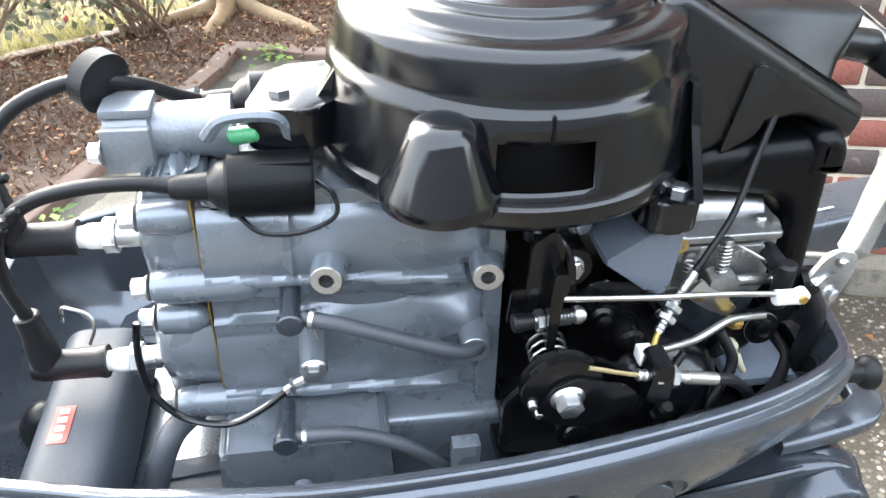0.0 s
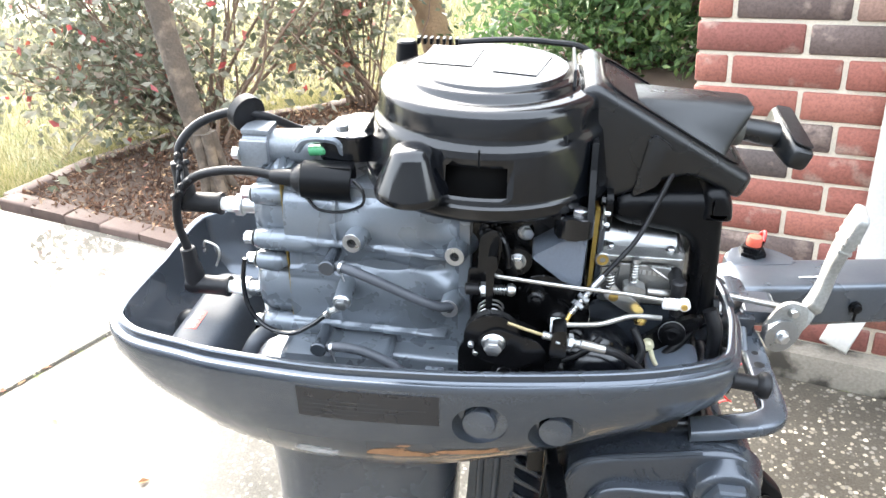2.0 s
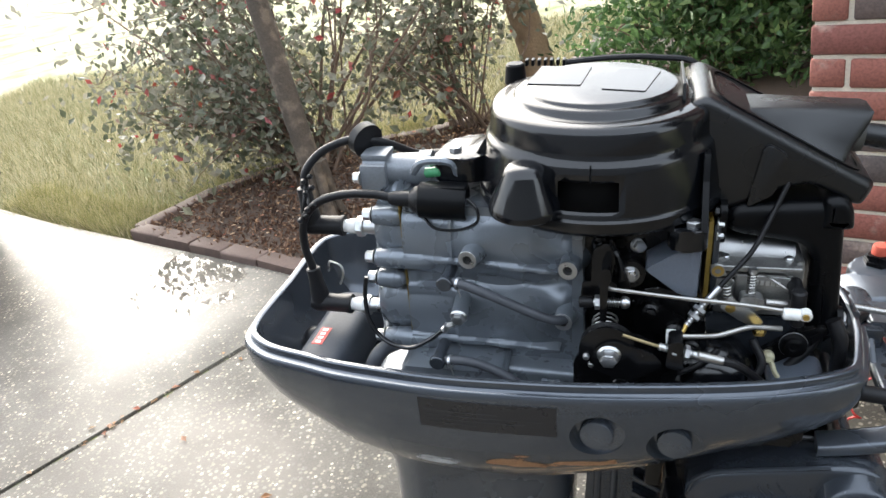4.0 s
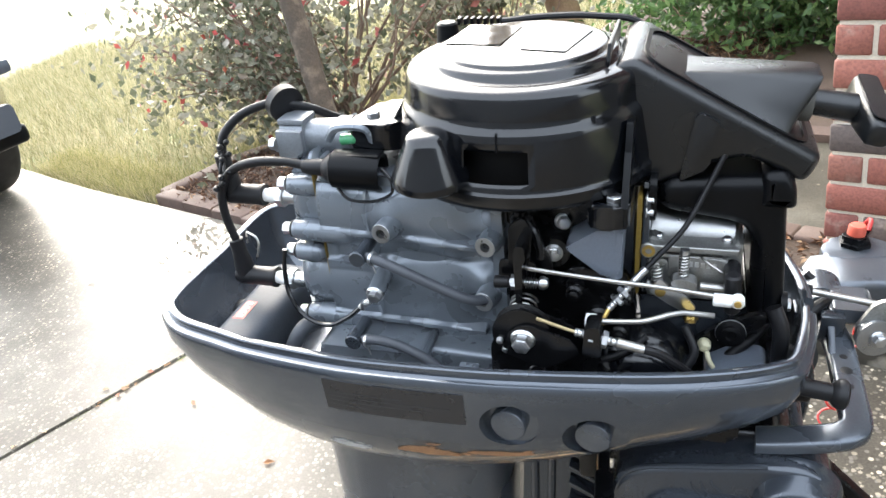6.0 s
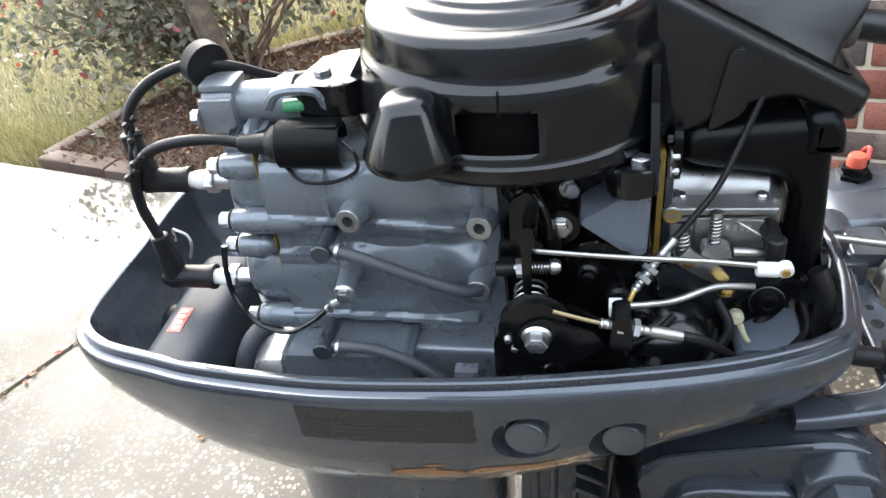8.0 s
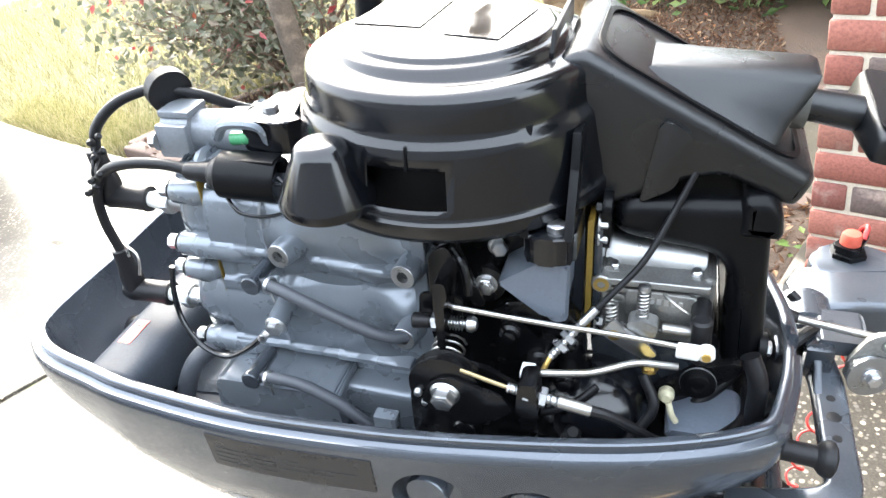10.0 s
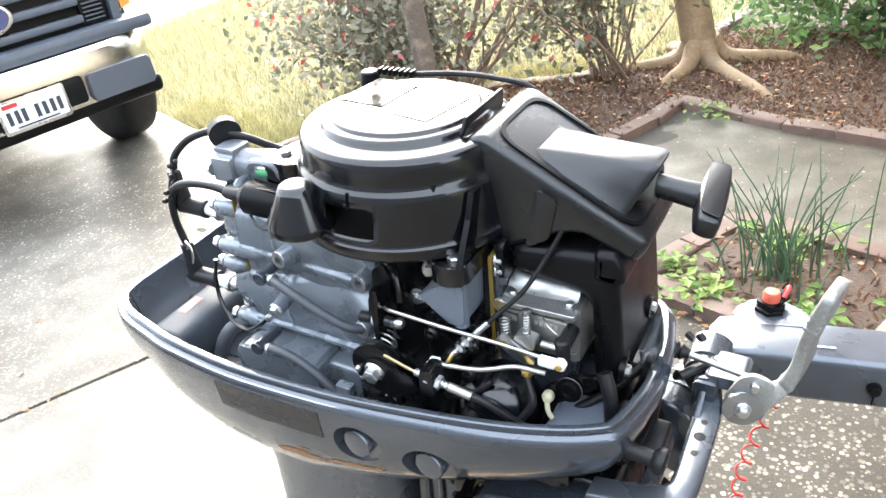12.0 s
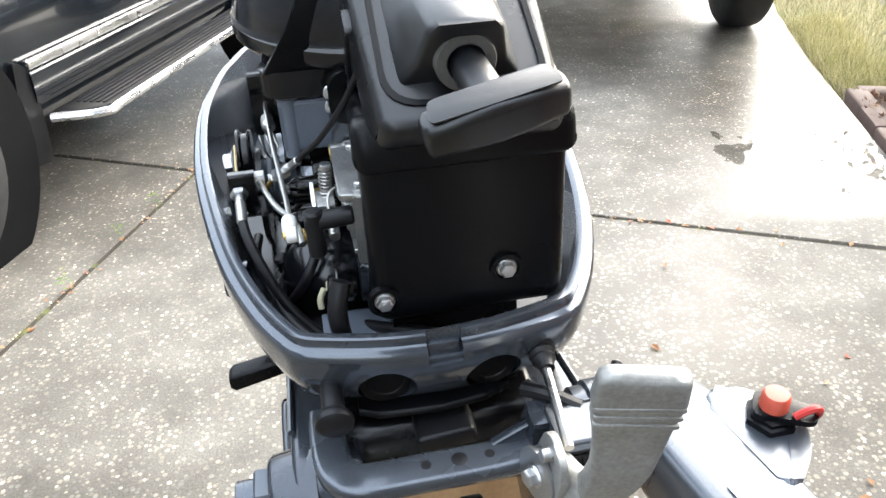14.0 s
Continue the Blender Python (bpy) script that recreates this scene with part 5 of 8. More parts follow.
# lower front: roller lever, white fitting, dome, dark mount
bm = bmesh.new()
lathe(bm, (0.246, -0.055, 0.008), (0, -1, 0.15), [(0, 0.008), (0.014, 0.008), (0.015, 0.0135), (0.0175, 0.0135), (0.018, 0.009), (0.0215, 0.0085), (0.022, 0.005), (0.020, 0.004)], 24)
part("roller", bm, BLACK_STEEL, motor, "black roller with a bright washer")
bm = bmesh.new()
lathe(bm, (0.246, -0.0702, 0.0103), (0, -1, 0.15), [(0, 0.0138), (0.0012, 0.0138), (0.0014, 0.0128), (0.0014, 0.0095)], 28, cap1=False)
part("washer", bm, ZINC, motor, "bright plain washer on the roller")
bm = bmesh.new()
prism(bm, rounded([(0.205, -0.03), (0.215, -0.005), (0.245, 0.02), (0.275, 0.032), (0.278, 0.022), (0.255, 0.0), (0.235, -0.015)], 0.006), -0.066, -0.058, "xz", 0.0015)
part("shift_arm", bm, BLACK_STEEL, motor, "black shift arm")
bm = bmesh.new()
lathe(bm, (0.224, -0.068, -0.006), (0, -1, 0.1), [(0, 0.0062), (0.006, 0.0062), (0.008, 0.0045), (0.010, 0.0035)], 16)
tube(bm, [(0.226, -0.080, -0.006), (0.229, -0.084, -0.014), (0.233, -0.084, -0.021)], 0.0026, 8)
part("link_bush", bm, mat("aged_nylon", (0.5, 0.47, 0.32), 0.45, 0, 0.15, 60, 400, 0.1), motor, "aged off-white nylon link bush")
bm = bmesh.new()
lathe(bm, (0.168, -0.07, -0.085), (0, 0, 1), [(0, 0.047), (0.055, 0.046), (0.076, 0.041), (0.088, 0.031), (0.096, 0.016), (0.098, 0.004)], 40)
part("fuel_pump_dome", bm, BLACK_GLOSS, motor, "glossy dark domed cover", 50)
bm = bmesh.new()
prism(bm, rounded([(0.04, -0.09), (0.04, -0.03), (0.13, -0.03), (0.16, -0.06), (0.26, -0.06), (0.26, -0.09)], 0.01), -0.11, 0.10, "xz", 0.008)
part("mounting_frame", bm, BLACK_STEEL, motor, "black inner mounting frame")
bm = bmesh.new()
prism(bm, rounded([(0.235, -0.08), (0.24, 0.02), (0.262, 0.03), (0.29, -0.08)], 0.008), -0.03, 0.07, "xz", 0.005)
part("silencer_bracket", bm, BLACK_STEEL, motor, "black bracket under the silencer")
bm = bmesh.new()
prism(bm, rounded([(0.225, -0.038), (0.285, -0.038), (0.28, -0.030), (0.228, -0.030)], 0.003), -0.085, -0.03, "xz", 0.002)
part("pale_plate", bm, mat("pale_blue_grey_paint", (0.16, 0.185, 0.23), 0.35, 0.2, 0.1, 20, 400, 0.1), motor, "pale blue-grey painted plate with small print")

# rear of the pan: tray with a label, hose, rubber mount, bolts
bm = bmesh.new()
soft_prism(bm, rounded([(-0.298, -0.075), (-0.292, -0.028), (-0.280, -0.018), (-0.240, -0.020), (-0.232, -0.03), (-0.228, -0.075)], 0.012, 5), -0.135, 0.03, "xz", 0.008)
tray = part("reservoir", bm, DULL_GREY, motor, "dark grey box in the rear of the pan with a small red label", 45)
for x, m_, l in ((-0.270, RED_PL, "small red printed label"),):
    bm = bmesh.new()
    box(bm, (x, -0.076, -0.0186), (0.013, 0.034, 0.0008))
    part("label_band", bm, m_, tray, l)
for k in range(4):
    bm = bmesh.new()
    box(bm, (-0.270, -0.088 + k * 0.008, -0.0180), (0.006, 0.0045, 0.0006))
    part("printed_bar", bm, LABEL_WH, tray)
bm = bmesh.new()
tube(bm, [(-0.215, -0.10, -0.075), (-0.205, -0.092, -0.045), (-0.195, -0.08, -0.03), (-0.18, -0.06, -0.03)], 0.009, 12)
part("hose", bm, RUBBER_GREY, motor, "grey rubber drain hose")
bm = bmesh.new()
lathe(bm, (-0.300, -0.04, -0.075), (0.1, -0.1, 1), [(0, 0.024), (0.012, 0.024), (0.018, 0.017), (0.026, 0.0165), (0.030, 0.013), (0.036, 0.0125), (0.042, 0.008), (0.044, 0.002)], 24)
part("rubber_mount", bm, RUBBER, motor, "black rubber mount", 50)
bm = bmesh.new()
prism(bm, rounded([(-0.03, -0.16), (0.02, -0.158), (0.02, -0.12), (-0.03, -0.125)], 0.006), -0.075, -0.052, "xy", 0.003)
foot = part("mount_foot", bm, PAINT_BLOCK, motor, "grey mounting foot with two bolts")
for x, y in ((-0.018, -0.14), (0.008, -0.138)):
    bolt("bolt", (x, y, -0.040), (0, 0, 1), 0.0065, foot, 0.006, "black flange bolt", BLACK_STEEL)
bm = bmesh.new()
box(bm, (0.006, -0.125, -0.045), (0.02, 0.012, 0.05), 0.002)
part("stay", bm, PAINT_BLOCK, foot)

# ---- tiller arm and shift lever ----
TA = radians(12.5)
TM = Matrix.Translation((0.372, 0.166, -0.083)) @ Matrix.Rotation(TA, 4, "Z")
bm = bmesh.new()
lp = []
for x, w, h, dy, dz in ((-0.030, 0.026, 0.018, 0.0, 0.004), (-0.018, 0.036, 0.027, 0.0, 0.004), (0.02, 0.039, 0.031, 0.002, 0.002), (0.08, 0.037, 0.032, 0.0, 0.0), (0.30, 0.034, 0.031, 0.0, -0.004), (0.60, 0.032, 0.029, 0.0, -0.012), (0.64, 0.028, 0.024, 0.0, -0.012)):
    lp.append([(x, dy + a, dz + b) for a, b in rounded_rect(2 * w, 2 * h, 0.009, 3)])
rings(bm, lp)
bmesh.ops.transform(bm, matrix=TM, verts=bm.verts)
tiller = part("tiller_arm", bm, PAINT, motor, "long grey-painted tiller arm", 45)
bm = bmesh.new()
prism(bm, rounded([(-0.005, 0.02), (0.0, 0.06), (0.045, 0.078), (0.075, 0.06), (0.10, 0.02)], 0.018, 5), -0.01, 0.033, "xy", 0.006, 3)
bmesh.ops.transform(bm, matrix=TM, verts=bm.verts)
part("switch_boss", bm, PAINT, tiller, "", 45)
SW = TM @ Vector((0.040, 0.052, 0.033))
bm = bmesh.new()
lathe(bm, SW, (0, 0, 1), [(0, 0.019), (0.005, 0.019), (0.006, 0.0165), (0.009, 0.0165), (0.010, 0.0125), (0.014, 0.0120)], 6)
sw = part("stop_switch", bm, BLACK_SATIN, tiller, "black stop switch body")
bm = bmesh.new()
lathe(bm, SW + Vector((0, 0, 0.012)), (0, 0, 1), [(0, 0.0105), (0.012, 0.0100), (0.0145, 0.0085), (0.015, 0.004)], 24)
part("stop_button", bm, mat("red_rubber_button", (0.50, 0.085, 0.05), 0.5, 0, 0.12, 40, 300, 0.15), sw, "red rubber stop button")
bm = bmesh.new()
prism(bm, rounded([(-0.014, -0.013), (0.03, -0.009), (0.03, 0.009), (-0.014, 0.013)], 0.006), 0.009, 0.014, "xy", 0.001)
bmesh.ops.transform(bm, matrix=Matrix.Translation(SW) @ Matrix.Rotation(radians(60), 4, "Z"), verts=bm.verts)
part("lanyard_clip", bm, BLACK_SATIN, sw)
bm = bmesh.new()
q = Matrix.Translation(SW) @ Matrix.Rotation(radians(60), 4, "Z")
tube(bm, [q @ Vector((0.014, -0.008, 0.015)), q @ Vector((0.024, -0.006, 0.024)), q @ Vector((0.030, 0.0, 0.018)), q @ Vector((0.028, 0.004, 0.006)), q @ Vector((0.018, 0.006, 0.004))], 0.0028, 8)
part("lanyard_loop", bm, RED_PL, sw, "red plastic lanyard loop")
bm = bmesh.new()
box(bm, (0.09, -0.015, 0.0335), (0.032, 0.0022, 0.0008))
bmesh.ops.transform(bm, matrix=TM, verts=bm.verts)
part("white_mark", bm, LABEL_WH, tiller, "white printed mark")
# push screw in the side
bm = bmesh.new()
p = TM @ Vector((0.148, -0.036, -0.002))
d = TM.to_3x3() @ Vector((0, -1, 0))
lathe(bm, p, d, [(0, 0.008), (0.004, 0.008), (0.0045, 0.006), (0.009, 0.0058), (0.0095, 0.003)], 18)
box(bm, p + d * 0.006 + Vector((0, 0, -0.012)), (0.003, 0.003, 0.014), 0.0008)
part("side_screw", bm, BLACK_SATIN, tiller, "black screw clip")
# pivot barrel and yoke
bm = bmesh.new()
lathe(bm, (0.350, 0.092, -0.068), (0, 1, 0.05), [(0, 0.020), (0.002, 0.0225), (0.012, 0.0225), (0.014, 0.026), (0.05, 0.027), (0.052, 0.024)], 28)
part("pivot_barrel", bm, PAINT, tiller, "", 45)
bm = bmesh.new()
lathe(bm, (0.350, 0.080, -0.068), (0, 1, 0.05), [(0, 0.012), (0.002, 0.019), (0.010, 0.019), (0.012, 0.012)], 24)
tube(bm, [(0.33, 0.06, -0.05), (0.345, 0.075, -0.045), (0.36, 0.095, -0.048)], 0.006, 10)
part("pivot_bush", bm, RUBBER, tiller, "black rubber bush and cables")
bm = bmesh.new()
prism(bm, rounded([(0.350, -0.062), (0.395, -0.058), (0.398, -0.044), (0.355, -0.044)], 0.004), 0.068, 0.115, "xz", 0.004)
part("yoke", bm, PAINT, tiller)
# red coiled lanyard hanging from the arm
bm = bmesh.new()
pts = []
top = Vector((0.425, 0.205, -0.115))
down = Vector((-math.sin(radians(5.5)), 0, -math.cos(radians(5.5))))
for i in range(150):
    a = i * 0.42
    pts.append(top + down * (0.0024 * i) + Vector((math.cos(a) * 0.0085, math.sin(a) * 0.0085, 0)) + Vector((0.004 * math.sin(i * 0.06), 0.003 * math.cos(i * 0.05), 0)))
tube(bm, pts, 0.0016, 6, raw=True)
part("lanyard_cord", bm, RED_PL, motor, "red coiled lanyard cord")

# shift lever: plate, washer, paddle
SD = Vector((0.40, 0.048, -0.064))
SA = Vector((0.28, -1, 0.08)).normalized()
bm = bmesh.new()
lp = []
LV = smooth_path([(0.393, 0.062, -0.082), (0.405, 0.064, -0.062), (0.422, 0.070, -0.052), (0.437, 0.079, -0.038), (0.446, 0.085, -0.012), (0.449, 0.087, 0.014), (0.453, 0.086, 0.040), (0.459, 0.084, 0.066), (0.4635, 0.083, 0.087), (0.4645, 0.083, 0.0915)], 4)
WD = [0.014, 0.018, 0.017, 0.016, 0.0185, 0.021, 0.0235, 0.0265, 0.0250, 0.016]
TK = [0.018, 0.022, 0.015, 0.0085, 0.007, 0.0062, 0.0064, 0.0072, 0.0062, 0.003]
n = len(LV)
for i, p in enumerate(LV):
    f = i / (n - 1) * 9
    w = float(np.interp(f, range(10), WD))
    t = float(np.interp(f, range(10), TK))
    d = (LV[min(i + 1, n - 1)] - LV[max(i - 1, 0)]).normalized()
    s = Vector((0.25, 1, 0))
    s = (s - d * s.dot(d)).normalized()
    q = d.cross(s)
    lp.append([p + s * a + q * b for a, b in rounded_rect(2 * w * (0.45 if f < 3 else 1), 2 * t * (0.8 if f < 3 else 1), 0.004, 3)])
rings(bm, lp)
lever = part("shift_lever", bm, GALV, motor, "dull grey cast gear shift lever with a ridged paddle", 50)
for k in (0.046, 0.055, 0.064):
    bm = bmesh.new()
    box(bm, (0.4545 + (k - 0.046) * 0.24, 0.0855 - (k - 0.046) * 0.07, k), (0.0160, 0.050 + (k - 0.046) * 0.10, 0.0050), 0.0024, m=Euler((0, radians(12), radians(-14))).to_matrix())
    part("grip_ridge", bm, GALV, lever)
bm = bmesh.new()
prism(bm, rounded([(0.388, -0.085), (0.378, -0.06), (0.392, -0.028), (0.405, -0.020), (0.425, -0.026), (0.428, -0.045), (0.42, -0.08)], 0.006), 0.056, 0.062, "xz", 0.0015)
part("cheek_plate", bm, GALV, lever)
bm = bmesh.new()
lathe(bm, SD + SA * -0.012, SA, [(0, 0.019), (0.006, 0.0195), (0.008, 0.018), (0.009, 0.021), (0.0115, 0.021), (0.012, 0.019)], 32)
part("washer_disc", bm, mat("grey_steel_washer", (0.36, 0.37, 0.38), 0.35, 0.9, 0.1, 50, 500, 0.2), lever, "large steel washer")
bolt("bolt", SD + SA * 0.008, SA, 0.0068, lever, 0.006, "zinc-plated bolt")
bm = bmesh.new()
cyl(bm, Vector((0.408, 0.056, -0.033)), Vector((0.409, 0.048, -0.032)), 0.0055, 0.005, 16, 0.001)
part("link_pin", bm, ZINC, lever)
bm = bmesh.new()
cyl(bm, (0.315, 0.0775, -0.027), (0.404, 0.070, -0.036), 0.0038, seg=12)
part("shift_rod", bm, STEEL, lever, "plain steel shift rod")
bm = bmesh.new()
lathe(bm, (0.305, 0.077, -0.026), (1, -0.02, -0.08), [(0, 0.012), (0.010, 0.0125), (0.012, 0.009), (0.015, 0.0105), (0.018, 0.0085), (0.021, 0.0095), (0.024, 0.007), (0.030, 0.006)], 20)
part("rubber_boot", bm, RUBBER, motor, "black ribbed rubber boot round the shift rod")

# ---- timber stand under the clamp ----
stand = empty("motor_stand")
tagged(stand, "pale pine timber stand holding the outboard motor", "motor stand")
bm = bmesh.new()
box(bm, (0.240, 0, -0.375), (0.051, 0.20, 0.28), 0.003)
bmesh.ops.transform(bm, matrix=MOTOR, verts=bm.verts)
part("transom_board", bm, PINE, stand, "pale pine board")
for y in (-0.06, 0.10):
    top = MOTOR @ Vector((0.235, y, -0.47))
    bm = bmesh.new()
    box(bm, (top.x - 0.036, top.y, top.z / 2 + 0.03), (0.038, 0.089, top.z + 0.06), 0.003)
    part("post", bm, PINE, stand)
    bm = bmesh.new()
    box(bm, (top.x - 0.10, top.y + (0.0655 if y > 0 else -0.0655), 0.0445), (0.70, 0.038, 0.089), 0.003)
    part("foot", bm, PINE, stand)

# bright wire bail behind the lower plug cap
bm = bmesh.new()
tube(bm, [(-0.250, -0.070, 0.068), (-0.246, -0.074, 0.082), (-0.238, -0.080, 0.0855), (-0.228, -0.084, 0.083), (-0.226, -0.086, 0.074), (-0.232, -0.084, 0.060)], 0.0012, 8)
part("wire_bail", bm, STEEL, motor, "bright bent wire bail")

# black inner deck and hoses at the front of the pan
deck_loop = [p for p in inset(RIM, 0.034) if p.x > 0.03]
deck_loop.sort(key=lambda p: math.atan2(p.y, p.x - 0.15))
bm = bmesh.new()
rings(bm, [[(p.x, p.y, -0.058) for p in deck_loop], [(p.x, p.y, -0.048) for p in deck_loop]])
part("inner_deck", bm, BLACK_STEEL, motor, "black coated inner deck")
# dull dark sheet added over the rear floor in place of its shade
rear_loop = [p for p in inset(RIM, 0.038) if p.x < 0.06]
rear_loop.sort(key=lambda p: math.atan2(p.y, p.x + 0.12))
bm = bmesh.new()
rings(bm, [[(p.x, p.y, -0.090) for p in rear_loop], [(p.x, p.y, -0.076) for p in rear_loop]])
part("rear_shade_sheet", bm, DULL_GREY, motor, "dark grey sheet added over the pan's rear floor as shade")
for pts, r in (([(0.292, -0.066, -0.04), (0.290, -0.070, -0.01), (0.288, -0.072, 0.02), (0.280, -0.066, 0.04)], 0.0075),
               ([(0.17, -0.115, -0.035), (0.21, -0.118, -0.026), (0.25, -0.10, -0.03), (0.285, -0.06, -0.034), (0.29, -0.02, -0.036)], 0.0055),
               ([(0.10, -0.135, -0.03), (0.15, -0.135, -0.02), (0.20, -0.122, -0.03), (0.24, -0.11, -0.042)], 0.0045),
               ([(0.205, -0.08, 0.02), (0.215, -0.092, 0.0), (0.205, -0.10, -0.02), (0.19, -0.108, -0.04)], 0.0042),
               ([(0.29, 0.04, -0.035), (0.285, 0.0, -0.02), (0.27, -0.03, -0.022), (0.245, -0.05, -0.035)], 0.005)):
    bm = bmesh.new()
    tube(bm, pts, r, 12)
    part("hose", bm, RUBBER, motor, "black rubber hose")
for x, y, z, r in ((0.262, -0.092, -0.03, 0.009), (0.20, -0.128, -0.032, 0.008), (0.155, -0.105, -0.018, 0.007), (0.115, -0.10, 0.01, 0.007)):
    bm = bmesh.new()
    lathe(bm, (x, y, z - 0.02), (0.1, -0.5, 1), [(0, r * 1.4), (0.012, r * 1.3), (0.014, r), (0.022, r), (0.024, r * 0.6)], 16)
    part("rubber_bush", bm, BLACK_SATIN, motor)

# ---- the place: driveway, beds, lawn, house corner ----
HOUSE = radians(-21)


def concrete(name, base, pebble, amount, wet=0.5, wet_edge=None):
    """Exposed-aggregate concrete, damp in patches, with shade painted in towards +x."""
    m = bpy.data.materials.new(name)
    m.use_nodes = True
    n, l = m.node_tree.nodes, m.node_tree.links
    b = n["Principled BSDF"]
    tc = n.new("ShaderNodeTexCoord")

    def noise_tex(scale, detail=4):
        k = n.new("ShaderNodeTexNoise")
        k.inputs["Scale"].default_value, k.inputs["Detail"].default_value = scale, detail
        l.new(tc.outputs["Object"], k.inputs["Vector"])
        return k

    def ramp(src, a, z, lo, hi):
        r = n.new("ShaderNodeMapRange")
        r.inputs["From Min"].default_value, r.inputs["From Max"].default_value = a, z
        r.inputs["To Min"].default_value, r.inputs["To Max"].default_value = lo, hi
        l.new(src, r.inputs["Value"])
        return r.outputs["Result"]
    big, mid, fine = noise_tex(0.9, 5), noise_tex(6), noise_tex(180, 3)
    vo = n.new("ShaderNodeTexVoronoi")
    vo.inputs["Scale"].default_value = 74
    l.new(tc.outputs["Object"], vo.inputs["Vector"])
    pick = n.new("ShaderNodeSeparateColor")
    l.new(vo.outputs["Color"], pick.inputs[0])
    wob = n.new("ShaderNodeMath")
    wob.operation = "ADD"
    l.new(vo.outputs["Distance"], wob.inputs[0])
    l.new(ramp(fine.outputs["Fac"], 0.3, 0.7, -0.08, 0.08), wob.inputs[1])
    size = n.new("ShaderNodeMath")
    size.operation = "DIVIDE"
    l.new(wob.outputs[0], size.inputs[0])
    l.new(ramp(pick.outputs[1], 0.0, 1.0, 0.17, 0.58), size.inputs[1])
    spot = ramp(size.outputs[0], 0.75, 1.05, 1.0, 0.0)
    chosen = ramp(pick.outputs[0], 1 - amount, 1.0, 0.3 if amount > 0.5 else 0.0, 1.0)
    worn = ramp(mid.outputs["Fac"], 0.35, 0.6, 0.25, 1.0)
    mul = n.new("ShaderNodeMath")
    mul.operation = "MULTIPLY"
    l.new(spot, mul.inputs[0])
    l.new(chosen, mul.inputs[1])
    mul2 = n.new("ShaderNodeMath")
    mul2.operation = "MULTIPLY"
    l.new(mul.outputs[0], mul2.inputs[0])
    l.new(worn, mul2.inputs[1])
    hsv = n.new("ShaderNodeHueSaturation")
    hsv.inputs["Color"].default_value = (*base, 1)
    tot = n.new("ShaderNodeMath")
    tot.operation = "MULTIPLY"
    l.new(ramp(mid.outputs["Fac"], 0.3, 0.7, 0.75, 1.2), tot.inputs[0])
    l.new(ramp(fine.outputs["Fac"], 0.3, 0.7, 0.75, 1.2), tot.inputs[1])
    l.new(tot.outputs[0], hsv.inputs["Value"])
    mix = n.new("ShaderNodeMix")
    mix.data_type = "RGBA"
    l.new(mul2.outputs[0], mix.inputs["Factor"])
    stone = n.new("ShaderNodeValToRGB")
    stone.color_ramp.interpolation = "CONSTANT"
    tones = [(0.0, 0.52), (0.25, 0.36), (0.43, 0.88), (0.60, 0.27), (0.71, 1.25), (0.84, 0.43)]
    while len(stone.color_ramp.elements) < len(tones):
        stone.color_ramp.elements.new(0.5)
    for k, (e, (p, v)) in enumerate(zip(stone.color_ramp.elements, tones)):
        e.position, e.color = p, (pebble[0] * v, pebble[1] * v * (0.97 if k % 2 else 0.92), pebble[2] * v * (0.94 if k % 2 else 0.80), 1)
    l.new(pick.outputs[2], stone.inputs["Fac"])
    l.new(stone.outputs["Color"], mix.inputs["B"])
    damp = n.new("ShaderNodeMix")
    damp.data_type = "RGBA"
    damp.blend_type = "MULTIPLY"
    # water lies on the street side and in one puddle by the bed
    sep = n.new("ShaderNodeSeparateXYZ")
    l.new(tc.outputs["Object"], sep.inputs[0])
    dist = n.new("ShaderNodeVectorMath")
    dist.operation = "DISTANCE"
    l.new(tc.outputs["Object"], dist.inputs[0])
    dist.inputs[1].default_value = (-1.98, 1.9, 0)
    lie = n.new("ShaderNodeMath")
    lie.operation = "ADD"
    l.new(ramp(sep.outputs["X"], -2.6, 0.2, 0.12, -0.10), lie.inputs[0])
    l.new(big.outputs["Fac"], lie.inputs[1])
    lie2 = n.new("ShaderNodeMath")
    lie2.operation = "ADD"
    l.new(lie.outputs[0], lie2.inputs[0])
    l.new(ramp(dist.outputs["Value"], 0.25, 0.75, 0.22, 0.0), lie2.inputs[1])
    d2 = n.new("ShaderNodeVectorMath")
    d2.operation = "DISTANCE"
    l.new(tc.outputs["Object"], d2.inputs[0])
    d2.inputs[1].default_value = (-1.95, 1.93, 0)
    near = n.new("ShaderNodeMath")
    near.operation = "MINIMUM"
    l.new(dist.outputs["Value"], near.inputs[0])
    l.new(d2.outputs["Value"], near.inputs[1])
    rag = n.new("ShaderNodeMath")
    rag.operation = "ADD"
    l.new(near.outputs[0], rag.inputs[0])
    l.new(ramp(mid.outputs["Fac"], 0.3, 0.7, -0.22, 0.22), rag.inputs[1])
    puddle = ramp(rag.outputs[0], 0.26, 0.34, 1.0, 0.0)
    water = ramp(lie2.outputs[0], 0.46, 0.60, 0.0, 1.0)
    # noise gives the damp patches; the x ramp paints shade towards the house
    damp_shade = n.new("ShaderNodeMath")
    damp_shade.operation = "ADD"
    l.new(big.outputs["Fac"], damp_shade.inputs[0])
    l.new(ramp(sep.outputs["X"], -0.9, 0.5, -0.05, 0.15), damp_shade.inputs[1])
    l.new(ramp(damp_shade.outputs[0], 0.38, 0.6, 0.0, 1.0), damp.inputs["Factor"])
    l.new(hsv.outputs["Color"], damp.inputs["A"])
    l.new(damp.outputs["Result"], mix.inputs["A"])
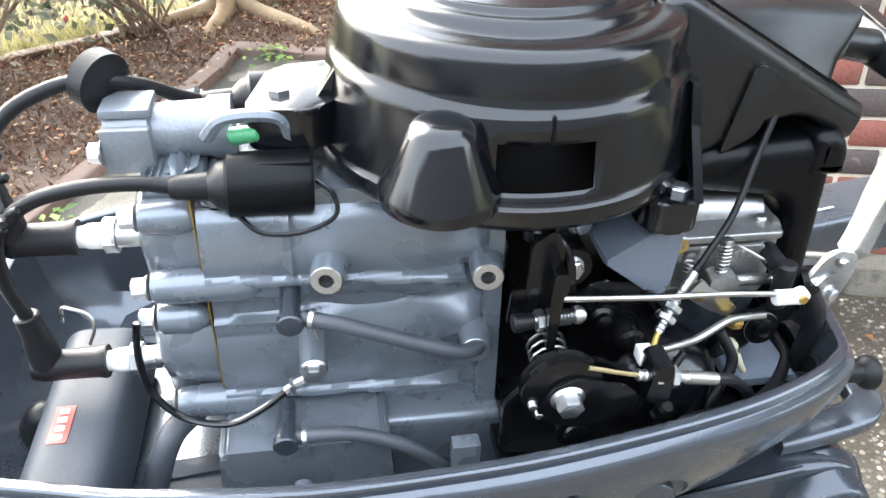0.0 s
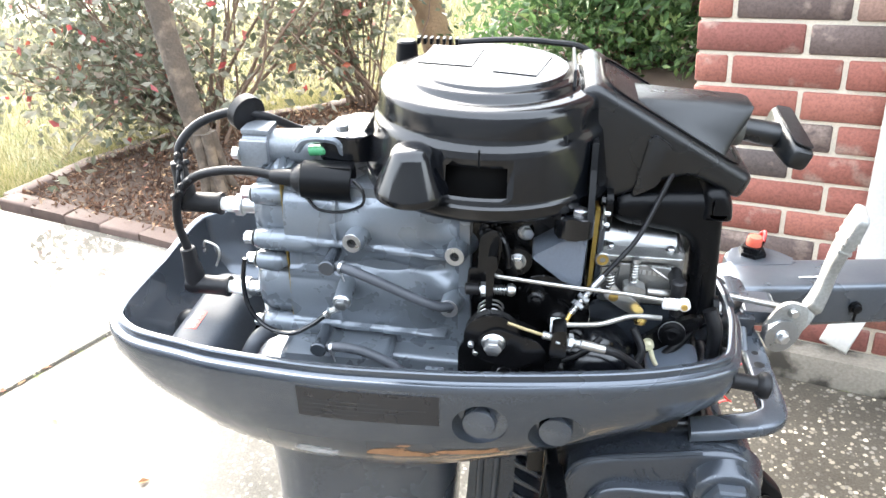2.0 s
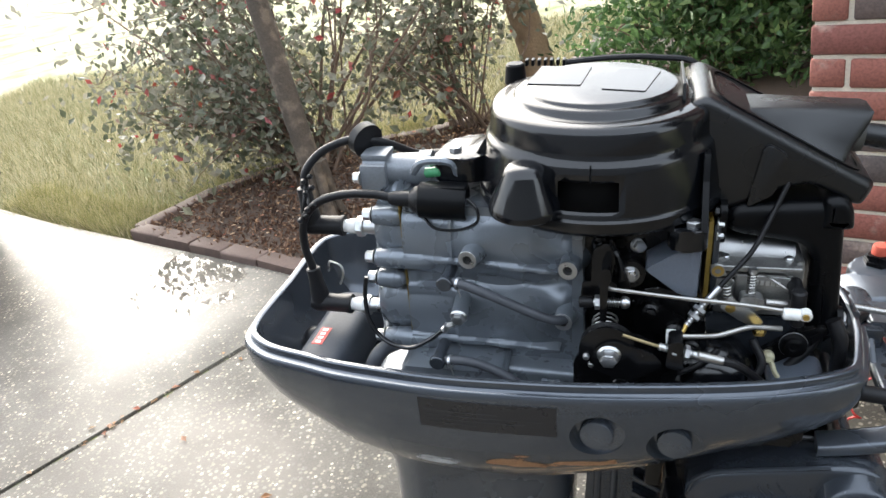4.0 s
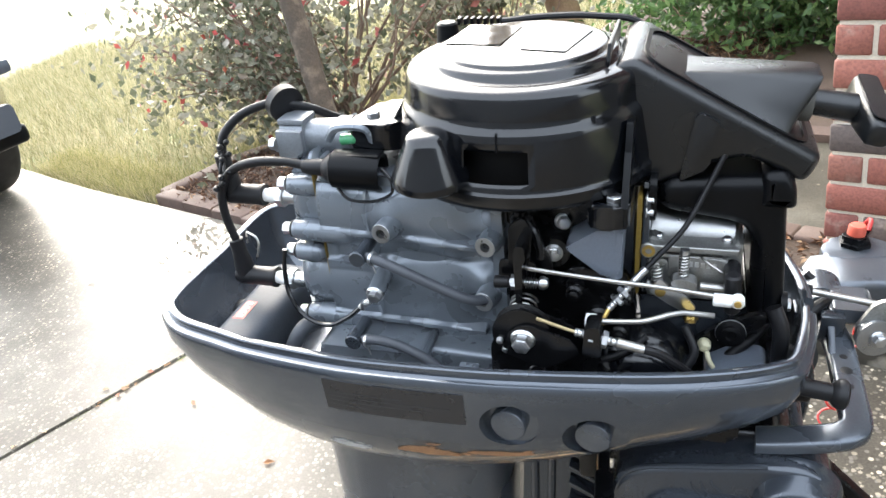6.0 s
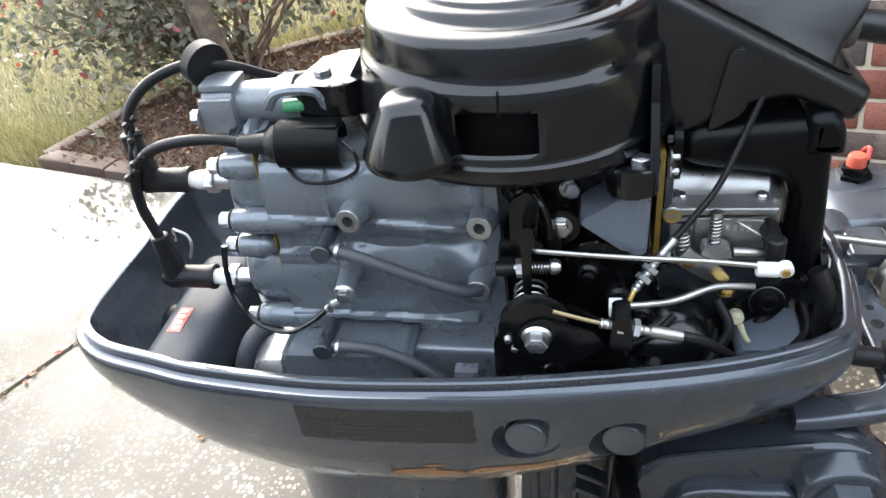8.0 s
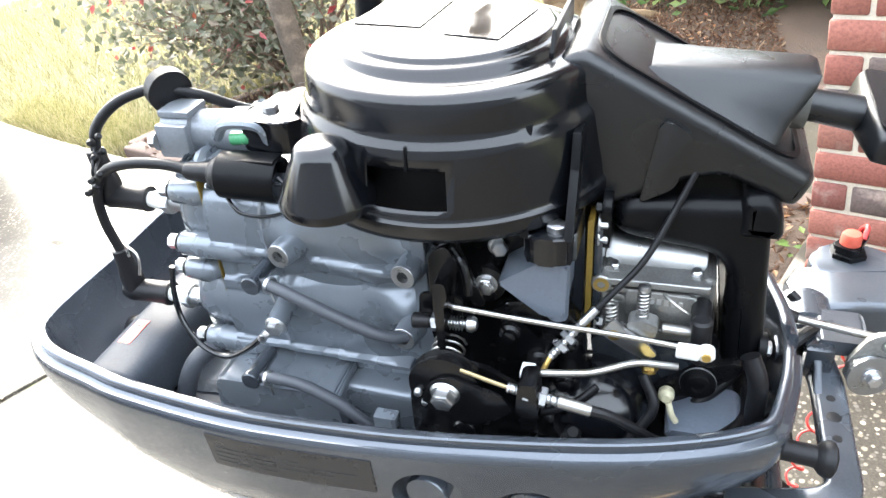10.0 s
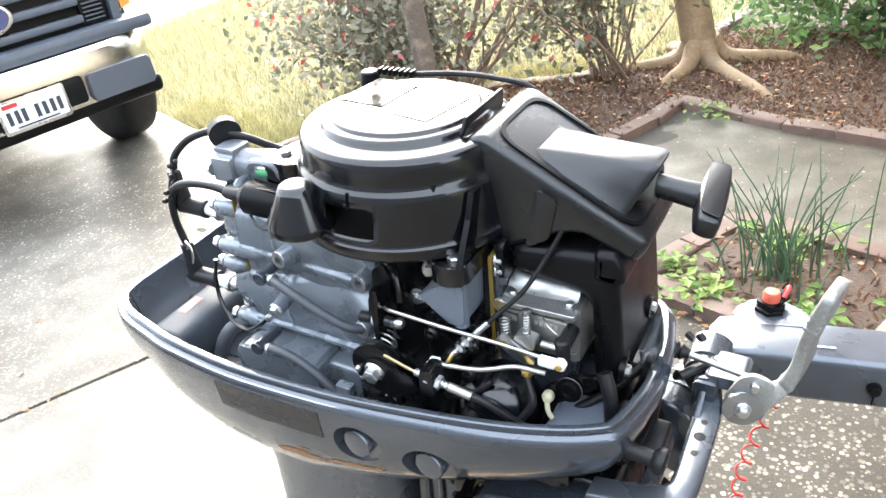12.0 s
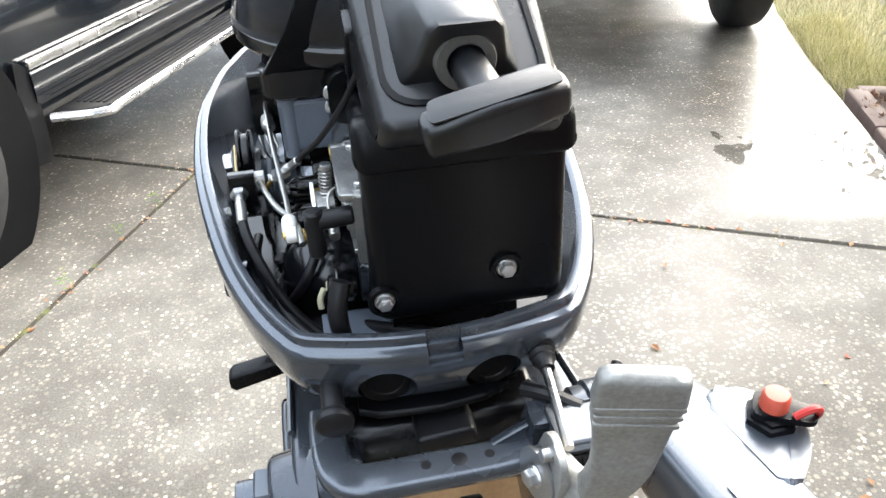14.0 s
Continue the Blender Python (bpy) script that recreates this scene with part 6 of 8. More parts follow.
    damp.inputs["B"].default_value = (0.40, 0.38, 0.35, 1)
    surface = mix.outputs["Result"]
    edge_wet = None
    if wet_edge:
        # a ragged wet strip along one edge: point on the edge, way across it, width
        (px, py), (ax, ay), width = wet_edge
        away = n.new("ShaderNodeVectorMath")
        away.operation = "DOT_PRODUCT"
        l.new(tc.outputs["Object"], away.inputs[0])
        away.inputs[1].default_value = (ax, ay, 0)
        jag = n.new("ShaderNodeMath")
        jag.operation = "ADD"
        l.new(away.outputs["Value"], jag.inputs[0])
        l.new(ramp(noise_tex(3.2, 6).outputs["Fac"], 0.3, 0.7, -width * 0.75, width * 0.75), jag.inputs[1])
        at = px * ax + py * ay + width
        edge_wet = ramp(jag.outputs[0], at - 0.008, at + 0.008, 1.0, 0.0)
        soak = n.new("ShaderNodeMix")
        soak.data_type, soak.blend_type = "RGBA", "MULTIPLY"
        l.new(edge_wet, soak.inputs["Factor"])
        l.new(surface, soak.inputs["A"])
        soak.inputs["B"].default_value = (0.42, 0.42, 0.43, 1)
        surface = soak.outputs["Result"]
    l.new(surface, b.inputs["Base Color"])
    film = ramp(water, 0.0, 1.0, 0.64, 0.64 - wet * 0.38)
    sink = n.new("ShaderNodeMix")
    l.new(puddle, sink.inputs["Factor"])
    l.new(film, sink.inputs["A"])
    sink.inputs["B"].default_value = 0.03
    l.new(sink.outputs["Result"], b.inputs["Roughness"])
    shine = n.new("ShaderNodeMath")
    shine.operation = "MAXIMUM"
    l.new(ramp(water, 0.0, 1.0, 0.12, 0.34), shine.inputs[0])
    l.new(ramp(puddle, 0.0, 1.0, 0.0, 0.5), shine.inputs[1])
    l.new(shine.outputs[0], b.inputs["Specular IOR Level"])
    bp = n.new("ShaderNodeBump")
    bp.inputs["Distance"].default_value = 0.003
    dry = n.new("ShaderNodeMath")
    dry.operation = "MULTIPLY"
    l.new(ramp(water, 0.0, 1.0, 0.45, 0.15), dry.inputs[0])
    l.new(ramp(puddle, 0.0, 1.0, 1.0, 0.0), dry.inputs[1])
    l.new(dry.outputs[0], bp.inputs["Strength"])
    hh = n.new("ShaderNodeMath")
    hh.operation = "ADD"
    l.new(fine.outputs["Fac"], hh.inputs[0])
    l.new(mul2.outputs[0], hh.inputs[1])
    l.new(hh.outputs[0], bp.inputs["Height"])
    l.new(bp.outputs["Normal"], b.inputs["Normal"])
    MATS[name] = m
    return m


CONC = concrete("exposed_aggregate_concrete", (0.158, 0.147, 0.127), (0.60, 0.575, 0.515), 0.95, 0.6)
CONC_WALK = concrete("smooth_walk_concrete", (0.190, 0.178, 0.152), (0.27, 0.26, 0.22), 0.10, 0.35, ((-1.14, 1.89), (0.899, -0.437), 0.17))
EARTH = mat("damp_garden_soil", (0.075, 0.05, 0.036), 0.85, 0, 0.4, 4, 90, 0.6, depth=0.01)
LAWN_M = mat("winter_lawn", (0.36, 0.33, 0.20), 0.9, 0, 0.4, 1.2, 60, 0.6, stain=(0.17, 0.20, 0.08), stain_at=(0.48, 0.66), depth=0.01)

# ground under all, out to the horizon
bm = bmesh.new()
bmesh.ops.create_grid(bm, x_segments=24, y_segments=24, size=400)
for v in bm.verts:
    v.co.z = -0.06
ground = part("ground", bm, LAWN_M, None, "")
tagged(ground, "yellow-green winter lawn running out behind the drive", "lawn", "", "structure")

# unseen dark ground beyond the drive, added to keep the lawn out of reflections
bm = bmesh.new()
box(bm, (0, -32.5, -0.05), (120, 55, 0.012))
box(bm, (40, 12.5, -0.05), (50, 35, 0.012))
tagged(part("road", bm, mat("dark_unseen_ground", (0.05, 0.05, 0.052), 0.8, 0, 0.2, 2, 60, 0.4, depth=0.004)), "unseen dark ground added beyond the drive to keep lawn out of reflections", "road", "", "structure")

# the driveway's slabs, cut by two joints
J1 = Vector((0.508, 0.861, 0))
J2 = Vector((0.93, -0.37, 0))
JX = Vector((-2.60, -0.67, 0))
drive = empty("driveway")
tagged(drive, "damp exposed-aggregate concrete driveway with dark joints", "driveway", "", "structure")
drive["kind"] = "structure"


def slab(poly, name="slab", material=None, parent=None, gap=0.013, z=0.0, t=0.08):
    n = len(poly)
    loop = inset(poly, gap) if sum(poly[i - 1][0] * poly[i][1] - poly[i][0] * poly[i - 1][1] for i in range(n)) > 0 else inset(poly[::-1], gap)
    inn = inset([tuple(p) for p in loop], 0.006)
    bm = bmesh.new()
    rings(bm, [[(p.x, p.y, z - t) for p in loop], [(p.x, p.y, z - 0.006) for p in loop], [(p.x, p.y, z) for p in inn]])
    return part(name, bm, material or CONC, parent)


def xy(v):
    return (v.x, v.y)


top1 = Vector((-1.109, 1.857, 0))   # where the joint meets the garden's edge
F1 = JX - J1 * 14
F2 = JX + J2 * 12
F3 = JX - J2 * 12
slab([xy(JX), xy(F2), (3.0, 0.3), (1.6, 0.87), (0.62, 1.25), (-0.31, 1.56), xy(top1)], parent=drive)
slab([xy(top1), (-2.60, 2.44), (-3.2, 2.67), (-4.2, 3.10), (-14.5, 8.4), xy(F3), xy(JX)], parent=drive)
slab([xy(JX), xy(F1), xy(F1 + J2 * 12), xy(F2)], parent=drive)
slab([xy(JX), xy(F3), xy(F3 - J1 * 14), xy(F1)], parent=drive)
# dirt and moss in the joints
DIRT = mat("joint_dirt", (0.042, 0.034, 0.024), 0.9, 0, 0.4, 8, 120, 0.5, stain=(0.11, 0.13, 0.03), stain_at=(0.55, 0.65))
for a, b in ((F1, JX + J1 * 3.4), (F3, F2)):
    bm = bmesh.new()
    d = (b - a).normalized()
    s = Vector((-d.y, d.x, 0)) * 0.02
    rings(bm, [[a - s + Vector((0, 0, -0.03)), a + s + Vector((0, 0, -0.03)), a + s + Vector((0, 0, -0.008)), a - s + Vector((0, 0, -0.008))],
               [b - s + Vector((0, 0, -0.03)), b + s + Vector((0, 0, -0.03)), b + s + Vector((0, 0, -0.008)), b - s + Vector((0, 0, -0.008))]])
    part("joint_filling", bm, DIRT, drive)

for a, b in ((Vector((-1.16, 1.87, 0)), Vector((-0.29, 1.565, 0))), (Vector((-0.32, 1.575, 0)), Vector((3.0, 0.33, 0)))):
    bm = bmesh.new()
    d = (b - a).normalized()
    s = Vector((-d.y, d.x, 0)) * 0.035
    rings(bm, [[p - s + Vector((0, 0, -0.05)), p + s + Vector((0, 0, -0.05)), p + s + Vector((0, 0, -0.0065)), p - s + Vector((0, 0, -0.0065))] for p in (a, b)])
    part("joint_filling", bm, DIRT, drive)
walk_slab = slab([(-1.105, 1.853), (-0.31, 1.573), (0.0, 2.10), (1.9, 1.36), (2.2, 2.2), (-0.46, 3.28)], "walkway", CONC_WALK, None, 0.008, -0.004)
tagged(walk_slab, "smooth damp concrete garden walkway beside the drive", "walkway", "", "structure")

# ---- garden beds ----
BED1 = [(-2.52, 2.46), (-1.13, 1.89), (-0.56, 3.02), (-0.46, 3.30), (0.05, 3.02), (2.2, 2.2), (2.6, 5.4), (-0.3, 5.6), (-0.72, 3.95), (-1.2, 3.66), (-1.65, 3.52), (-2.02, 3.25), (-2.32, 2.93)]
BED2 = [(-0.28, 1.58), (0.62, 1.29), (1.9, 0.8), (1.9, 1.34), (0.01, 2.08)]


def bed(poly, label):
    bm = bmesh.new()
    f = bm.faces.new([bm.verts.new((x, y, 0.0)) for x, y in poly])
    bmesh.ops.triangulate(bm, faces=[f])
    for _ in range(4):
        bmesh.ops.subdivide_edges(bm, edges=[e for e in bm.edges if e.calc_length() > 0.12], cuts=1)
        bmesh.ops.triangulate(bm, faces=bm.faces[:])
    for v in bm.verts:
        v.co.z = 0.012 + 0.02 * noise.noise(v.co * 3) + 0.008 * noise.noise(v.co * 14)
    return tagged(part("garden_bed", bm, EARTH, None, "", 180), label, "garden bed", "", "structure")


bed(BED1, "dark mulched bed under the trees")
bed(BED2, "small soil bed with weeds beside the house")

EDGING = mat("brown_edging_brick", (0.115, 0.075, 0.06), 0.75, 0, 0.25, 8, 150, 0.5, stain=(0.09, 0.06, 0.05), stain_at=(0.5, 0.7), depth=0.003)


def edging(points, label):
    """A row of edging bricks along a line."""
    root = tagged(empty("garden_edging"), label, "garden edging", "", "structure")
    rng = random.Random(5)
    path = [Vector((*p, 0)) for p in points]
    meshes = []
    for k in range(4):
        bm = bmesh.new()
        box(bm, (0, 0, 0), (0.243, 0.095, 0.10), 0.010, 2)
        for v in bm.verts:
            v.co += Vector((rng.uniform(-1, 1), rng.uniform(-1, 1), rng.uniform(-1, 1))) * 0.003
        me = bpy.data.meshes.new("edging_brick")
        bm.to_mesh(me)
        bm.free()
        shade(me, 40)
        me.materials.append(EDGING)
        meshes.append(me)
    for a, b in zip(path, path[1:]):
        d = b - a
        n = max(1, round(d.length / 0.245))
        ang = math.atan2(d.y, d.x)
        for i in range(n):
            ob = new("brick", rng.choice(meshes))
            ob.parent = root
            p = a + d * ((i + 0.5) / n)
            ob.matrix_local = Matrix.Translation((p.x, p.y, -0.014 + rng.uniform(-0.004, 0.004))) @ Euler((rng.uniform(-0.03, 0.03), rng.uniform(-0.02, 0.02), ang + rng.uniform(-0.03, 0.03))).to_matrix().to_4x4() @ Matrix.Diagonal((d.length / n / 0.2445, 1, 1, 1))
    return root


edging([(-2.55, 2.49), (-1.14, 1.89), (-0.57, 3.06), (-0.50, 3.34), (0.05, 3.06), (1.2, 2.62), (2.2, 2.24)], "weathered brown brick edging round the mulched bed")
edging([(-2.55, 2.49), (-2.33, 2.95), (-2.03, 3.28), (-1.65, 3.55), (-1.2, 3.69), (-0.72, 3.98), (-0.3, 5.6)], "weathered brown brick edging towards the lawn")
edging([(0.50, 1.36), (-0.26, 1.62), (0.02, 2.12), (1.0, 1.73), (1.9, 1.38)], "low brown brick edging round the small bed")

# ---- the brick corner of the house ----
COURSE, BL, BH, BT = 0.081, 0.248, 0.070, 0.09
CORNER = Vector((0.515, 1.345, 0))


def brick_material():
    m = bpy.data.materials.new("red_face_brick")
    m.use_nodes = True
    n, l = m.node_tree.nodes, m.node_tree.links
    b = n["Principled BSDF"]
    info = n.new("ShaderNodeObjectInfo")
    cr = n.new("ShaderNodeValToRGB")
    stops = [(0.0, (0.27, 0.094, 0.070)), (0.3, (0.31, 0.115, 0.085)), (0.5, (0.22, 0.078, 0.062)), (0.60, (0.28, 0.115, 0.085)), (0.70, (0.125, 0.090, 0.080)), (0.84, (0.27, 0.165, 0.130)), (0.92, (0.105, 0.082, 0.075))]
    cr.color_ramp.interpolation = "CONSTANT"
    while len(cr.color_ramp.elements) < len(stops):
        cr.color_ramp.elements.new(0.5)
    for e, (p, c) in zip(cr.color_ramp.elements, stops):
        e.position, e.color = p, (*c, 1)
    l.new(info.outputs["Random"], cr.inputs["Fac"])
    tc = n.new("ShaderNodeTexCoord")
    off = n.new("ShaderNodeVectorMath")
    off.operation = "ADD"
    l.new(tc.outputs["Object"], off.inputs[0])
    l.new(info.outputs["Location"], off.inputs[1])
    n1 = n.new("ShaderNodeTexNoise")
    n1.inputs["Scale"].default_value, n1.inputs["Detail"].default_value = 14, 5
    n2 = n.new("ShaderNodeTexNoise")
    n2.inputs["Scale"].default_value, n2.inputs["Detail"].default_value = 160, 3
    for k in (n1, n2):
        l.new(off.outputs[0], k.inputs["Vector"])
    r = n.new("ShaderNodeMapRange")
    r.inputs["From Min"].default_value, r.inputs["From Max"].default_value = 0.58, 0.78
    l.new(n1.outputs["Fac"], r.inputs["Value"])
    mix = n.new("ShaderNodeMix")
    mix.data_type = "RGBA"
    l.new(r.outputs["Result"], mix.inputs["Factor"])
    l.new(cr.outputs["Color"], mix.inputs["A"])
    mix.inputs["B"].default_value = (0.40, 0.30, 0.25, 1)
    mul = n.new("ShaderNodeMix")
    mul.data_type = "RGBA"
    mul.blend_type = "MULTIPLY"
    mul.inputs["Factor"].default_value = 0.6
    l.new(mix.outputs["Result"], mul.inputs["A"])
    gr = n.new("ShaderNodeMapRange")
    gr.inputs["From Min"].default_value, gr.inputs["From Max"].default_value = 0.25, 0.6
    gr.inputs["To Min"].default_value = 0.4
    l.new(n2.outputs["Fac"], gr.inputs["Value"])
    l.new(gr.outputs["Result"], mul.inputs["B"])
    l.new(mul.outputs["Result"], b.inputs["Base Color"])
    b.inputs["Roughness"].default_value = 0.8
    bp = n.new("ShaderNodeBump")
    bp.inputs["Strength"].default_value, bp.inputs["Distance"].default_value = 0.5, 0.002
    l.new(n2.outputs["Fac"], bp.inputs["Height"])
    l.new(bp.outputs["Normal"], b.inputs["Normal"])
    return m


BRICK = brick_material()
MORTAR = mat("pale_mortar", (0.60, 0.54, 0.44), 0.9, 0, 0.2, 10, 200, 0.6, depth=0.002)
FOUND = mat("grey_foundation_concrete", (0.20, 0.178, 0.145), 0.85, 0, 0.3, 6, 120, 0.5, stain=(0.035, 0.030, 0.022), stain_at=(0.46, 0.60), depth=0.003)
HM = Matrix.Translation(CORNER) @ Matrix.Rotation(HOUSE, 4, "Z")   # along the front: x, into the house: y
house = empty("house_wall", HM)
tagged(house, "red brick house wall with pale mortar joints", "brick wall", "", "structure")
WALL_W, WALL_H, WALL_D, BASE = 2.4, 2.75, 1.6, 0.085
bm = bmesh.new()
box(bm, (WALL_W / 2 + 0.006, WALL_D / 2 + 0.006, WALL_H / 2 + BASE / 2), (WALL_W - 0.0, WALL_D - 0.0, WALL_H - BASE))
part("mortar", bm, MORTAR, house)
bm = bmesh.new()
box(bm, (WALL_W / 2 - 0.03, WALL_D / 2 - 0.03, BASE / 2 - 0.02), (WALL_W + 0.06, WALL_D + 0.06, BASE + 0.04), 0.012)
part("foundation", bm, FOUND, house)
bm = bmesh.new()
box(bm, (WALL_W / 2, WALL_D / 2, WALL_H + 0.06), (WALL_W + 0.5, WALL_D + 0.5, 0.12), 0.01)
part("eaves", bm, mat("white_trim_paint", (0.7, 0.69, 0.66), 0.5, 0, 0.08, 5, 100, 0.1), house)


def brick_mesh(length):
    bm = bmesh.new()
    box(bm, (0, 0, 0), (length, BT, BH), 0.004, 1)
    me = bpy.data.meshes.new("brick")
    bm.to_mesh(me)
    bm.free()
    shade(me, 50)
    me.materials.append(BRICK)
    return me


FULL, HALF, SIDE = brick_mesh(BL), brick_mesh(0.078), brick_mesh(BL)
rng = random.Random(11)
count = 0
for c in range(int((WALL_H - BASE) / COURSE)):
    z = BASE + COURSE * (c + 0.5)
    x = 0.0
    while x < (WALL_W if z < 1.5 else 1.3) - 0.02:
        short = x == 0.0 and c % 2 == 1
        L = 0.078 if short else BL
        if x + L > WALL_W:
            break
        ob = new("brick", HALF if short else FULL)
        ob.parent = house
        ob.matrix_local = pose(x + L / 2, BT / 2 - rng.uniform(0.0, 0.003), z, rng.uniform(-0.3, 0.3), 0, rng.uniform(-0.25, 0.25))
        x += L + 0.012
        count += 1
bm = bmesh.new()
DSP = mat("white_painted_downspout", (0.52, 0.51, 0.48), 0.45, 0.1, 0.1, 8, 150, 0.1)


def rect_tube(bm, pts, w, d):
    loops = []
    for i, p in enumerate(pts):
        p = Vector(p)
        t = (Vector(pts[min(i + 1, len(pts) - 1)]) - Vector(pts[max(i - 1, 0)])).normalized()
        s = Vector((1, 0, 0))
        s = (s - t * s.dot(t)).normalized() if abs(t.x) < 0.95 else Vector((0, 0, 1))
        q = t.cross(s)
        loops.append([p + s * a + q * b for a, b in rounded_rect(w, d, 0.006, 2)])
    rings(bm, loops, cap0=True, cap1=False)


rect_tube(bm, [(0.475, -0.045, 2.7), (0.475, -0.045, 0.34), (0.472, -0.05, 0.30), (0.455, -0.075, 0.25), (0.425, -0.13, 0.18)], 0.072, 0.055)
spout = part("downspout", bm, DSP, None)
sm = spout.modifiers.new("thickness", "SOLIDIFY")
sm.thickness, sm.offset = 0.002, -1
spout.matrix_world = HM
tagged(spout, "white painted rectangular metal downspout on the brick wall", "downspout", "", "structure")

# the rest of the house, beyond the view, added to block sky over the right-hand ground
bm = bmesh.new()
box(bm, (4.9, 4.3, 1.5), (5.0, 5.4, 3.0))
box(bm, (4.9, 0.85, 1.5), (4.98, 1.48, 3.0))
roof = rounded([(1.1, 3.0), (7.8, 3.0), (4.6, 5.2), (4.4, 5.2)], 0.05)
prism(bm, roof, -0.4, 7.4, "xz")
bmesh.ops.transform(bm, matrix=HM, verts=bm.verts)
tagged(part("wall_unseen_house", bm, mat("plain_brick_wall", (0.17, 0.158, 0.15), 0.85, 0, 0.25, 3, 60, 0.3)), "unseen plain brown rest of the brick house with a roof, added to block sky", "house", "", "structure")

# unseen wall with a roof, added behind the camera to darken reflections and block sky
bm = bmesh.new()
box(bm, (0, -8.4, 2.7), (30, 0.3, 5.6))
prism(bm, [(-8.9, 5.4), (-7.7, 5.4), (-12.0, 7.6), (-13.2, 7.6)], -15.4, 15.4, "yz")
tagged(part("wall_unseen_opposite", bm, mat("dark_unseen_wall", (0.085, 0.10, 0.12), 0.8, 0, 0.2, 3, 60, 0.2)), "unseen dark grey wall added across the drive to darken reflections", "house", "", "structure")

# ---- pickup truck, nose towards the motor ----
TRUCK_GREY = mat("dark_grey_car_paint", (0.075, 0.085, 0.10), 0.28, 0.5, 0.06, 3, 300, 0.03, coat=0.6)
GRILLE_GREY = mat("grey_satin_grille", (0.075, 0.088, 0.11), 0.42, 0.1, 0.08, 6, 300, 0.05)
CHROME = mat("dusty_chrome", (0.50, 0.49, 0.46), 0.2, 1.0, 0.1, 5, 80, 0.06)
TYRE = mat("tyre_rubber", (0.015, 0.015, 0.016), 0.7, 0, 0.2, 20, 200, 0.4)
GLASS_DK = mat("dark_window_glass", (0.012, 0.014, 0.016), 0.06, 0, 0.1, 2, 50, 0.0)
LAMP = mat("clear_headlamp", (0.62, 0.62, 0.58), 0.1, 0.2, 0.1, 12, 60, 0.1)
AMBER = mat("amber_lens", (0.6, 0.2, 0.03), 0.15, 0, 0.1, 12, 60, 0.1)
BLACK_PLASTIC = mat("black_trim_plastic", (0.006, 0.0065, 0.0075), 0.42, 0, 0.15, 10, 300, 0.2, spec=0.16)
SILVER = mat("brushed_silver_trim", (0.62, 0.62, 0.62), 0.28, 1.0, 0.08, 8, 200, 0.05)


def wheel(parent, m, r=0.385, w=0.25):
    bm = bmesh.new()
    lathe(bm, (0, -w / 2, 0), (0, 1, 0), [(0, r * 0.62), (0.01, r * 0.9), (0.03, r * 0.97), (0.06, r), (w - 0.06, r), (w - 0.03, r * 0.97), (w - 0.01, r * 0.9), (w, r * 0.62)], 40)
    t = part("wheel", bm, TYRE, parent, "black tyre on a grey rim", 40)
    t.matrix_local = m
    bm = bmesh.new()
    lathe(bm, (0, -w / 2 - 0.004, 0), (0, 1, 0), [(0.03, r * 0.2), (0.012, r * 0.3), (0.03, r * 0.5), (0.004, r * 0.6), (0.0, r * 0.63), (w, r * 0.63)], 36)
    part("rim", bm, SILVER, t)
    for k in range(6):
        bm = bmesh.new()
        a = k * math.pi / 3
        box(bm, (0, 0, 0), (r * 0.42, 0.03, 0.06), 0.01)
        bmesh.ops.transform(bm, matrix=Matrix.Translation((0, -w / 2 + 0.018, 0)) @ Matrix.Rotation(a, 4, "Y") @ Matrix.Translation((r * 0.36, 0, 0)), verts=bm.verts)
        part("spoke", bm, SILVER, t)
    return t


TRK = Matrix.Translation((-4.241, 1.90, 0)) @ Matrix.Rotation(radians(-14.3), 4, "Z") @ Matrix.Diagonal((1.04, 1.07, 1.0, 1))   # x ahead from the front axle
truck = empty("pickup_truck", TRK)
tagged(truck, "dark grey pickup truck with a dusty chrome bumper on the drive", "pickup truck")


def section(x, w, z0, z1, r=0.08, top=None):
    top = w if top is None else top
    return [(x, y, z) for y, z in rounded([(-w, z0), (w, z0), (w * 1.0, (z0 + z1) / 2), (top, z1), (-top, z1), (-w * 1.0, (z0 + z1) / 2)], r, 3)]


bm = bmesh.new()
rings(bm, [section(0.62, 0.74, 0.62, 1.10, 0.06, 0.70), section(0.45, 0.80, 0.58, 1.16, 0.08, 0.74), section(0.0, 0.85, 0.58, 1.22, 0.09, 0.77), section(-0.75, 0.87, 0.55, 1.26, 0.09, 0.78), section(-1.0, 0.87, 0.50, 1.28, 0.09, 0.79),
           section(-3.3, 0.87, 0.50, 1.28, 0.09, 0.80), section(-5.0, 0.87, 0.55, 1.30, 0.09, 0.80), section(-5.15, 0.85, 0.6, 1.28, 0.09, 0.79)])
body = part("body", bm, TRUCK_GREY, truck, "", 50)
bm = bmesh.new()
rings(bm, [section(-0.75, 0.84, 1.20, 1.30, 0.03, 0.78), section(-1.35, 0.86, 1.2, 1.86, 0.1, 0.66), section(-2.2, 0.86, 1.2, 1.92, 0.1, 0.66), section(-3.1, 0.86, 1.2, 1.86, 0.1, 0.66), section(-3.3, 0.84, 1.2, 1.4, 0.06, 0.7)])
part("cab", bm, TRUCK_GREY, truck, "", 50)
bm = bmesh.new()
rings(bm, [[(-0.80, -0.72, 1.33), (-0.80, 0.72, 1.33), (-0.78, 0.72, 1.335), (-0.78, -0.72, 1.335)], [(-1.30, -0.62, 1.83), (-1.30, 0.62, 1.83), (-1.28, 0.62, 1.835), (-1.28, -0.62, 1.835)]])
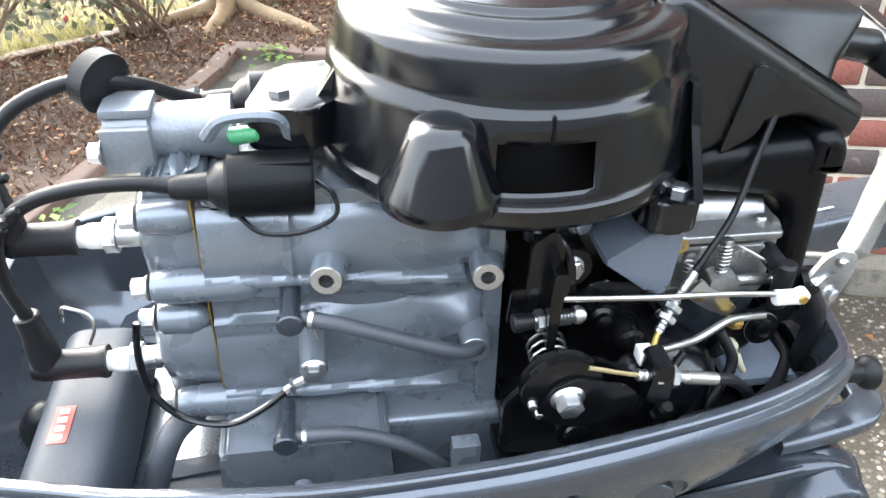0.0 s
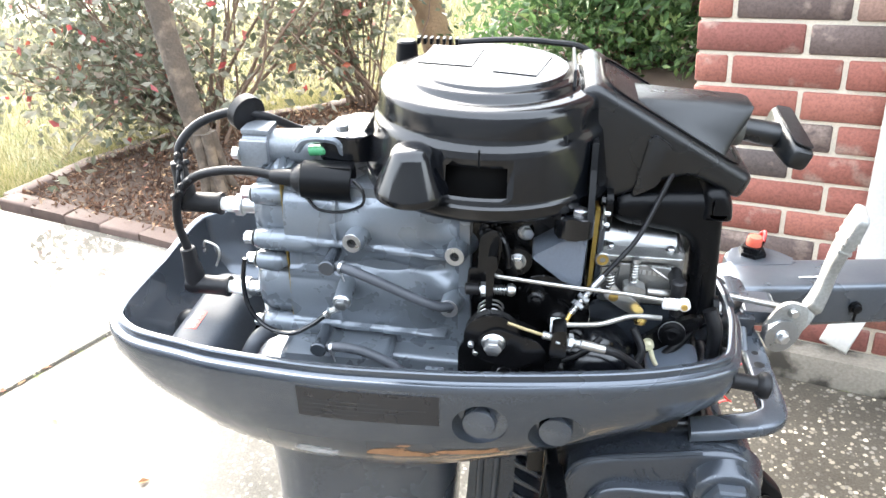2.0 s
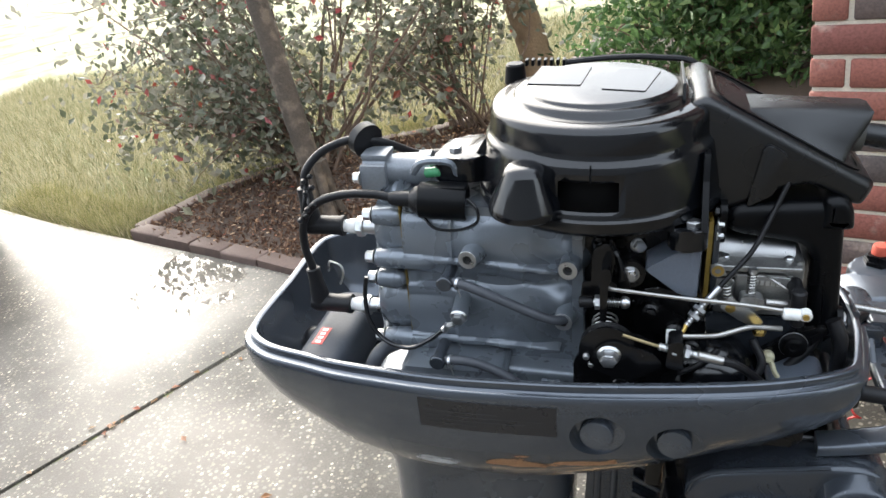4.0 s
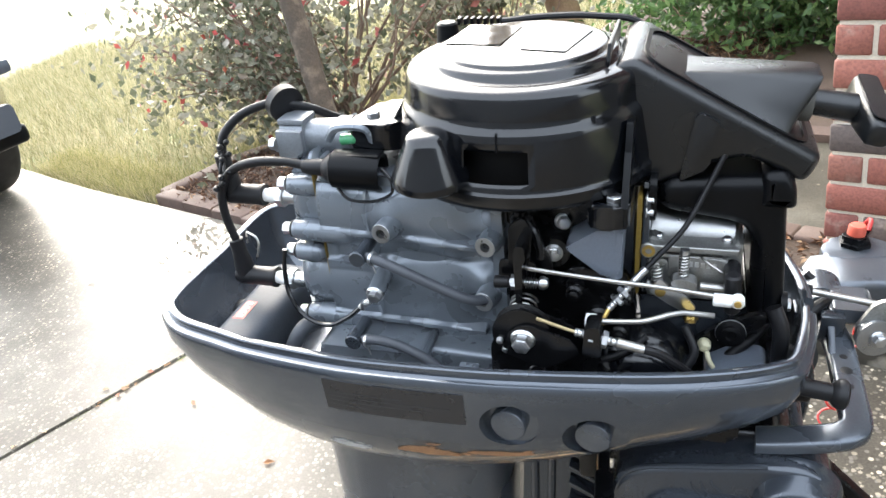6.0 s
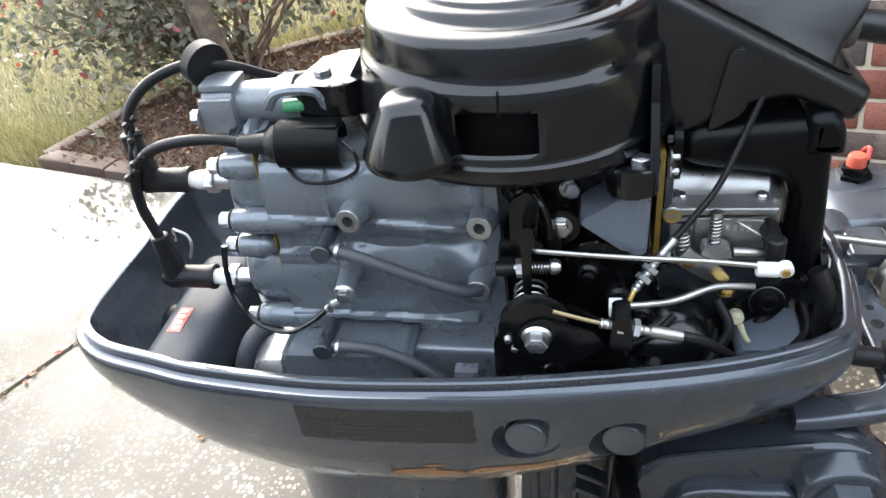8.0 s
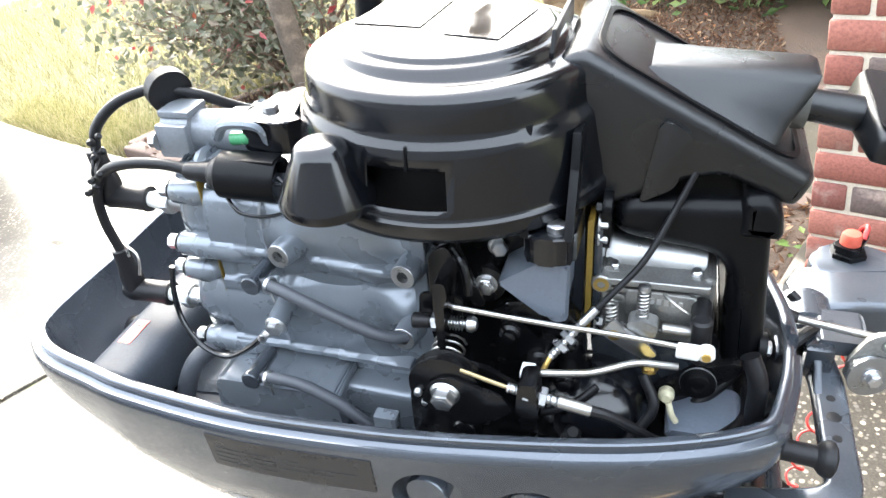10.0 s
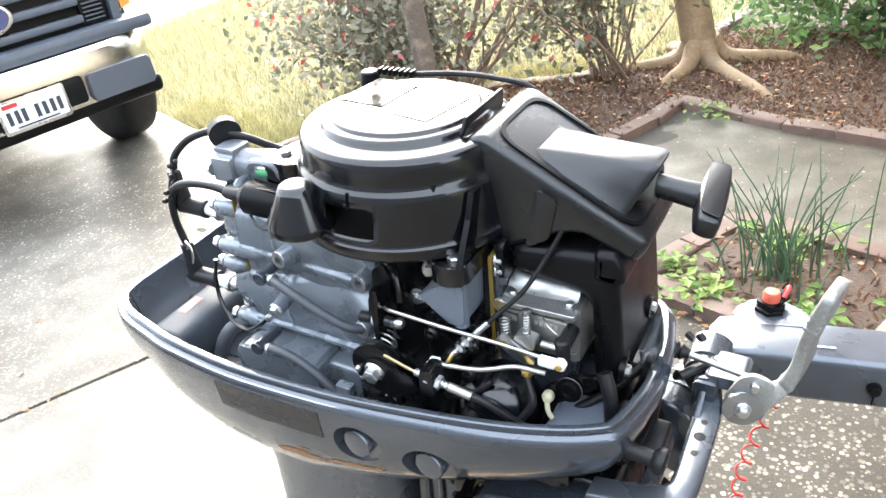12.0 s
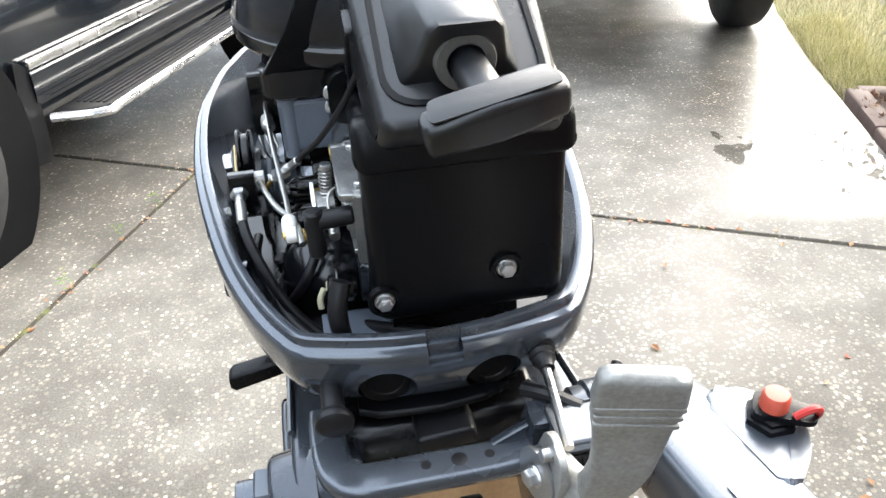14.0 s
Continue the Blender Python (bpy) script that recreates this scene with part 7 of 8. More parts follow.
part("windscreen", bm, GLASS_DK, truck)
for x in (0.08, -3.6):
    for s in (-1, 1):
        wheel(truck, pose(x, s * 0.73, 0.385, 0, 0, 0 if s < 0 else 180))
# bumper: chrome bar bending back at its ends
bm = bmesh.new()
lp = []
for y in np.linspace(-0.83, 0.83, 27):
    back = 0.0 if abs(y) < 0.45 else 0.40 * ((abs(y) - 0.45) / 0.38) ** 2.2
    x = 0.97 - 0.04 * (y / 0.83) ** 2 - back
    lp.append([(x - 0.10, y, 0.755), (x - 0.03, y, 0.765), (x, y, 0.745), (x + 0.012, y, 0.70), (x + 0.008, y, 0.60), (x - 0.005, y, 0.49), (x - 0.05, y, 0.475), (x - 0.10, y, 0.49)])
rings(bm, lp)
bump = part("bumper", bm, CHROME, truck, "dusty chrome front bumper", 40)
for y0, y1 in ((-0.62, -0.285), (0.285, 0.62)):
    bm = bmesh.new()
    prism(bm, rounded([(y0, 0.645), (y1, 0.645), (y1, 0.50), (y0, 0.50)], 0.02), 0.95, 0.995, "yz", 0.012)
    part("bumper_pad", bm, GRILLE_GREY, bump, "grey plastic bumper pad")
bm = bmesh.new()
prism(bm, rounded([(-0.26, 0.655), (0.26, 0.655), (0.26, 0.515), (-0.26, 0.515)], 0.02), 0.955, 0.984, "yz", 0.004)
part("plate_recess", bm, BLACK_PLASTIC, bump, "dark plate recess")
bm = bmesh.new()
box(bm, (0.86, 0, 0.47), (0.16, 1.36, 0.10), 0.04, 4)
part("valance", bm, BLACK_PLASTIC, truck, "black lower valance")
# number plate: bars in place of the characters
bm = bmesh.new()
prism(bm, rounded([(-0.16, 0.485), (0.16, 0.485), (0.16, 0.65), (-0.16, 0.65)], 0.012), 0.988, 0.996, "yz", 0.003)
plate = part("number_plate", bm, SILVER, bump, "white plate in a bright frame, characters as bars")
bm = bmesh.new()
prism(bm, rounded([(-0.148, 0.502), (0.148, 0.502), (0.148, 0.638), (-0.148, 0.638)], 0.008), 0.996, 0.9975, "yz")
part("plate_face", bm, mat("pale_blue_white_plate", (0.66, 0.72, 0.74), 0.4, 0, 0.06, 10, 100, 0.02), plate)
PLATE_INK = mat("dark_plate_ink", (0.03, 0.035, 0.05), 0.5, 0, 0.1, 10, 100, 0.02)
for k, y in enumerate((-0.118, -0.082, -0.05, 0.012, 0.048, 0.084, 0.118)):
    bm = bmesh.new()
    box(bm, (0.998, y, 0.562), (0.0015, 0.020, 0.066))
    part("character_bar", bm, PLATE_INK, plate)
bm = bmesh.new()
box(bm, (0.998, -0.10, 0.622), (0.0015, 0.07, 0.02))
part("red_bar", bm, RED_PL, plate)
bm = bmesh.new()
box(bm, (0.998, 0.0, 0.511), (0.0015, 0.2, 0.008))
part("frame_bar", bm, PLATE_INK, plate)
# grille with three bars, side mesh blocks and an oval badge
bm = bmesh.new()
prism(bm, rounded([(-0.60, 0.80), (0.60, 0.80), (0.63, 1.14), (-0.63, 1.14)], 0.04), 0.70, 0.78, "yz", 0.01)
gr = part("grille", bm, BLACK_PLASTIC, truck, "dark grille with three broad grey bars")
bm = bmesh.new()
box(bm, (0.80, 0, 0.80), (0.20, 1.50, 0.075), 0.03)
part("lower_grille_bar", bm, GRILLE_GREY, truck, "grey lip above the bumper")
for z in (0.885, 0.975, 1.065):
    bm = bmesh.new()
    box(bm, (0.80, 0, z), (0.05, 0.88, 0.042), 0.012)
    part("grille_bar", bm, GRILLE_GREY, gr)
for s in (-1, 1):
    bm = bmesh.new()
    prism(bm, rounded([(s * 0.44, 0.845), (s * 0.56, 0.845), (s * 0.585, 1.13), (s * 0.44, 1.13)], 0.015), 0.77, 0.80, "yz", 0.004)
    side = part("grille_side", bm, BLACK_PLASTIC, gr)
    for k in range(12):
        bm = bmesh.new()
        box(bm, (0.803, s * 0.505, 0.865 + k * 0.022), (0.012, 0.10, 0.007), 0.002)
        part("slat", bm, GRILLE_GREY, side)
    bm = bmesh.new()
    prism(bm, rounded([(s * 0.585, 0.835), (s * 0.63, 0.835), (s * 0.655, 1.15), (s * 0.605, 1.15)], 0.01), 0.74, 0.815, "yz", 0.006)
    part("grille_surround", bm, GRILLE_GREY, gr)
    bm = bmesh.new()
    rings(bm, [[(0.76, s * 0.66, 0.86), (0.76, s * 0.66, 1.13), (0.70, s * 0.66, 1.13), (0.70, s * 0.66, 0.86)], [(0.56, s * 0.78, 0.90), (0.54, s * 0.78, 1.14), (0.44, s * 0.78, 1.14), (0.46, s * 0.78, 0.90)]])
    hl = part("headlight", bm, LAMP, truck, "clear rectangular headlight")
    bm = bmesh.new()
    rings(bm, [[(0.765, s * 0.665, 0.87), (0.765, s * 0.665, 0.93), (0.74, s * 0.665, 0.93), (0.74, s * 0.665, 0.87)], [(0.72, s * 0.74, 0.88), (0.72, s * 0.74, 0.93), (0.70, s * 0.74, 0.93), (0.70, s * 0.74, 0.88)]])
    part("amber_lens", bm, AMBER, hl, "amber turn signal")
bm = bmesh.new()
lathe(bm, (0.82, 0, 0.995), (1, 0, 0), [(0, 0.001), (0.012, 0.08), (0.018, 0.078), (0.02, 0.07)], 36)
for v in bm.verts:
    v.co.y *= 1.55
badge = part("badge", bm, SILVER, gr, "silver oval badge")
bm = bmesh.new()
lathe(bm, (0.839, 0, 0.995), (1, 0, 0), [(0, 0.066), (0.003, 0.064)], 36)
for v in bm.verts:
    v.co.y *= 1.6
part("badge_field", bm, mat("deep_blue_enamel", (0.02, 0.035, 0.12), 0.2, 0.1, 0.1, 10, 100, 0.02), badge, "blue oval field")

# ---- second vehicle, side on, with a running board ----
SV = Matrix.Translation((-2.07, -1.25, 0)) @ Matrix.Rotation(math.atan2(0.36, -0.93), 4, "Z")   # x along the vehicle away from the house; -y faces the motor
suv = empty("parked_suv", SV)
tagged(suv, "dark metallic grey parked vehicle with a silver-edged running board", "car")
SUV_PAINT = mat("dark_metallic_paint", (0.010, 0.013, 0.017), 0.16, 0.3, 0.06, 3, 300, 0.02, coat=0.5)


def side_section(x, z0, z1, y0=0.0, r=0.09, tin=0.12):
    return [(x, y, z) for y, z in rounded([(y0 + 0.02, z0), (1.86 - y0, z0), (1.88 - y0, (z0 + z1) / 2), (1.86 - tin - y0, z1), (y0 + tin, z1), (y0, (z0 + z1) / 2)], r, 3)]


bm = bmesh.new()
rings(bm, [side_section(-1.0, 0.55, 0.85, 0.12, 0.1), side_section(-0.85, 0.42, 1.0, 0.04, 0.1), side_section(-0.2, 0.46, 1.1), side_section(0.6, 0.42, 1.14), side_section(2.6, 0.42, 1.16), side_section(3.6, 0.46, 1.16, 0.02), side_section(3.95, 0.55, 1.1, 0.08)])
part("body", bm, SUV_PAINT, suv, "", 50)
bm = bmesh.new()
rings(bm, [side_section(0.35, 1.05, 1.15, 0.08, 0.03, 0.1), side_section(1.0, 1.05, 1.72, 0.05, 0.1, 0.24), side_section(3.2, 1.05, 1.75, 0.05, 0.1, 0.24), side_section(3.8, 1.05, 1.3, 0.08, 0.08, 0.2)])
part("cabin", bm, GLASS_DK, suv, "", 50)
for x in (-0.30, 2.6):
    for s in (0, 1):
        wheel(suv, pose(x, 0.085 if s == 0 else 1.795, 0.375, 0, 0, 0 if s == 0 else 180), 0.375, 0.24)
        bm = bmesh.new()
        yy = 0.0 if s == 0 else 1.88
        lathe(bm, (x, yy - 0.02 + (0 if s == 0 else -0.12), 0.40), (0, 1, 0), [(0, 0.52), (0.16, 0.52)], 40)
        part("wheel_arch", bm, mat("black_arch_liner", (0.004, 0.004, 0.0045), 0.8, 0, 0.2, 8, 80, 0.2, spec=0.1), suv, "black wheel arch")
bm = bmesh.new()
prism(bm, rounded([(0.34, -0.03), (0.42, -0.205), (2.22, -0.205), (2.30, -0.03)], 0.03), 0.355, 0.395, "xy", 0.01)
step = part("running_board", bm, BLACK_PLASTIC, suv, "ribbed black running board with a silver edge")
bm = bmesh.new()
tube(bm, [(0.325, -0.03, 0.38), (0.41, -0.212, 0.38), (0.6, -0.215, 0.38), (2.0, -0.215, 0.38), (2.23, -0.212, 0.38), (2.31, -0.03, 0.38)], 0.018, 8)
part("silver_edge", bm, SILVER, step)
for k in range(5):
    bm = bmesh.new()
    box(bm, (1.32, -0.06 - k * 0.028, 0.3975), (1.72, 0.012, 0.006), 0.002)
    part("tread_rib", bm, mat("grey_tread", (0.010, 0.011, 0.014), 0.4, 0.0, 0.1, 10, 200, 0.1, spec=0.2), step)
bm = bmesh.new()
box(bm, (1.40, -0.008, 0.585), (2.2, 0.03, 0.036), 0.012)
part("side_trim", bm, SILVER, suv, "silver door trim strip")
bm = bmesh.new()
prism(bm, rounded([(0.16, 0.24), (0.30, 0.22), (0.33, 0.56), (0.24, 0.62)], 0.02), -0.01, 0.2, "xz", 0.008)
part("mud_flap", bm, BLACK_PLASTIC, suv, "black mud flap")
bm = bmesh.new()
prism(bm, rounded([(-0.022, 0.565), (-0.016, 0.46), (0.012, 0.37), (0.12, 0.37), (0.12, 0.565)], 0.02), 0.30, 2.29, "yz", 0.008)
part("rocker_panel", bm, SUV_PAINT, suv, "dark glossy rocker panel", 50)

# ---- plants ----


def leaf_material(name, stops, rough=0.5, gloss=0.3):
    m = bpy.data.materials.new(name)
    m.use_nodes = True
    n, l = m.node_tree.nodes, m.node_tree.links
    b = n["Principled BSDF"]
    g = n.new("ShaderNodeNewGeometry")
    cr = n.new("ShaderNodeValToRGB")
    while len(cr.color_ramp.elements) < len(stops):
        cr.color_ramp.elements.new(0.5)
    for e, (p, c) in zip(cr.color_ramp.elements, stops):
        e.position, e.color = p, (*c, 1)
    l.new(g.outputs["Random Per Island"], cr.inputs["Fac"])
    tc = n.new("ShaderNodeTexCoord")
    nz = n.new("ShaderNodeTexNoise")
    nz.inputs["Scale"].default_value = 60
    l.new(tc.outputs["Object"], nz.inputs["Vector"])
    hsv = n.new("ShaderNodeHueSaturation")
    mr = n.new("ShaderNodeMapRange")
    mr.inputs["To Min"].default_value, mr.inputs["To Max"].default_value = 0.6, 1.4
    l.new(nz.outputs["Fac"], mr.inputs["Value"])
    l.new(mr.outputs["Result"], hsv.inputs["Value"])
    l.new(cr.outputs["Color"], hsv.inputs["Color"])
    l.new(hsv.outputs["Color"], b.inputs["Base Color"])
    b.inputs["Roughness"].default_value = rough
    tr = n.new("ShaderNodeBsdfTranslucent")
    l.new(hsv.outputs["Color"], tr.inputs["Color"])
    mx = n.new("ShaderNodeMixShader")
    mx.inputs[0].default_value = 0.45
    l.new(b.outputs[0], mx.inputs[1])
    l.new(tr.outputs[0], mx.inputs[2])
    l.new(mx.outputs[0], n["Material Output"].inputs["Surface"])
    MATS[name] = m
    return m


def leaves(name, points, size, ratio, material, parent, rs, droop=0.3, label=""):
    """Many folded leaves at the given points, in one mesh."""
    n = len(points)
    d = rs.normal(size=(n, 3))
    d[:, 2] -= droop
    d /= np.linalg.norm(d, axis=1)[:, None]
    e = rs.normal(size=(n, 3))
    s = np.cross(d, e)
    s /= np.linalg.norm(s, axis=1)[:, None]
    k = np.cross(s, d)
    L = (size * rs.uniform(0.6, 1.3, n))[:, None]
    W = L * ratio
    P = np.asarray(points)
    v = np.stack([P, P + d * L * 0.45 + s * W * 0.5 + k * L * 0.08, P + d * L, P + d * L * 0.45 - s * W * 0.5 + k * L * 0.08], 1).reshape(-1, 3)
    f = (np.arange(n)[:, None] * 4 + np.array([0, 1, 2, 3])).tolist()
    me = bpy.data.meshes.new(name)
    me.from_pydata(v.tolist(), [], f)
    me.materials.append(material)
    ob = new(name, me)
    ob.parent = parent
    return tagged(ob, label, "", "", "stuff")


def clumps(rs, centres, per, spread):
    """Points in clumps round the centres."""
    out = []
    for c in centres:
        out.append(np.asarray(c) + rs.normal(size=(per, 3)) * spread)
    return np.concatenate(out)


BARK = mat("grey_brown_bark", (0.085, 0.066, 0.05), 0.85, 0, 0.3, 8, 90, 0.8, stain=(0.17, 0.13, 0.095), stain_at=(0.5, 0.62), depth=0.006)
BARK_PALE = mat("tan_peeling_bark", (0.24, 0.17, 0.105), 0.8, 0, 0.3, 6, 70, 0.8, stain=(0.19, 0.13, 0.08), stain_at=(0.5, 0.65), depth=0.006)
TWIG = mat("thin_brown_stems", (0.16, 0.11, 0.08), 0.8, 0, 0.3, 20, 100, 0.4)
LEAF_RED = leaf_material("dull_purple_green_leaves", [(0.0, (0.075, 0.090, 0.055)), (0.4, (0.15, 0.16, 0.11)), (0.7, (0.24, 0.235, 0.18)), (0.955, (0.34, 0.32, 0.26)), (0.982, (0.34, 0.06, 0.07)), (1.0, (0.30, 0.09, 0.05))], 0.32)
LEAF_GREEN = leaf_material("glossy_green_leaves", [(0.0, (0.04, 0.085, 0.03)), (0.5, (0.075, 0.15, 0.05)), (0.85, (0.13, 0.22, 0.08)), (1.0, (0.22, 0.30, 0.12))], 0.38)
GRASS = leaf_material("winter_grass", [(0.0, (0.10, 0.12, 0.05)), (0.4, (0.27, 0.25, 0.13)), (0.7, (0.40, 0.36, 0.22)), (1.0, (0.52, 0.47, 0.33))], 0.7)
GRASS_GREEN = leaf_material("green_verge_grass", [(0.0, (0.11, 0.13, 0.04)), (0.4, (0.30, 0.29, 0.12)), (0.75, (0.44, 0.39, 0.20)), (1.0, (0.56, 0.49, 0.32))], 0.7)
MULCH = leaf_material("bark_mulch", [(0.0, (0.06, 0.034, 0.024)), (0.5, (0.13, 0.07, 0.045)), (0.85, (0.21, 0.125, 0.08)), (1.0, (0.38, 0.28, 0.2))], 0.85)
FALLEN = leaf_material("fallen_leaves", [(0.0, (0.30, 0.14, 0.06)), (0.5, (0.42, 0.26, 0.14)), (0.8, (0.5, 0.36, 0.24)), (1.0, (0.45, 0.09, 0.05))], 0.7)


def limb(bm, pts, r0, r1, seg=12, sub=4):
    tube(bm, pts, r0, seg, sub, radii=[r0, (r0 * 0.6 + r1 * 0.4), r1])


rs = np.random.RandomState(3)

# crape-myrtle-like trunk in the bed
tree = empty("tree")
tagged(tree, "slim grey-brown tree trunk growing out of the mulch", "tree")
bm = bmesh.new()
limb(bm, [(-1.45, 2.53, -0.05), (-1.46, 2.54, 0.10), (-1.52, 2.58, 0.4), (-1.59, 2.65, 0.9), (-1.64, 2.70, 1.4), (-1.71, 2.78, 2.2), (-1.78, 2.8, 3.0)], 0.06, 0.036, 16)
part("trunk", bm, BARK, tree, "", 60)
for a in range(5):
    t = a * 1.26 + 0.3
    bm = bmesh.new()
    limb(bm, [(-1.465 + math.cos(t) * 0.030, 2.545 + math.sin(t) * 0.030, 0.30), (-1.455 + math.cos(t) * 0.050, 2.53 + math.sin(t) * 0.050, 0.10), (-1.45 + math.cos(t) * 0.085, 2.53 + math.sin(t) * 0.085, -0.02)], 0.026, 0.022, 10)
    part("root", bm, BARK, tree, "", 60)
tree2 = empty("tree")
tagged(tree2, "thick tan-barked tree trunk with spreading surface roots", "tree")
bm = bmesh.new()
limb(bm, [(-0.52, 3.95, -0.08), (-0.53, 3.95, 0.12), (-0.58, 3.97, 0.4), (-0.68, 4.0, 0.9), (-0.75, 4.02, 1.6), (-0.8, 4.05, 3.0)], 0.104, 0.074, 20)
part("trunk", bm, BARK_PALE, tree2, "", 60)
for t, ln in ((3.5, 0.5), (4.4, 0.35), (5.4, 0.6), (0.2, 0.45), (2.2, 0.4)):
    c, s = math.cos(t), math.sin(t)
    bm = bmesh.new()
    limb(bm, [(-0.52 + c * 0.05, 3.95 + s * 0.05, 0.15), (-0.52 + c * 0.15, 3.95 + s * 0.15, 0.045), (-0.52 + c * ln, 3.95 + s * ln, 0.02), (-0.52 + c * ln * 1.3, 3.95 + s * ln * 1.25, -0.03)], 0.06, 0.015, 10)
    part("root", bm, BARK_PALE, tree2, "", 60)

def shrub(name, label, base, blobs, stems, per, spread, size, ratio, material, droop=0.2, twigs=True):
    root = empty(name)
    tagged(root, label, "shrub")
    bm = bmesh.new()
    tips = []
    for k in range(stems):
        c, r = blobs[k % len(blobs)]
        d = rs.normal(size=3)
        d /= np.linalg.norm(d)
        tip = Vector(c) + Vector((d[0] * r[0], d[1] * r[1], d[2] * r[2])) * (rs.uniform(0.25, 1.0) ** 0.5)
        b = Vector(base) + Vector((rs.normal() * 0.07, rs.normal() * 0.07, 0))
        mid = b.lerp(tip, 0.5) + Vector((rs.normal() * 0.13, rs.normal() * 0.13, 0.04 + rs.uniform(-0.1, 0.16)))
        limb(bm, [b, mid, tip], 0.007 if k % 4 else 0.012, 0.002, 6, 4)
        tips += [tip, mid.lerp(tip, 0.6), mid.lerp(tip, 0.3)]
        for j in range(5):
            e = mid.lerp(tip, rs.uniform(0.2, 0.9))
            g = e + Vector(rs.normal(size=3)) * 0.16
            limb(bm, [e, e.lerp(g, 0.5) + Vector(rs.normal(size=3)) * 0.025, g], 0.004, 0.0015, 5, 3)
            tips.append(g)
    tagged(part("stem_work", bm, TWIG, root), kind="stuff")
    leaves("foliage", clumps(rs, [tuple(t) for t in tips], per, spread), size, ratio, material, root, rs, droop)
    return root


shrub("flowering_shrub", "large dusky purple-green shrub with small leaves and red flecks", (-1.75, 3.2, 0.0),
      [((-2.9, 3.6, 0.85), (0.6, 0.5, 0.5)), ((-2.35, 3.5, 1.05), (0.7, 0.5, 0.65)), ((-1.85, 3.5, 1.3), (0.7, 0.5, 0.7)), ((-2.4, 3.35, 0.6), (0.8, 0.4, 0.35)), ((-1.35, 3.75, 1.2), (0.5, 0.45, 0.6)), ((-2.7, 3.6, 1.6), (0.7, 0.5, 0.5)), ((-2.8, 3.35, 0.5), (0.5, 0.3, 0.3)), ((-2.15, 3.2, 0.45), (0.45, 0.3, 0.3))], 64, 15, 0.15, 0.056, 0.62, LEAF_RED)
shrub("flowering_shrub", "thin branching shrub with sparse dark leaves", (-0.95, 3.70, 0.0),
      [((-1.2, 3.8, 0.75), (0.35, 0.35, 0.4)), ((-0.85, 3.95, 0.95), (0.35, 0.35, 0.45)), ((-1.0, 3.9, 1.4), (0.5, 0.4, 0.4)), ((-1.3, 3.6, 0.55), (0.35, 0.3, 0.25))], 24, 15, 0.13, 0.056, 0.6, LEAF_RED)
shrub("evergreen_shrub", "dense glossy green evergreen shrub beside the house", (0.55, 4.7, 0.0),
      [((0.0, 4.5, 0.75), (0.5, 0.5, 0.6)), ((0.6, 4.5, 0.85), (0.6, 0.5, 0.7)), ((1.25, 4.4, 0.8), (0.6, 0.5, 0.7)), ((0.3, 4.8, 1.5), (0.9, 0.5, 0.6)), ((1.2, 4.8, 1.6), (0.8, 0.5, 0.6)), ((0.5, 4.2, 0.35), (0.9, 0.35, 0.3)), ((1.7, 4.1, 0.6), (0.6, 0.5, 0.5))], 90, 30, 0.12, 0.066, 0.5, LEAF_GREEN)


# grass along the lawn's edge
def scatter(n, x0, x1, y0, y1, keep):
    out = []
    while len(out) < n:
        p = (rs.uniform(x0, x1), rs.uniform(y0, y1))
        if keep(*p):
            out.append(p)
    return np.array(out)


def inside(poly, x, y):
    c = False
    for i in range(len(poly)):
        (x0, y0), (x1, y1) = poly[i - 1], poly[i]
        if (y0 > y) != (y1 > y) and x < (x1 - x0) * (y - y0) / (y1 - y0) + x0:
            c = not c
    return c


def on_lawn(x, y):
    e = float(np.interp(x, [-14.5, -4.2, -3.2, -2.6], [8.4, 3.10, 2.67, 2.44]))
    if x < -2.55:
        return y > e + 0.01
    return y > 2.9 and not inside(BED1, x, y) and not inside([(-1.02, 1.89), (0.06, 1.5), (2.4, 1.3), (2.4, 2.3), (-0.42, 3.42)], x, y)


def blades(name, pts, h, w, material, label, lean=0.5):
    n = len(pts)
    a = rs.uniform(0, 2 * math.pi, n)
    hh = h * rs.uniform(0.5, 1.3, n)
    b = rs.normal(size=(n, 2)) * (hh * lean)[:, None]
    P = np.column_stack([pts, np.full(n, -0.055)])
    s = np.column_stack([np.cos(a), np.sin(a), np.zeros(n)]) * w / 2
    top = P + np.column_stack([b, hh + 0.055])
    v = np.stack([P - s, P + s, top], 1).reshape(-1, 3)
    me = bpy.data.meshes.new(name)
    me.from_pydata(v.tolist(), [], (np.arange(n)[:, None] * 3 + np.array([0, 1, 2])).tolist())
    me.materials.append(material)
    return tagged(new(name, me), label, "grass", "", "stuff")


blades("lawn_grass", scatter(60000, -7.0, 0.5, 2.4, 7.0, on_lawn), 0.05, 0.006, GRASS, "yellowed winter grass of the lawn", 0.9)
blades("verge_grass", scatter(9000, -3.9, -1.2, 2.5, 4.2, lambda x, y: on_lawn(x, y) and y < float(np.interp(x, [-4.2, -3.2, -2.6, -2.3, -1.65, -1.2], [3.10, 2.67, 2.44, 2.95, 3.55, 3.7])) + 0.35), 0.062, 0.007, GRASS_GREEN, "longer green grass along the bed", 0.9)

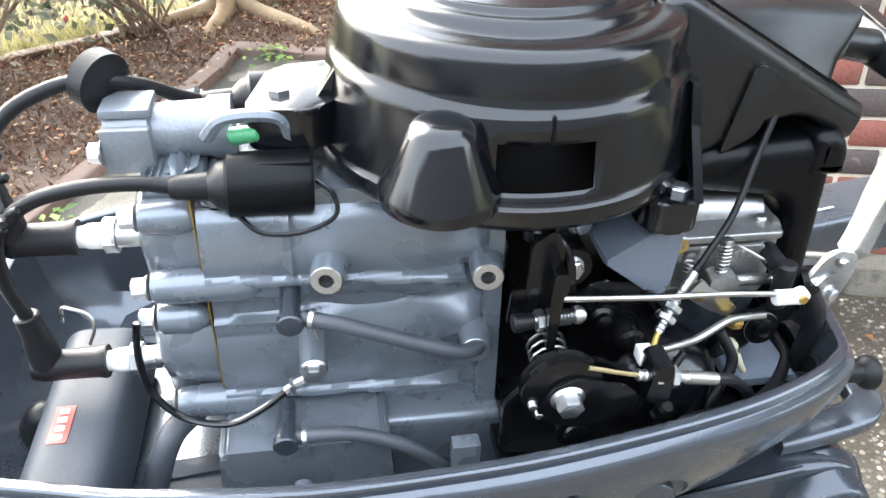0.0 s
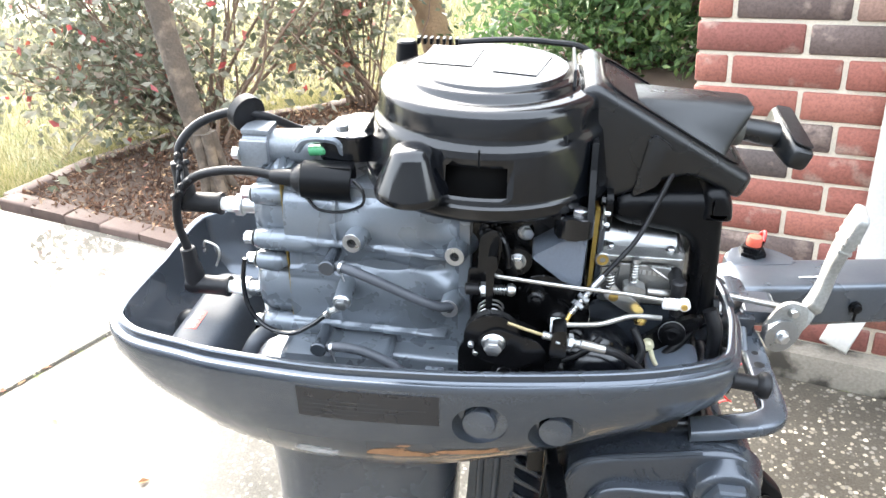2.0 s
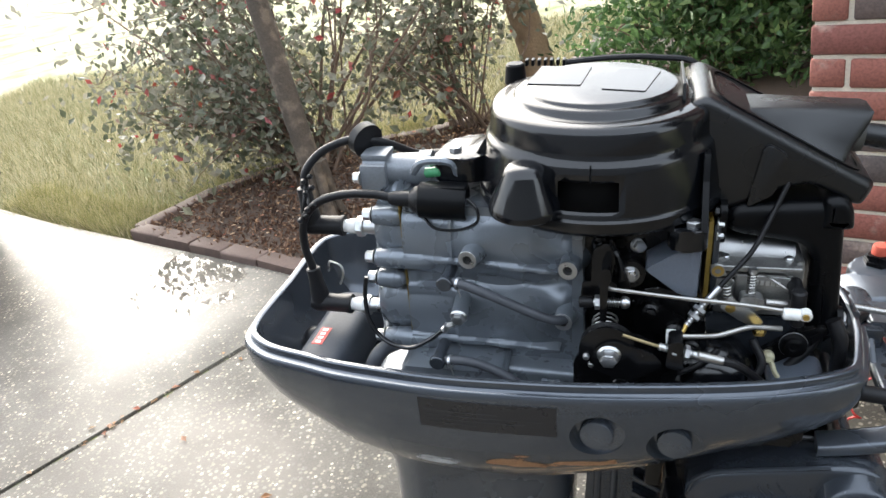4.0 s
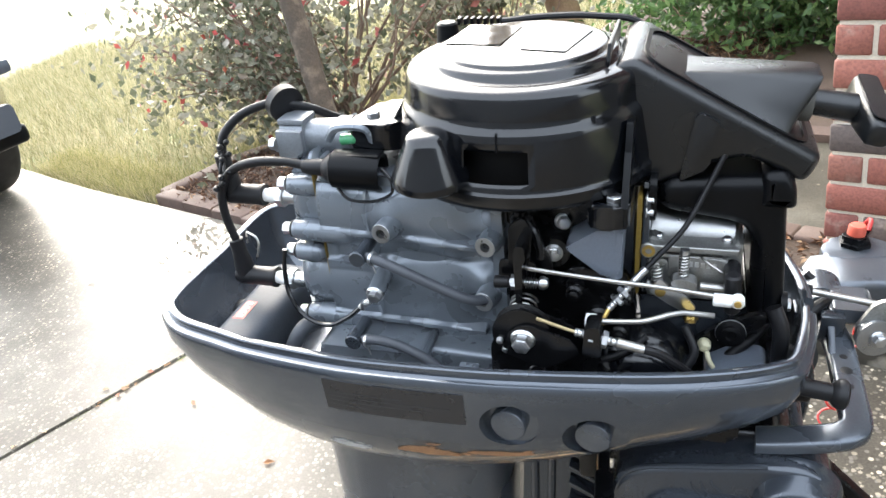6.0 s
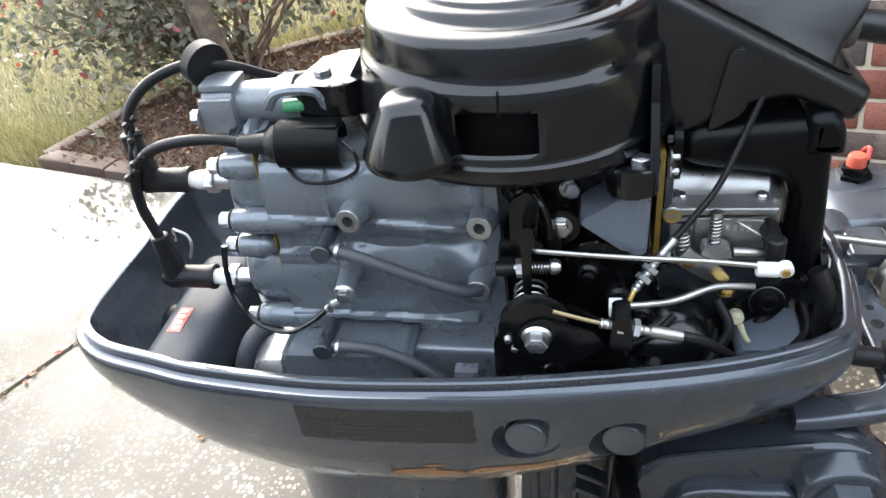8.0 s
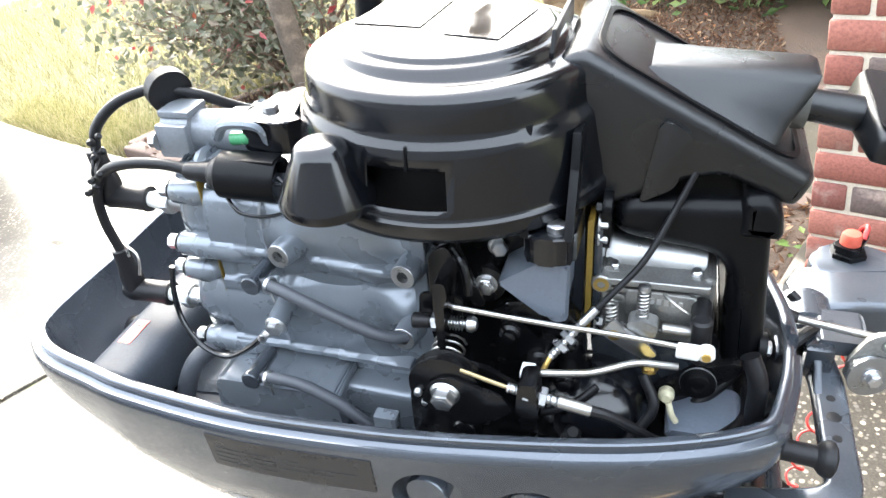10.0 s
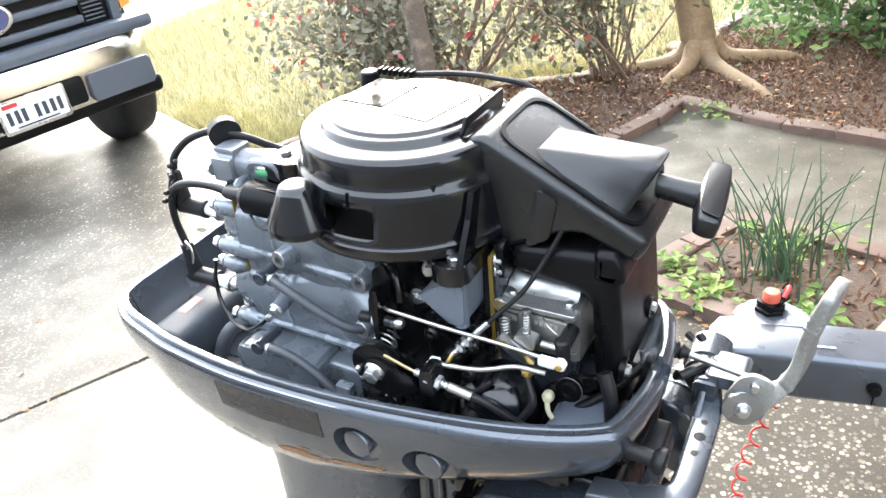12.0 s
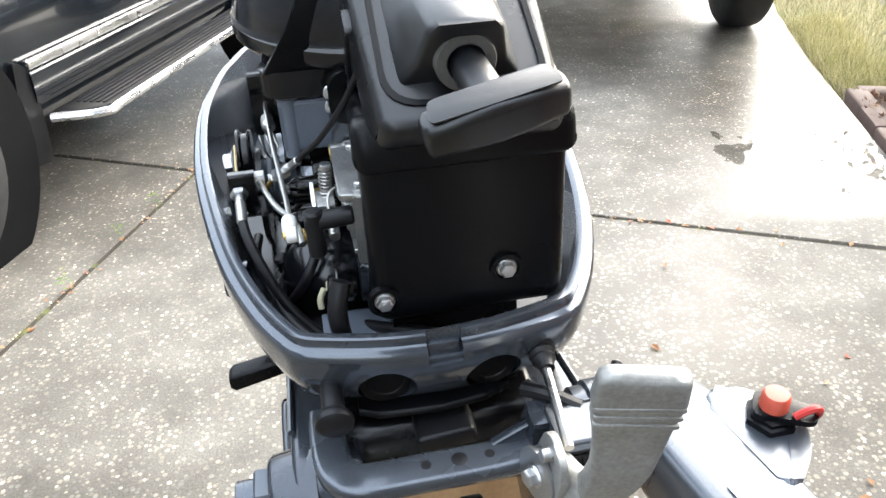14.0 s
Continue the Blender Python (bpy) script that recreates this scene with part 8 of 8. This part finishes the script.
# mulch and fallen leaves
mp = scatter(16000, -2.6, 0.6, 1.9, 4.6, lambda x, y: inside(BED1, x, y))
tagged(leaves("bark_mulch", np.column_stack([mp, rs.uniform(0.012, 0.030, len(mp))]), 0.036, 0.30, MULCH, None, rs, 0.0), "brown bark mulch and twigs covering the bed", "mulch", "", "stuff")
mp = scatter(1300, -0.15, 1.8, 0.85, 2.0, lambda x, y: inside(BED2, x, y))
tagged(leaves("bark_mulch", np.column_stack([mp, rs.uniform(0.012, 0.035, len(mp))]), 0.045, 0.3, MULCH, None, rs, 0.0), "brown bark mulch in the small bed", "mulch", "", "stuff")


def flat_leaves(name, pts, size, label, material=None):
    n = len(pts)
    a = rs.uniform(0, 2 * math.pi, n)
    L = size * rs.uniform(0.5, 1.3, n)
    d = np.column_stack([np.cos(a), np.sin(a), rs.normal(size=n) * 0.12])
    s = np.column_stack([-np.sin(a), np.cos(a), rs.normal(size=n) * 0.12])
    P = np.asarray(pts)
    L = L[:, None]
    up = np.array([0, 0, 0.12])
    v = np.stack([P, P + d * L * 0.4 + s * L * 0.3 + up * L, P + d * L, P + d * L * 0.4 - s * L * 0.3 + up * L], 1).reshape(-1, 3)
    me = bpy.data.meshes.new(name)
    me.from_pydata(v.tolist(), [], (np.arange(n)[:, None] * 4 + np.array([0, 1, 2, 3])).tolist())
    me.materials.append(material or FALLEN)
    return tagged(new(name, me), label, "leaves", "", "stuff")


fp = []
for _ in range(120):
    q = Vector((-1.10, 1.855, 0)).lerp(Vector((-0.31, 1.565, 0)), rs.uniform(0, 1)) if rs.uniform() < 0.6 else Vector((-0.31, 1.565, 0)).lerp(Vector((0.62, 1.255, 0)), rs.uniform(0, 1))
    fp.append((q.x + rs.normal() * 0.014, q.y + rs.normal() * 0.014, 0.006))
for p in scatter(70, -0.1, 1.0, 1.2, 2.0, lambda x, y: inside(BED2, x, y)):
    fp.append((p[0], p[1], 0.04))
for p in scatter(420, -2.4, 0.3, 1.95, 3.9, lambda x, y: inside(BED1, x, y)):
    fp.append((p[0], p[1], 0.05))
for _ in range(60):
    k = rs.uniform(-0.2, 3.0)
    q = JX + J1 * k
    fp.append((q.x + rs.normal() * 0.02, q.y + rs.normal() * 0.02, 0.004))
    q = JX + J2 * k
    fp.append((q.x + rs.normal() * 0.015, q.y + rs.normal() * 0.015, 0.004))
for _ in range(28):
    fp.append((rs.uniform(-2.5, 1.6), rs.uniform(-0.5, 1.4), 0.006))
flat_leaves("fallen_leaves", fp, 0.027, "scattered brown and red fallen leaves")

# weeds: low rosettes of round leaves


def weed(x, y, n, size, leaf=0.045):
    root = empty("weed")
    tagged(root, "low bright green weed with round leaves", "weed", "weeds in the bed")
    pts = np.column_stack([x + rs.normal(size=n) * size, y + rs.normal(size=n) * size, 0.02 + rs.uniform(0.0, 0.05, n)])
    flat = flat_leaves("tuft", pts, leaf, "", LEAF_WEED)
    flat.parent = root
    del flat["category"]
    return root


LEAF_WEED = leaf_material("weed_leaves", [(0.0, (0.07, 0.14, 0.025)), (0.6, (0.15, 0.26, 0.05)), (1.0, (0.28, 0.36, 0.10))], 0.5)
for x, y, n, s in ((-0.13, 1.70, 60, 0.05), (-0.02, 1.57, 70, 0.05), (0.30, 1.50, 60, 0.05), (-0.30, 1.56, 18, 0.03), (0.2, 1.9, 40, 0.06), (0.62, 1.55, 60, 0.06), (-0.3, 3.12, 40, 0.05), (0.35, 2.0, 30, 0.05), (0.1, 1.98, 25, 0.04), (-1.0, 1.86, 16, 0.03)):
    weed(x, y, n, s)
for k in (0.35, 0.62, 0.95, 1.6, 2.1):
    q = JX + J2 * k
    weed(q.x, q.y, 14, 0.012, 0.018)

# horsetail reeds
reeds = empty("horsetail_reeds")
tagged(reeds, "clump of tall dark green horsetail reeds", "reeds")
REED = mat("dark_green_reed", (0.05, 0.10, 0.055), 0.5, 0, 0.3, 12, 80, 0.2)
for k in range(58):
    a, r = rs.uniform(0, 6.28), abs(rs.normal()) * 0.09
    x, y = 0.20 + math.cos(a) * r * 1.5, 1.72 + math.sin(a) * r
    h = rs.uniform(0.15, 0.46)
    lx, ly = rs.normal() * 0.2 * h * 1.4, rs.normal() * 0.2 * h * 1.4
    bm = bmesh.new()
    tube(bm, [(x, y, 0.0), (x + lx * 0.3, y + ly * 0.3, h * 0.5), (x + lx, y + ly, h)], 0.0030, 6, 4, radii=[0.0033, 0.0029, 0.0016])
    part("stem", bm, REED, reeds)
